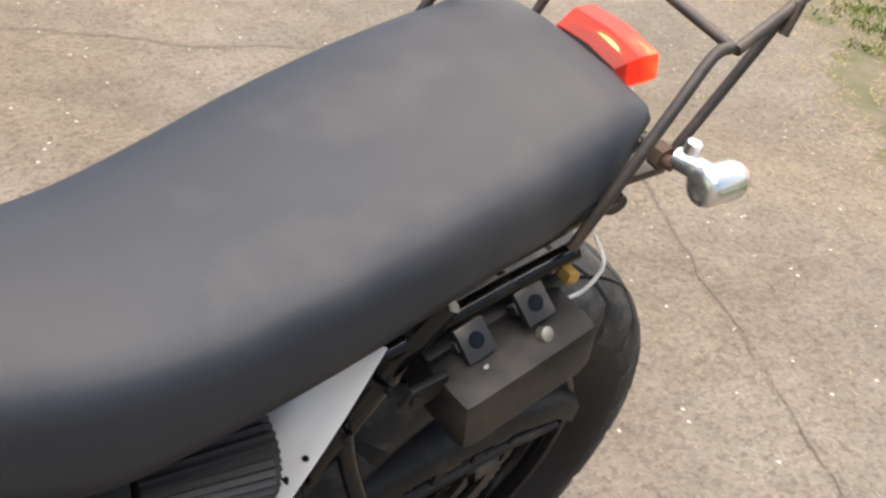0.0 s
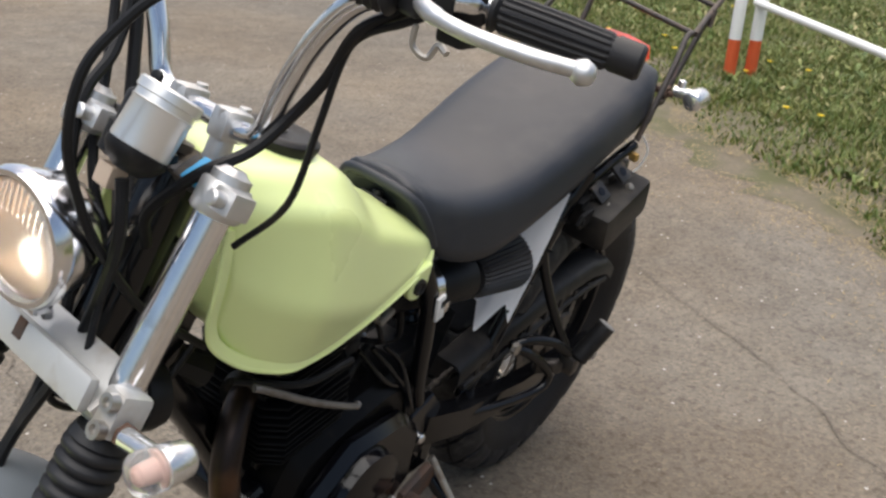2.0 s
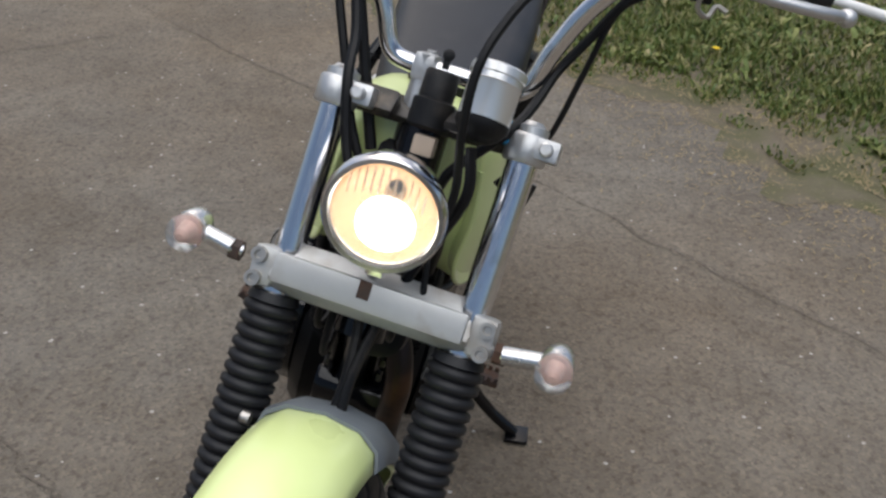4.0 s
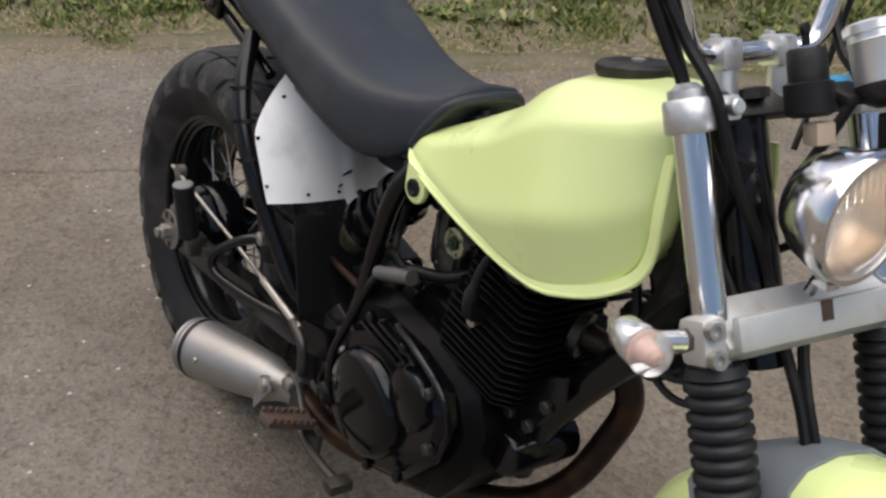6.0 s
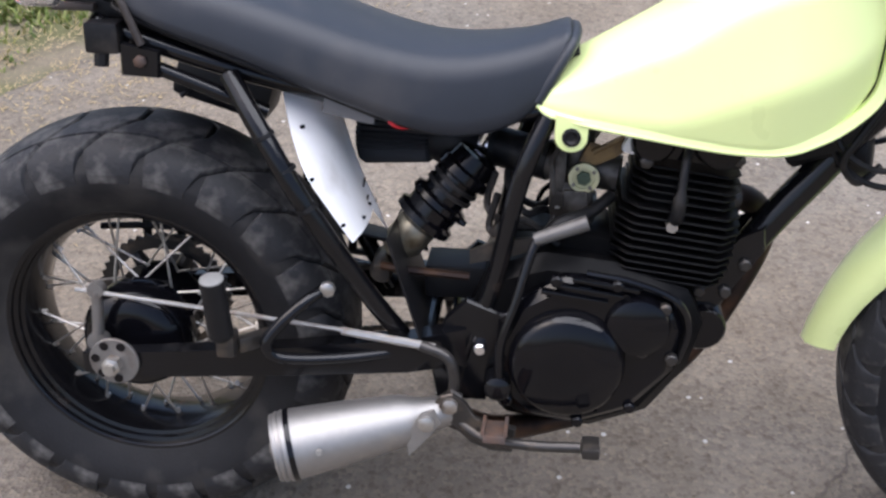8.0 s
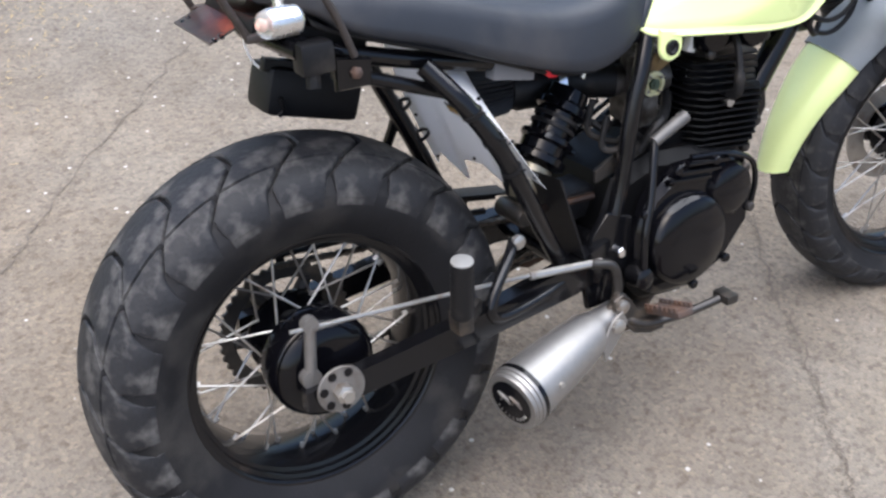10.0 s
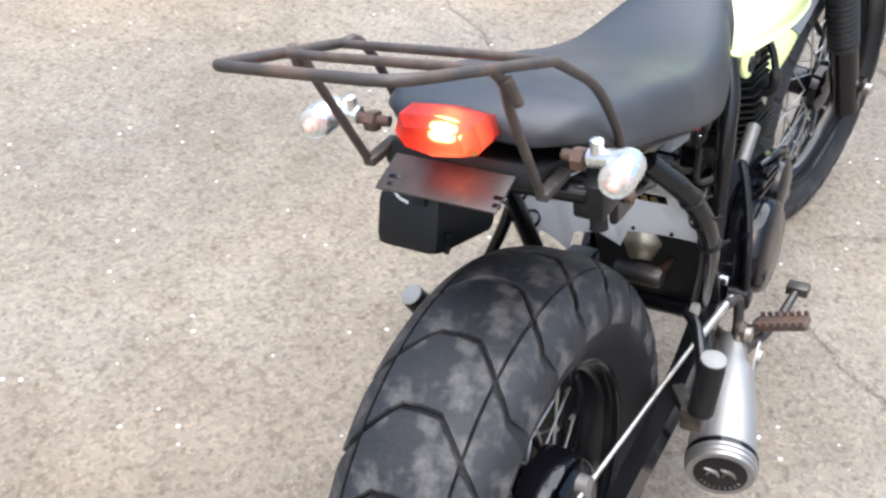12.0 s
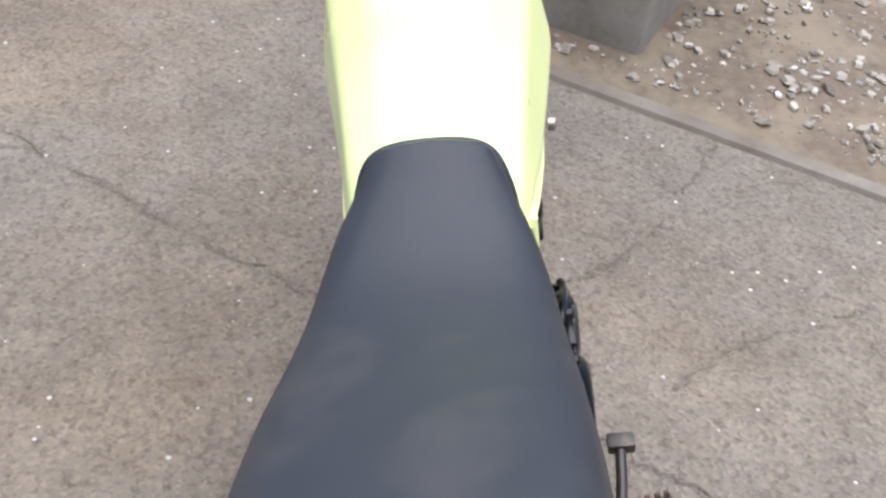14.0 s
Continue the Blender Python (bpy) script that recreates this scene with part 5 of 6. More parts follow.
tank = part("fuel_tank", tank_shape(), LIME, bike, "lime green painted steel fuel tank", sharp=80)
for sg in (-1, 1):
    edge = spline([(0.583, sg * 0.079, 0.702), (0.60, sg * 0.089, 0.692), (0.64, sg * 0.0980, 0.685), (0.70, sg * 0.1055, 0.677), (0.755, sg * 0.1105, 0.670), (0.82, sg * 0.113, 0.662), (0.868, sg * 0.113, 0.660), (0.895, sg * 0.112, 0.662), (0.920, sg * 0.107, 0.668), (0.963, sg * 0.096, 0.687), (1.001, sg * 0.086, 0.719), (1.014, sg * 0.083, 0.752), (1.014, sg * 0.087, 0.806), (1.004, sg * 0.079, 0.862)], 4)
    lip = Shape().tube(edge, 0.0032, 8)
    band = []
    for p, q in zip(edge, [(Vector((0.83, 0, 0.80)) - v) for v in edge]):
        q = Vector((q.x, 0, q.z)).normalized() * 0.013
        band.append([p + Vector((0, sg * 0.0022, 0)), p + q + Vector((0, sg * 0.0006, 0)), p + q - Vector((0, sg * 0.010, 0)), p - Vector((0, sg * 0.002, 0))])
    lip.loft(band)
    part("seam", lip, LIME, tank)
    lug = Shape().slab(circle(0.628, 0.668, 0.0215, 22, -180, 0) + [(0.65, 0.690), (0.607, 0.698)], "y", sg * 0.090, sg * 0.099, 0.002)
    lg = part("mounting_lug", lug, LIME, tank)
    part("rubber_bush", Shape().lathe([(0, 0.0120), (0.004, 0.0120), (0.005, 0.0085), (0.002, 0.005), (0.002, 0.001)], (0.628, sg * 0.099, 0.668), (0, sg, 0), 20), PLASTIC, lg)
cap = part("fuel_cap", Shape().lathe([(-0.012, 0.042), (0.0, 0.047), (0.006, 0.047), (0.010, 0.043), (0.011, 0.036), (0.008, 0.03), (0.010, 0.002)], (0.858, 0.004, 0.896), (-0.2, 0, 1), 40), PLASTIC, tank, "matt black fuel cap")
part("key_slot", Shape().lathe([(0, 0.008), (0.003, 0.008), (0.004, 0.006)], (0.856, 0.004, 0.9055), (-0.2, 0, 1), 16), STEEL, tank)
part("tank_strap_bracket", Shape().box((0.621, 0, 0.752), (0.03, 0.046, 0.006), Matrix.Rotation(radians(-27), 4, "Y"), 0.003).lathe([(0, 0.008), (0.006, 0.008), (0.008, 0.005)], (0.625, 0, 0.757), (-0.5, 0, 1), 8), PLASTIC, bike)

# ---- front fork and what turns with it ----
fork = part("fork", Shape().box(on_fork(0.740, 0.005, 0.004), (0.058, 0.236, 0.034), Matrix.Rotation(radians(26.5), 4, "Y"), 0.010), CLAMPALU, bike, "telescopic fork with a silver lower clamp", m=STEER)
part("clamp_face", Shape().box(on_fork(0.740, 0.005, 0.036), (0.012, 0.222, 0.034), Matrix.Rotation(radians(-26.5), 4, "Y"), 0.006), CLAMPALU, fork, "silver clamp face with a rust stain")
part("rust_spot", Shape().box(on_fork(0.746, 0.0, 0.0425), (0.002, 0.014, 0.02), Matrix.Rotation(radians(-26.5), 4, "Y"), 0.001), RUST, fork)
for sg in (-1, 1):
    y = sg * 0.110 + 0.005
    part("fork_tube", Shape().tube([on_fork(0.935, y), on_fork(0.70, y)], 0.0175, 24), CHROME, fork)
    tc_ = Shape().lathe([(-0.016, 0.022), (-0.013, 0.0245), (0.013, 0.0245), (0.016, 0.022)], on_fork(0.922, y), FORK, 24)
    ear_y = 0.135 if sg > 0 else -0.078
    tc_.box(on_fork(0.925, ear_y, 0.008), (0.028, 0.034, 0.024), Matrix.Rotation(radians(-26.5), 4, "Y"), 0.004)
    tc_.lathe([(0, 0.008), (0.012, 0.008), (0.014, 0.006)], on_fork(0.925, ear_y + 0.003, 0.022), (0.895, 0, 0.446), 10)
    part("top_clamp", tc_, ALU, fork, "cast aluminium pinch clamp")
    part("fork_cap", Shape().lathe([(0, 0.019), (0.010, 0.019), (0.012, 0.014), (0.016, 0.010)], on_fork(0.935, y), -FORK, 12), ALU, fork)
    part("pinch_bolt", Shape().lathe([(0, 0.009), (0.010, 0.009), (0.010, 0.005), (0.006, 0.004)], on_fork(0.746, sg * 0.132 + 0.006, 0.026), (0.895, 0, 0.446), 14), STEEL, fork)
    part("pinch_bolt", Shape().lathe([(0, 0.009), (0.010, 0.009), (0.010, 0.005), (0.006, 0.004)], on_fork(0.722, sg * 0.132 + 0.006, 0.026), (0.895, 0, 0.446), 14), STEEL, fork)
    part("pinch_ear", Shape().box(on_fork(0.736, sg * 0.127 + 0.006, 0.008), (0.038, 0.03, 0.046), Matrix.Rotation(radians(-26.5), 4, "Y"), 0.008), CLAMPALU, fork)
    prof = [(0.0, 0.027), (0.01, 0.0305)]
    L, nr = 0.30, 19
    for k in range(nr):
        a = 0.012 + (L - 0.02) * k / nr
        st_ = (L - 0.02) / nr
        prof += [(a, 0.0255), (a + st_ * 0.3, 0.0315), (a + st_ * 0.7, 0.0315)]
    prof += [(L - 0.006, 0.0285), (L, 0.0285)]
    part("gaiter", Shape().lathe(prof, on_fork(0.712, y), FORK, 28), GAITER, fork, "black ribbed rubber gaiter", sharp=60)
    leg = Shape().tube([on_fork(0.465, y), on_fork(0.275, y)], [0.029, 0.028], 20)
    leg.lathe([(-0.03, 0.024), (0.03, 0.024)], on_fork(0.318, y, 0.02), (0, 1, 0), 20)
    part("lower_leg", leg, ENGINE, fork)
    part("axle_end", Shape().lathe([(0, 0.012), (0.012, 0.012), (0.014, 0.008)], on_fork(0.318, sg * 0.14, 0.022), (0, sg, 0), 12), STEEL, fork)
    # front indicator on its stalk
    low = -0.020 if sg > 0 else 0.0
    wc, wd = on_fork(0.748, sg * 0.214 + 0.004, 0.035) + Vector((0, 0, low)), Vector((1, 0, 0.02))
    wk = part("front_indicator", Shape().lathe([(-0.034, 0.006), (-0.031, 0.013), (-0.026, 0.0165), (-0.014, 0.0185), (-0.002, 0.0195), (0.0, 0.0185)], wc, wd, 28).tube([on_fork(0.742, sg * 0.15, 0.02) + Vector((0, 0, low)), on_fork(0.743, sg * 0.17, 0.028) + Vector((0, 0, low))], 0.008, 10).tube([on_fork(0.743, sg * 0.160, 0.026) + Vector((0, 0, low)), wc - wd * 0.008], 0.0105, 14), INDICATOR, bike, "chrome bullet indicator with a clear lens", m=STEER)
    part("lens", Shape().lathe([(-0.001, 0.0192), (0.014, 0.0205), (0.020, 0.0196), (0.0245, 0.0165), (0.0275, 0.010), (0.028, 0.001)], wc, wd, 28), LENS, wk)
    part("bulb", Shape().lathe([(0.0, 0.013), (0.002, 0.013), (0.004, 0.008), (0.018, 0.008), (0.022, 0.004)], wc, wd, 14), PINK, wk)
    part("stalk_nut", Shape().lathe([(0, 0.012), (0.014, 0.012)], on_fork(0.742, sg * 0.150, 0.021) + Vector((0, 0, low)), (0, sg, 0), 6), RUST, wk)
part("top_yoke", Shape().box(on_fork(0.926, 0, -0.034), (0.034, 0.170, 0.014), Matrix.Rotation(radians(26.5), 4, "Y"), 0.006).box(on_fork(0.926, 0.07, -0.014), (0.034, 0.060, 0.016), Matrix.Rotation(radians(26.5), 4, "Y"), 0.006).box(on_fork(0.926, -0.07, -0.014), (0.034, 0.060, 0.016), Matrix.Rotation(radians(26.5), 4, "Y"), 0.006).lathe([(0, 0.016), (0.010, 0.016), (0.012, 0.010)], on_fork(0.932, 0, -0.030), (-0.446, 0, 0.895), 6), DARKSTEEL, fork)
part("blue_sticker", Shape().box(on_fork(0.932, 0.086, 0.004), (0.030, 0.032, 0.006), Matrix.Rotation(radians(26.5), 4, "Y"), 0.0004), BLUE, fork)

# bars
BAR = (0.985, 0.957)
bar_pts = lambda sg: spline([(BAR[0], 0.01, BAR[1]), (BAR[0], sg * 0.055 + 0.01, BAR[1]), (0.986, sg * 0.082 + 0.01, BAR[1] + 0.012), (0.981, sg * 0.099 + 0.009, 1.015), (0.975, sg * 0.130 + 0.006, 1.072), (0.968, sg * 0.170 + 0.003, 1.115), (0.952, sg * 0.212, 1.130), (0.925, sg * 0.242, 1.133), (0.895, sg * 0.262, 1.129), (0.850, sg * 0.361, 1.1186)], 6)
handlebar = part("handlebar", Shape().tube([Vector(q) for q in reversed(bar_pts(-1))] + bar_pts(1)[1:], 0.011, 14), CHROME, bike, "high chrome handlebar with black grips", m=STEER)
for sg in (-1, 1):
    ry_ = sg * 0.035 + 0.008
    part("riser", Shape().tube([(1.008, ry_, 0.895), (0.992, ry_, 0.945)], [0.015, 0.0125], 16).box((BAR[0], ry_, BAR[1]), (0.034, 0.026, 0.032), Matrix.Rotation(radians(-18), 4, "Y"), 0.006).tube([(0.996, ry_, 0.957), (0.992, ry_, 0.975)], 0.006, 10).tube([(0.972, ry_, 0.955), (0.968, ry_, 0.972)], 0.006, 10), ALU, handlebar, "cast riser with two clamp bolts")
    g0, g1 = Vector((0.895, sg * 0.262, 1.129)), Vector((0.843, sg * 0.376, 1.117))
    gd = (g1 - g0).normalized()
    uu = gd.orthogonal().normalized()
    ww = gd.cross(uu)
    g_rings = []
    for a, r, rib in [(-0.006, 0.014, 0), (-0.004, 0.019, 0), (0.0, 0.019, 0), (0.003, 0.015, 0), (0.006, 0.0152, 1), (0.05, 0.0150, 1), (0.096, 0.0138, 1), (0.099, 0.0138, 0), (0.102, 0.0152, 0), (0.123, 0.0152, 0), (0.126, 0.013, 0), (0.1262, 0.0125, 0)]:
        g_rings.append([g0 + gd * a + (uu * math.cos(t) + ww * math.sin(t)) * (r + (0.0022 if rib and k % 4 in (0, 1) else 0.0)) for k, t in enumerate(2 * math.pi * q / 64 for q in range(64))])
    gs = Shape().loft(g_rings)
    part("grip", gs, GAITER, handlebar, "ribbed black rubber grip", sharp=25)
    sw = Shape().box(g0 - gd * 0.028, (0.034, 0.040, 0.036), Matrix.Rotation(radians(sg * 33), 4, "Z"), 0.008)
    sw.box(g0 - gd * 0.024 + Vector((0.01, 0, -0.026)), (0.026, 0.03, 0.022), None, 0.005)
    part("switch_box", sw, PLASTIC, handlebar)
    perch = Vector((0.940, sg * 0.232, 1.134))
    lv = Shape().tube(spline([(0.966, sg * 0.238, 1.134), (0.984, sg * 0.268, 1.134), (0.988, sg * 0.31, 1.132), (0.972, sg * 0.358, 1.129), (0.950, sg * 0.386, 1.126)], 6), [0.0075] * 8 + [0.0065] * 17, 10)
    lv.lathe([(-0.010, 0.003), (-0.007, 0.008), (0, 0.0105), (0.007, 0.008), (0.010, 0.003)], (0.947, sg * 0.390, 1.125), (0, 1, 0), 16)
    part("lever", lv, ALU, handlebar, "pale alloy hand lever with a ball end")
    pb_ = Shape().box(perch + Vector((0.014, 0, 0)), (0.04, 0.034, 0.028), Matrix.Rotation(radians(sg * -12), 4, "Z"), 0.006)
    boot0 = perch + Vector((0.036, sg * -0.012, 0.0))
    pr2 = [(0, 0.014)] + [(0.004 + 0.009 * k + d, 0.018 - 0.0012 * k - (0.004 if d else 0)) for k in range(6) for d in (0, 0.0045)] + [(0.062, 0.006)]
    pb_.lathe(pr2, boot0, (0.25, -sg * 1, -0.08), 16)
    part("lever_boot", pb_, GAITER, handlebar, sharp=60)
    part("wire_hook", Shape().tube(spline([perch + Vector((0.03, sg * 0.01, -0.018)), perch + Vector((0.03, sg * 0.01, -0.035)), perch + Vector((0.025, sg * 0.022, -0.042)), perch + Vector((0.02, sg * 0.028, -0.03)), perch + Vector((0.022, sg * 0.04, -0.033))], 5), 0.003, 6), STEEL, handlebar)

# headlight
HL = Vector((1.168, 0.005, 0.862))
hd = Vector((1, 0.12, 0.04)).normalized()
headlight = part("headlight", Shape().lathe([(-0.066, 0.012), (-0.064, 0.026), (-0.054, 0.043), (-0.034, 0.056), (-0.01, 0.062), (0.0, 0.063), (0.0, 0.056), (-0.02, 0.051)], HL, hd, 48, cap=False), CHROME, bike, "round chrome headlight, lit", m=STEER)
part("rim", Shape().ring([(-0.004, 0.061), (-0.002, 0.0655), (0.008, 0.0665), (0.014, 0.063), (0.014, 0.058), (0.008, 0.056)], HL, hd, 64), CHROME, headlight)
part("reflector", Shape().lathe([(-0.045, 0.010), (-0.04, 0.025), (-0.022, 0.047), (-0.004, 0.055), (0.002, 0.057)], HL, hd, 40, cap=False), REFLECTOR, headlight)
part("bulb", Shape().lathe([(-0.036, 0.010), (-0.03, 0.022), (-0.020, 0.030), (-0.014, 0.025), (-0.012, 0.001)], HL - Vector((0, 0, 0.022)), hd, 24), HEAD_GLOW, headlight, "glowing bulb and reflector")
part("lens", Shape().lathe([(0.006, 0.057), (0.010, 0.053), (0.016, 0.04), (0.019, 0.02), (0.0195, 0.002)], HL, hd, 48), LENS, headlight)
for k in range(11):
    fy = -0.040 + 0.008 * k
    fz = math.sqrt(0.052 ** 2 - fy ** 2)
    part("flute", Shape().tube([HL + Vector((0.006, fy, fz)), HL + Vector((0.010, fy, fz * 0.45))], 0.0012, 8), LENS, headlight)
part("bracket", Shape().tube([HL + Vector((-0.02, 0, -0.066)), on_fork(0.76, 0, 0.02)], 0.006, 8).box(HL + Vector((-0.012, 0, -0.072)), (0.02, 0.02, 0.016), None, 0.003), CHROME, headlight)

# instruments
sp = Vector((1.106, 0.071, 0.957))
sdv = Vector((-0.55, 0, 0.84)).normalized()
speedo = part("speedometer", Shape().lathe([(0.0, 0.021), (0.003, 0.0262), (0.008, 0.0280), (0.044, 0.0280), (0.046, 0.0294), (0.047, 0.0280), (0.053, 0.0280), (0.054, 0.0302), (0.062, 0.0302), (0.064, 0.0280), (0.060, 0.0262)], sp, sdv, 36), SATIN, bike, "small satin silver speedometer", m=STEER)
part("dial", Shape().lathe([(0.0595, 0.0262), (0.061, 0.0262)], sp, sdv, 32), PLASTIC, speedo)
part("base", Shape().lathe([(-0.016, 0.012), (-0.010, 0.022), (0.0, 0.029), (0.006, 0.029)], sp, sdv, 24).box(sp + Vector((-0.026, -0.02, -0.012)), (0.04, 0.04, 0.010), None, 0.003), PLASTIC, speedo)
ky = Vector((1.088, 0.010, 0.908))
key_sw = part("ignition_switch", Shape().lathe([(0.018, 0.017), (0.022, 0.0235), (0.050, 0.0235), (0.052, 0.0190), (0.080, 0.0190), (0.083, 0.0165)], ky, (-0.45, 0, 1), 24), PLASTIC, bike, "black ignition switch with its key", m=STEER)
part("key", Shape().lathe([(-0.003, 0.004), (-0.002, 0.0065), (0.002, 0.0065), (0.003, 0.004)], ky + Vector((-0.041, 0, 0.092)), (0.9, 0.2, 0.4), 18).box(ky + Vector((-0.038, 0, 0.084)), (0.004, 0.008, 0.014), Matrix.Rotation(radians(-24), 4, "Y"), 0.001), PLASTIC, key_sw)
part("terminal_block", Shape().box(ky + Vector((0.004, 0.004, 0.004)), (0.020, 0.024, 0.022), Matrix.Rotation(radians(-20), 4, "Y"), 0.003), BEIGE, key_sw, "beige wiring connector")

# horn
part("horn", Shape().lathe([(-0.02, 0.012), (-0.015, 0.036), (0.0, 0.041), (0.012, 0.041), (0.016, 0.036), (0.017, 0.002)], (1.022, 0.02, 0.632), (0.85, -0.3, 0.1), 32), PLASTIC, bike, "round black horn")

# cables
def cable(name, pts, r, steered):
    part(name, Shape().tube(spline(pts, 7), r, 8), PLASTIC, bike, m=STEER if steered else None)


cable("clutch_cable", [(0.93, 0.19, 1.15), (1.0, 0.15, 1.15), (1.09, 0.095, 1.11), (1.13, 0.072, 1.07), (1.155, 0.063, 1.03), (1.165, 0.064, 0.97), (1.15, 0.068, 0.905), (1.12, 0.06, 0.85), (1.07, 0.05, 0.78), (0.98, 0.03, 0.70)], 0.0048, True)
cable("speedo_cable", [(1.115, 0.068, 0.935), (1.12, 0.075, 0.88), (1.12, 0.045, 0.80), (1.135, 0.018, 0.72), (1.185, 0.006, 0.64), (1.235, 0.022, 0.55), (1.30, 0.06, 0.45)], 0.0062, True)
cable("throttle_cable", [(0.95, -0.19, 1.14), (0.985, -0.158, 1.085), (1.0, -0.138, 1.02), (1.025, -0.110, 0.955), (1.05, -0.085, 0.90), (1.06, -0.06, 0.85), (1.04, -0.05, 0.80), (0.98, -0.05, 0.74), (0.80, -0.05, 0.70)], 0.0055, True)
cable("front_brake_cable", [(0.95, -0.18, 1.14), (0.98, -0.142, 1.085), (0.992, -0.124, 1.035), (1.02, -0.104, 0.985), (1.06, -0.092, 0.945), (1.085, -0.07, 0.87), (1.10, -0.03, 0.80), (1.13, -0.010, 0.72), (1.18, 0.0, 0.64), (1.23, -0.014, 0.56), (1.30, -0.05, 0.45)], 0.0062, True)
cable("wiring_loom", [(0.94, 0.205, 1.115), (0.962, 0.172, 1.088), (0.964, 0.142, 1.035), (0.978, 0.118, 0.992), (1.01, 0.107, 0.960), (1.055, 0.092, 0.938), (1.07, 0.045, 0.884), (1.06, 0.03, 0.84)], 0.0058, True)
cable("choke_cable", [(0.93, 0.23, 1.12), (0.95, 0.209, 1.105), (0.958, 0.176, 1.086), (0.963, 0.159, 1.06), (0.968, 0.145, 0.992), (0.975, 0.125, 0.907), (1.0, 0.085, 0.85)], 0.0036, True)
cable("right_loom", [(0.95, -0.17, 1.145), (0.978, -0.145, 1.085), (0.985, -0.122, 1.03), (1.0, -0.10, 0.97), (1.03, -0.06, 0.86)], 0.007, True)
cable("indicator_wire", [(1.14, 0.06, 0.74), (1.12, 0.05, 0.80), (1.10, 0.045, 0.85)], 0.004, True)
cable("decompressor_cable", [(1.03, -0.045, 0.72), (1.0, -0.05, 0.67), (0.985, -0.045, 0.63), (1.01, -0.035, 0.60), (1.04, -0.02, 0.62)], 0.005, False)
cable("loop_cable", [(1.06, -0.045, 0.77), (1.092, -0.052, 0.70), (1.080, -0.052, 0.645), (1.035, -0.046, 0.622), (0.985, -0.04, 0.645), (0.955, -0.03, 0.70)], 0.0045, False)
cable("loop_cable", [(1.05, -0.03, 0.77), (1.105, -0.035, 0.71), (1.102, -0.036, 0.63), (1.05, -0.034, 0.595), (0.99, -0.03, 0.62), (0.95, -0.02, 0.69)], 0.0045, False)
cable("loop_cable", [(1.04, 0.03, 0.78), (1.085, 0.036, 0.72), (1.085, 0.036, 0.66), (1.03, 0.034, 0.635), (0.97, 0.03, 0.68)], 0.0045, False)
cable("fuel_hose", [(0.93, 0.06, 0.63), (0.84, 0.095, 0.605), (0.76, 0.105, 0.612)], 0.005, False)
part("drain_pipe", Shape().tube(spline([(0.935, 0.096, 0.645), (0.9187, 0.10, 0.637), (0.816, 0.10, 0.568), (0.72, 0.10, 0.513), (0.704, 0.098, 0.509)], 4), 0.0048, 10), GREYSTEEL, bike, "thin grey drain pipe")
cable("main_loom", [(1.035, -0.02, 0.87), (1.02, -0.03, 0.80), (1.015, -0.03, 0.72), (0.99, -0.02, 0.66), (0.93, 0.02, 0.62)], 0.021, False)
part("red_cable_end", Shape().tube([(1.00, -0.03, 0.73), (1.03, -0.035, 0.755)], 0.008, 8), REDWIRE, bike)

# front mudguard
def guard(a0, a1, r, w0, w1, n=26, dx=0.0):
    s = Shape()
    rings = []
    for i in range(n + 1):
        t = i / n
        a = radians(a0 + (a1 - a0) * t)
        w = w0 + (w1 - w0) * min(1.0, t * 4) * min(1.0, (1 - t) * 4 + 0.3)
        rr = r + 0.016 * max(0.0, (math.degrees(a) - 142) / 38) ** 1.4
        sec = []
        for y, d in ((-1, -0.034), (-0.92, -0.012), (-0.6, 0.004), (0, 0.010), (0.6, 0.004), (0.92, -0.012), (1, -0.034)):
            sec.append((y * w, rr + d))
        sec += [(y * 0.96, q - 0.004) for y, q in reversed(sec)]
        rings.append([(FW[0] + dx + q * math.cos(a), y, FW[1] + q * math.sin(a)) for y, q in sec])
    return s.loft(rings)


mudguard = part("front_mudguard", guard(178, 40, 0.352, 0.028, 0.068), LIME, bike, "lime green plastic front mudguard", m=STEER, sharp=50)
part("fork_brace", guard(138, 112, 0.356, 0.072, 0.075, 10), GREY, mudguard, "grey primer patch round the fork legs", sharp=50)
part("brace_bolt", Shape().lathe([(0, 0.008), (0.01, 0.008), (0.012, 0.005)], (1.235, -0.082, 0.60), (0, -1, 0), 10), STEEL, mudguard)

# ---- exhaust ----
ex0, ex1 = Vector((0.475, -0.142, 0.272)), Vector((0.243, -0.202, 0.232))
ed = (ex1 - ex0).normalized()
pipe_pts = spline([(0.845, 0.02, 0.552), (0.878, 0.036, 0.545), (0.906, 0.055, 0.520), (0.918, 0.068, 0.475), (0.90, 0.07, 0.41), (0.855, 0.072, 0.31), (0.79, 0.058, 0.232), (0.71, 0.02, 0.200), (0.62, -0.035, 0.198), (0.54, -0.10, 0.222), tuple(ex0)], 6)
exhaust = part("exhaust", Shape().tube(pipe_pts, 0.019, 16), PIPE, bike, "heat-browned exhaust pipe with a short alloy muffler")
part("pipe_flange", Shape().lathe([(0, 0.03), (0.014, 0.03)], (0.846, 0.02, 0.552), (1, 0.4, -0.1), 20), DARKSTEEL, exhaust)
muf = part("muffler", Shape().lathe([(-0.012, 0.020), (0.0, 0.022), (0.02, 0.0245), (0.040, 0.0290), (0.058, 0.0365), (0.14, 0.0447), (0.205, 0.0492), (0.215, 0.0497)], ex0, ed, 48), MUFFLER, exhaust, "brushed alloy muffler can")
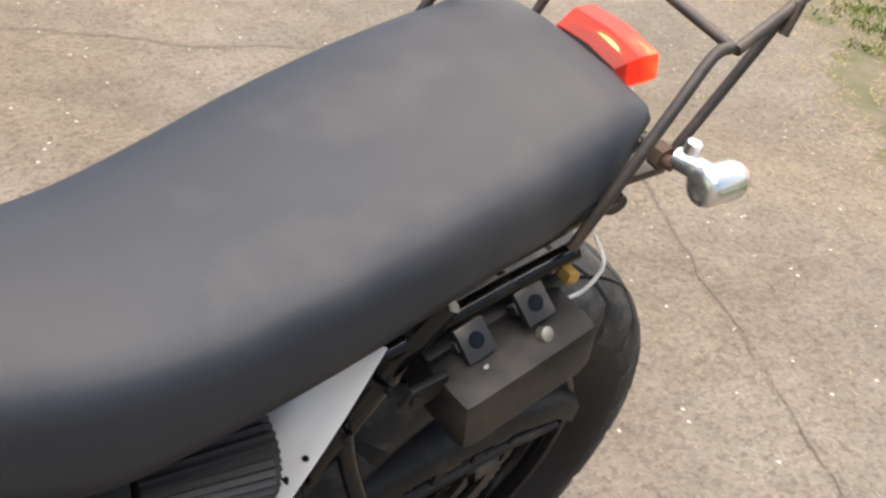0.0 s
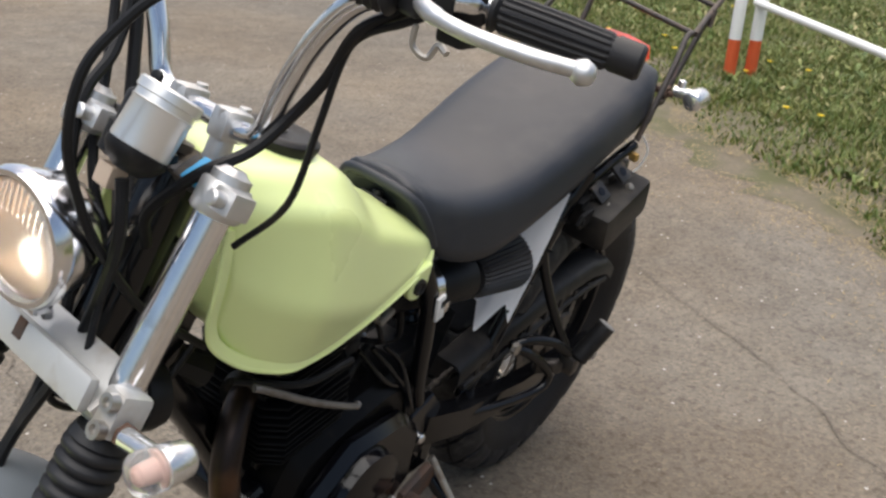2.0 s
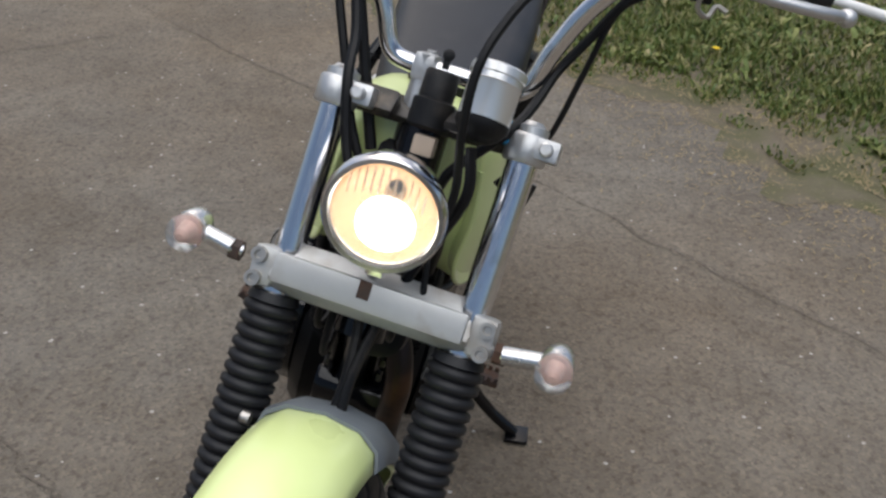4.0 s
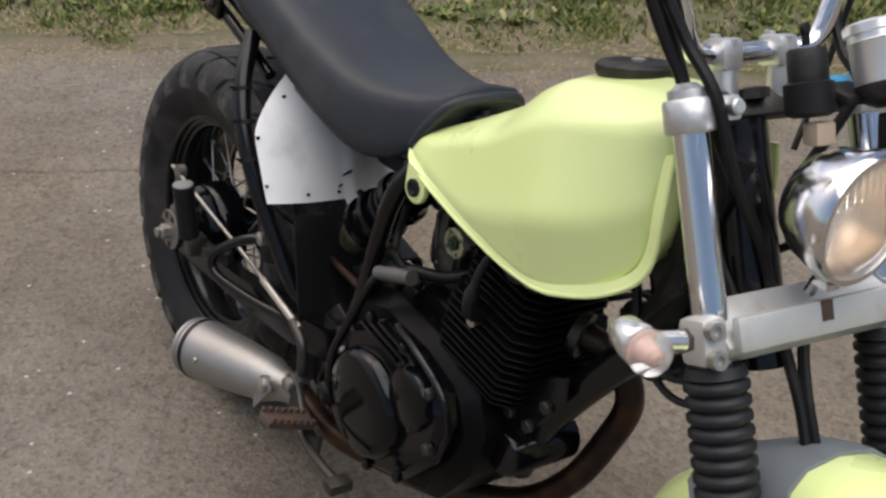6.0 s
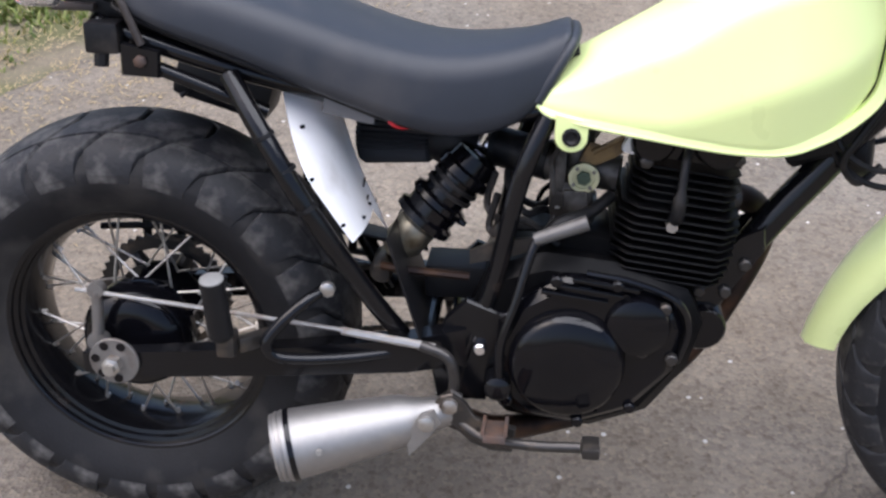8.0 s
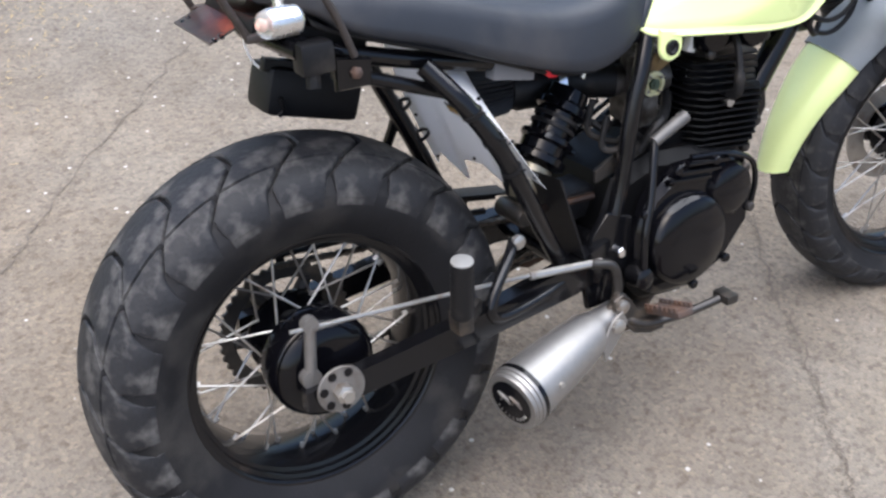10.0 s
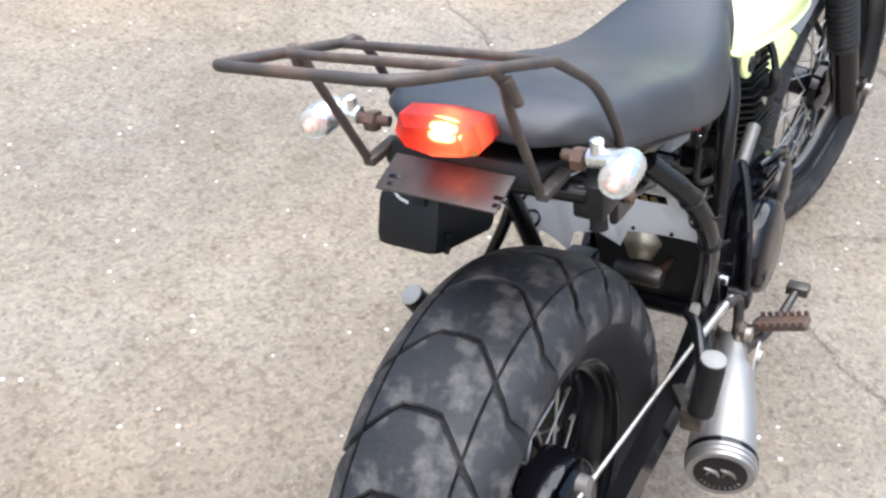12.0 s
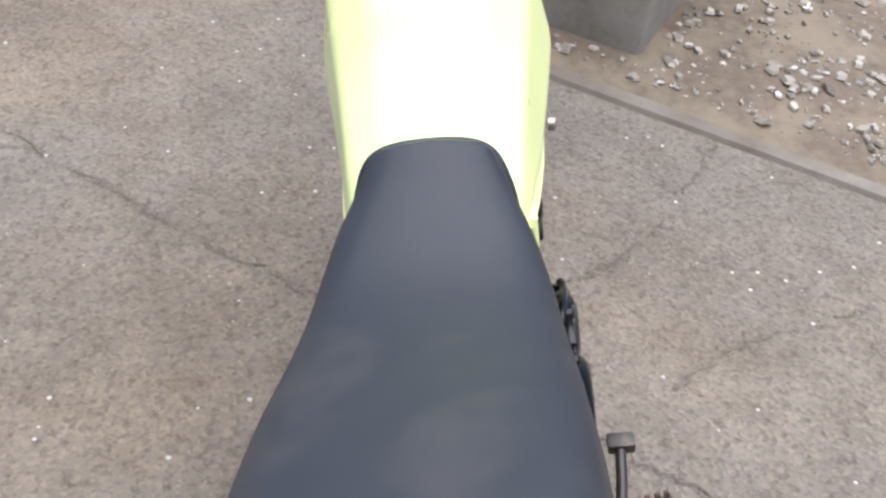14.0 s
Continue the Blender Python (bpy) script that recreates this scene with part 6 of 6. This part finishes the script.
part("muffler_band", Shape().lathe([(0.213, 0.0507), (0.219, 0.0510), (0.221, 0.0507)], ex0, ed, 48), ENGINE, muf, "thin black band at the end of the can")
part("end_ring", Shape().lathe([(0.220, 0.0498), (0.222, 0.0503), (0.226, 0.0503), (0.227, 0.0478), (0.229, 0.0478), (0.230, 0.0498), (0.234, 0.0492), (0.235, 0.0470), (0.237, 0.0470), (0.238, 0.0478), (0.241, 0.0465)], ex0, ed, 48), MUFFLER, muf, "grooved alloy ring")
cap_c = ex0 + ed * 0.236
part("end_cap", Shape().lathe([(0.0, 0.0468), (0.004, 0.0445), (0.004, 0.0425), (0.001, 0.0415), (0.005, 0.039), (0.002, 0.038), (0.006, 0.034), (0.002, 0.032), (0.002, 0.001)], cap_c, ed, 48), MUFFLER, muf, "ribbed alloy end cap with an emblem")
part("emblem", Shape().lathe([(0.004, 0.037), (0.0065, 0.037), (0.0068, 0.035)], cap_c, ed, 32), ENGINE, muf)
eu = ed.cross(Vector((0, 0, 1))).normalized()
ev = eu.cross(ed)
emb = Shape()
cp = cap_c + ed * 0.0075
for k in range(2):
    q = cp + eu * (0.012 - 0.022 * k) + ev * 0.006
    emb.tube([q + eu * 0.010 + ev * 0.008, q + eu * 0.004 + ev * 0.006, q - eu * 0.006 + ev * 0.001, q - eu * 0.011 - ev * 0.009], [0.0015, 0.0034, 0.0036, 0.0015], 6)
    emb.tube([q + eu * 0.002 + ev * 0.003, q + eu * 0.007 - ev * 0.008], [0.0025, 0.0012], 6)
for k in range(9):
    t = radians(-150 + 15 * k)
    q = cp + eu * 0.029 * math.cos(t) + ev * 0.029 * math.sin(t)
    emb.tube([q - (eu * math.cos(t) + ev * math.sin(t)) * 0.002, q + (eu * math.cos(t) + ev * math.sin(t)) * 0.003], 0.0012, 5)
part("emblem_mark", emb, GREYSTEEL, muf)
part("can_bolt", Shape().lathe([(0, 0.005), (0.004, 0.004)], (0.314, -0.232, 0.252), (0, -1, 0.2), 10), STEEL, muf)
part("hanger", Shape().slab([(0.4299, 0.2243), (0.4255, 0.2546), (0.4463, 0.2949), (0.4642, 0.3029), (0.4746, 0.2821), (0.4565, 0.2563)], "y", -0.184, -0.188, 0.001), MUFFLER, muf)

# right footrest, brake pedal
fr = part("right_footrest", Shape().slab([(0.452, 0.258), (0.47, 0.27), (0.50, 0.305), (0.485, 0.315), (0.46, 0.29), (0.445, 0.272)], "y", -0.145, -0.155, 0.002).slab([(0.466, 0.280), (0.470, 0.306), (0.486, 0.312), (0.502, 0.301), (0.519, 0.275), (0.548, 0.266), (0.576, 0.260), (0.572, 0.222), (0.545, 0.222), (0.513, 0.233), (0.490, 0.258)], "y", -0.150, -0.160, 0.002), DARKSTEEL, bike, "rusty serrated footrest on a black bracket")
up = Matrix.Rotation(radians(-18), 4, "X")
root = Vector((0.548, -0.160, 0.268))
tread = Shape().box(root + up @ Vector((0, -0.040, 0)), (0.030, 0.080, 0.011), up, 0.002)
for k in range(7):
    for s2 in (-1, 1):
        tread.box(root + up @ Vector((s2 * 0.015, -0.006 - 0.0115 * k, 0.008)), (0.005, 0.007, 0.009), up, 0.001)
part("tread", tread, RUST, fr, "rusty serrated tread")
for bx_, by_, bz_ in ((0.483, -0.160, 0.294), (0.454, -0.186, 0.281)):
    part("bolt", Shape().lathe([(0, 0.0115), (0.008, 0.0115), (0.010, 0.007)], (bx_, by_, bz_), (0, -1, 0), 10), STEEL, fr)
pedal = part("brake_pedal", Shape().tube(spline([(0.49, -0.15, 0.268), (0.53, -0.165, 0.248), (0.60, -0.18, 0.25), (0.665, -0.186, 0.256)], 5), 0.0075, 10).box((0.678, -0.188, 0.258), (0.024, 0.036, 0.016), None, 0.003), DARKSTEEL, bike, "worn dark steel brake pedal")
# left footrest, gear lever, side stand
lf = part("left_footrest", Shape().slab([(0.45, 0.26), (0.50, 0.24), (0.56, 0.25), (0.555, 0.275), (0.49, 0.30)], "y", 0.120, 0.132, 0.002).tube([(0.54, 0.13, 0.262), (0.545, 0.16, 0.268)], 0.012, 10), RUST, bike, "rusty serrated footrest")
t2 = Shape().box((0.548, 0.205, 0.272), (0.038, 0.085, 0.012), None, 0.002)
for k in range(7):
    for s2 in (-1, 1):
        t2.box((0.548 + s2 * 0.017, 0.17 + 0.012 * k, 0.281), (0.005, 0.007, 0.010), None, 0.001)
part("tread", t2, RUST, lf, "rusty serrated tread")
part("gear_lever", Shape().tube(spline([(0.60, 0.135, 0.30), (0.64, 0.15, 0.30), (0.70, 0.16, 0.305), (0.715, 0.19, 0.305)], 5), 0.006, 8), STEEL, bike)
stand = part("side_stand", Shape().tube(spline([(0.47, 0.11, 0.27), (0.46, 0.17, 0.22), (0.44, 0.26, 0.13), (0.43, 0.33, 0.083)], 5), 0.0115, 12), BLACK, bike, "black steel side stand on the asphalt")
part("stand_foot", Shape().box((0.428, 0.338, 0.0775), (0.05, 0.045, 0.008), Matrix.Rotation(radians(12), 4, "X"), 0.002), BLACK, stand)
part("stand_spring", Shape().tube([(0.475, 0.12, 0.30), (0.455, 0.2, 0.20)], 0.006, 8), STEEL, stand)

# chain and guard at the left
link_a = mesh_of("chain_link", Shape().slab([(-0.009, -0.002), (-0.006, -0.0045), (0.0, -0.003), (0.006, -0.0045), (0.009, -0.002), (0.009, 0.002), (0.006, 0.0045), (0.0, 0.003), (-0.006, 0.0045), (-0.009, 0.002)], "y", -0.006, 0.006, 0.0008), DARKSTEEL)
chain = part("chain", Shape().tube([(RW[0] + 0.02, 0.063, RW[1] + 0.104), (RW[0] + 0.5, 0.063, 0.373)], 0.0028, 6), DARKSTEEL, bike, "greasy drive chain")
for k in range(38):
    t = k / 37
    for top in (0, 1):
        z = (0.322 + (0.104 if top else -0.104)) * (1 - t) + (0.345 + (0.028 if top else -0.028)) * t
        o = new("chain_link", link_a)
        o.parent = chain
        o.matrix_basis = Matrix.Translation((RW[0] + 0.50 * t, 0.063, z)) @ Matrix.Rotation(radians(9 if top else -9), 4, "Y") @ Matrix.Diagonal((1, 0.7 if k % 2 else 1, 1, 1))
cgd = Shape()
cg_top = [(0.42, 0.435), (0.33, 0.452), (0.2, 0.466), (0.08, 0.478), (-0.03, 0.478), (-0.10, 0.463), (-0.135, 0.44)]
lo = [(x + 0.004, z - 0.03) for x, z in cg_top]
ringsg = []
for (x, z), (x2, z2) in zip(cg_top, lo):
    ringsg.append([(x, 0.052, z), (x, 0.092, z), (x, 0.102, z - 0.008), (x2, 0.104, z2), (x2, 0.100, z2), (x, 0.098, z - 0.010), (x, 0.09, z - 0.004), (x, 0.052, z - 0.004)])
cgd.loft(ringsg)
cguard = part("chain_guard", cgd, PLASTIC, bike, "black plastic chain guard with cut-outs", sharp=50)
for k in range(8):
    x = 0.36 - 0.055 * k
    z = 0.425 + 0.03 * (1 - abs(k - 4) / 6)
    part("web", Shape().box((x, 0.101, z - 0.022), (0.014, 0.004, 0.036), None, 0.001), PLASTIC, cguard)
part("guard_lower_bar", Shape().tube(spline([(0.40, 0.101, 0.39), (0.2, 0.101, 0.41), (0.0, 0.101, 0.425), (-0.10, 0.101, 0.42)], 5), 0.006, 8), PLASTIC, cguard)

# tool box at the left under the seat
tb_m = Matrix.Rotation(radians(17), 4, "Y")
tool = part("tool_box", Shape().box((0.118, 0.130, 0.660), (0.150, 0.088, 0.072), tb_m, 0.015), PLASTIC, bike, "dusty black plastic tool box")
part("box_lid", Shape().box((0.125, 0.112, 0.695), (0.155, 0.018, 0.020), tb_m, 0.003), PLASTIC, tool)
part("box_latch", Shape().tube([(0.06, -0.01 + 0.09, 0.672), (0.065, 0.085, 0.652), (0.055, 0.085, 0.645)], 0.004, 6), PLASTIC, tool)
part("box_lug", Shape().slab([(0.195, 0.682), (0.232, 0.678), (0.240, 0.662), (0.226, 0.650), (0.185, 0.660)], "y", 0.134, 0.140, 0.001).lathe([(0, 0.006), (0.002, 0.006)], (0.224, 0.140, 0.664), (0, 1, 0), 12), PLASTIC, tool)
clip_m = Matrix.Rotation(radians(16), 4, "Y") @ Matrix.Rotation(radians(-38), 4, "X")
clip_n = (clip_m.to_3x3() @ Vector((0, 0, 1))).normalized()
for x, y, z in ((0.162, 0.128, 0.697), (0.107, 0.132, 0.722)):
    c_ = Vector((x, y, z))
    cb_ = part("clip", Shape().box(c_, (0.030, 0.032, 0.007), clip_m, 0.002).box(c_ + Vector((0.0, -0.012, -0.014)), (0.026, 0.010, 0.03), clip_m, 0.002), DARKSTEEL, tool, "grey square spring clip with a hole")
    part("clip_hole", Shape().lathe([(0.0, 0.0075), (0.0042, 0.0075), (0.0044, 0.001)], c_, clip_n, 16), ENGINE, cb_)
    part("clip_screw", Shape().lathe([(0, 0.007), (0.008, 0.007), (0.010, 0.004)], c_ + Vector((-0.003, 0.018, -0.022)), (0, 0.7, 0.7), 10), material("worn_zinc", (0.28, 0.26, 0.23), 0.5, 0.7), cb_)
for k in range(3):
    part("box_rib", Shape().box((0.085 + 0.035 * k, 0.125, 0.690 - 0.0107 * k), (0.006, 0.07, 0.006), tb_m, 0.002), PLASTIC, tool)
part("rear_lug", Shape().slab([(0.055, 0.71), (0.078, 0.705), (0.082, 0.685), (0.07, 0.66), (0.06, 0.66), (0.062, 0.69)], "y", 0.150, 0.155, 0.001), PLASTIC, tool)
part("side_rail_wire", Shape().tube(spline([(0.05, 0.125, 0.775), (0.04, 0.14, 0.75), (0.045, 0.137, 0.72), (0.055, 0.13, 0.705)], 5), 0.0018, 6), TAG, tool)
part("brass_fitting", Shape().lathe([(0, 0.008), (0.012, 0.008), (0.014, 0.005)], (0.072, 0.125, 0.742), (0, 1, 0), 6), BRASS, tool)

# ---- tail: lamp, plate holder, indicators, rack ----
tail_o = [(-0.047, -0.002), (-0.040, 0.019), (0.0, 0.023), (0.040, 0.019), (0.047, -0.002), (0.041, -0.011), (0.0, -0.018), (-0.041, -0.011)]
TC = Vector((-0.040, 0.004, 0.869))


def tail_ring(x, k, dz=0.0):
    return [(TC.x + x, TC.y + y * k * 1.05, TC.z + z * k + dz) for y, z in tail_o]


tail = part("tail_lamp", Shape().loft([tail_ring(0.05, 0.55, -0.026), tail_ring(0.036, 0.74, -0.016), tail_ring(0.031, 0.84, -0.009)]), PLASTIC, bike, "faceted red tail lamp, lit")
part("lens", Shape().loft([tail_ring(0.031, 0.88, -0.009), tail_ring(0.008, 1.0), tail_ring(-0.018, 1.0), tail_ring(-0.030, 0.72, -0.001)]), RED, tail, "lit clear red lens", sharp=20)
# pale plate added behind the bulb to brighten the red lens
part("reflector", Shape().loft([tail_ring(0.016, 0.80, -0.005), tail_ring(0.012, 0.80, -0.005)]), material("pale_fill_plate", (0.45, 0.42, 0.40), 0.3), tail)
part("bulb", Shape().lathe([(-0.014, 0.002), (-0.012, 0.004), (-0.004, 0.0055), (0.004, 0.0055), (0.012, 0.004), (0.014, 0.002)], (TC.x - 0.002, 0.004, TC.z - 0.002), (0, 1, 0), 16), TAIL_GLOW, tail, "glowing bulb behind the lens")
for y in (-0.036, 0.036):
    part("lens_screw", Shape().lathe([(0, 0.005), (0.002, 0.004)], (TC.x - 0.021, y, TC.z - 0.006), (-1, 0, 0), 10), BRASS, tail)
hold = part("plate_holder", Shape().box((-0.052, 0.006, 0.816), (0.048, 0.138, 0.003), Matrix.Rotation(radians(-20), 4, "Y"), 0.001), HOLDER, bike, "bare steel number plate holder without a plate")
for y in (-0.06, 0.06):
    for k in range(2):
        part("slot", Shape().box((-0.058 - 0.009 * k, y, 0.814 - 0.0033 * k), (0.005, 0.014 - 0.006 * k, 0.0042), Matrix.Rotation(radians(-20), 4, "Y"), 0.0008), ENGINE, hold)
under = part("tail_underside", Shape().box((0.05, 0, 0.80), (0.16, 0.17, 0.022), Matrix.Rotation(radians(18), 4, "Y"), 0.004), PLASTIC, bike)
for sg in (-1, 1):
    blkt = Shape().box((0.035, sg * 0.118, 0.782), (0.045, 0.035, 0.04), None, 0.006).tube([(0.03, sg * 0.122, 0.765), (0.028, sg * 0.124, 0.745)], 0.010, 8)
    if sg < 0:
        part("tail_block", blkt, PLASTIC, under)
    ic, idr = Vector((-0.026, sg * 0.170, 0.846)), Vector((-1, sg * 0.05, 0.02)).normalized()
    ind = part("rear_indicator", Shape().lathe([(-0.030, 0.004), (-0.0295, 0.0125), (-0.027, 0.0160), (-0.023, 0.0172), (0.010, 0.0180), (0.012, 0.0170)], ic, idr, 28).tube([(-0.010, sg * 0.166, 0.853), (-0.008, sg * 0.132, 0.848)], 0.0100, 14).lathe([(0, 0.007), (0.014, 0.007), (0.016, 0.004)], (-0.010, sg * 0.14, 0.855), (0, 0, 1), 10), INDICATOR, bike, "chrome bullet indicator with a clear lens")
    part("lens", Shape().lathe([(0.010, 0.0168), (0.015, 0.0164), (0.020, 0.0142), (0.0235, 0.009), (0.0245, 0.001)], ic, idr, 28), LENS, ind)
    part("bulb", Shape().lathe([(0.0125, 0.004), (0.016, 0.007), (0.022, 0.007), (0.026, 0.003)], ic, idr, 12), PINK, ind)
    part("stalk", Shape().tube([(-0.004, sg * 0.135, 0.842), (0.0, sg * 0.10, 0.842)], 0.006, 10).lathe([(0, 0.012), (0.012, 0.012)], (-0.004, sg * 0.125, 0.842), (0, sg * -1, 0), 6), RUST, ind, "rusty threaded stalk")
rack_front, rack_back = (-0.036, 0.118, 0.949), (-0.244, 0.094, 1.017)
rail_pts = lambda sg: [(rack_front[0], 0.004 + sg * rack_front[1], rack_front[2] - 0.007 * sg), (-0.14, 0.004 + sg * 0.105, 0.983 - 0.007 * sg), (rack_back[0] + 0.03, 0.004 + sg * (rack_back[1] + 0.002), rack_back[2] - 0.010 - 0.007 * sg), (rack_back[0] + 0.006, 0.004 + sg * (rack_back[1] - 0.008), rack_back[2] - 0.002 - 0.006 * sg), (rack_back[0], 0.004 + sg * (rack_back[1] - 0.03), rack_back[2] - 0.004 * sg)]
hoop = [Vector(q) for q in spline(rail_pts(1), 5)] + [Vector(q) for q in reversed(spline(rail_pts(-1), 5))]
rack = part("luggage_rack", Shape().tube(hoop, 0.0052, 12), RACK, bike, "rusty black tubular luggage rack")
part("crossbar", Shape().tube([(-0.036, -0.110, 0.956), (-0.036, 0.118, 0.942)], 0.0048, 10), RACK, rack)
part("crossbar", Shape().tube([(-0.135, -0.101, 0.988), (-0.135, 0.109, 0.974)], 0.0048, 10), RACK, rack)
for sg in (-1, 1):
    part("front_leg", Shape().tube(spline([(-0.036, 0.004 + sg * 0.114, 0.949 - 0.007 * sg), (-0.014, sg * 0.118, 0.938), (0.022, sg * 0.127, 0.905), (0.06, sg * 0.132, 0.84), (0.085, sg * 0.130, 0.775)], 5), 0.0052, 10), RACK, rack)
    part("rear_strut", Shape().tube(spline([(-0.128, 0.004 + sg * 0.106, 0.978 - 0.007 * sg), (-0.108, 0.005 + sg * 0.106, 0.962), (-0.095, 0.006 + sg * 0.104, 0.93), (-0.036, 0.008 + sg * 0.100, 0.815)], 5), 0.005, 10).box((-0.012, 0.006 + sg * 0.100, 0.813), (0.056, 0.014, 0.010), None, 0.003), RACK, rack)
    part("stub", Shape().tube([(-0.115, 0.004 + sg * 0.112, 0.972), (-0.105, 0.004 + sg * 0.116, 0.945)], 0.005, 8), RACK, rack)
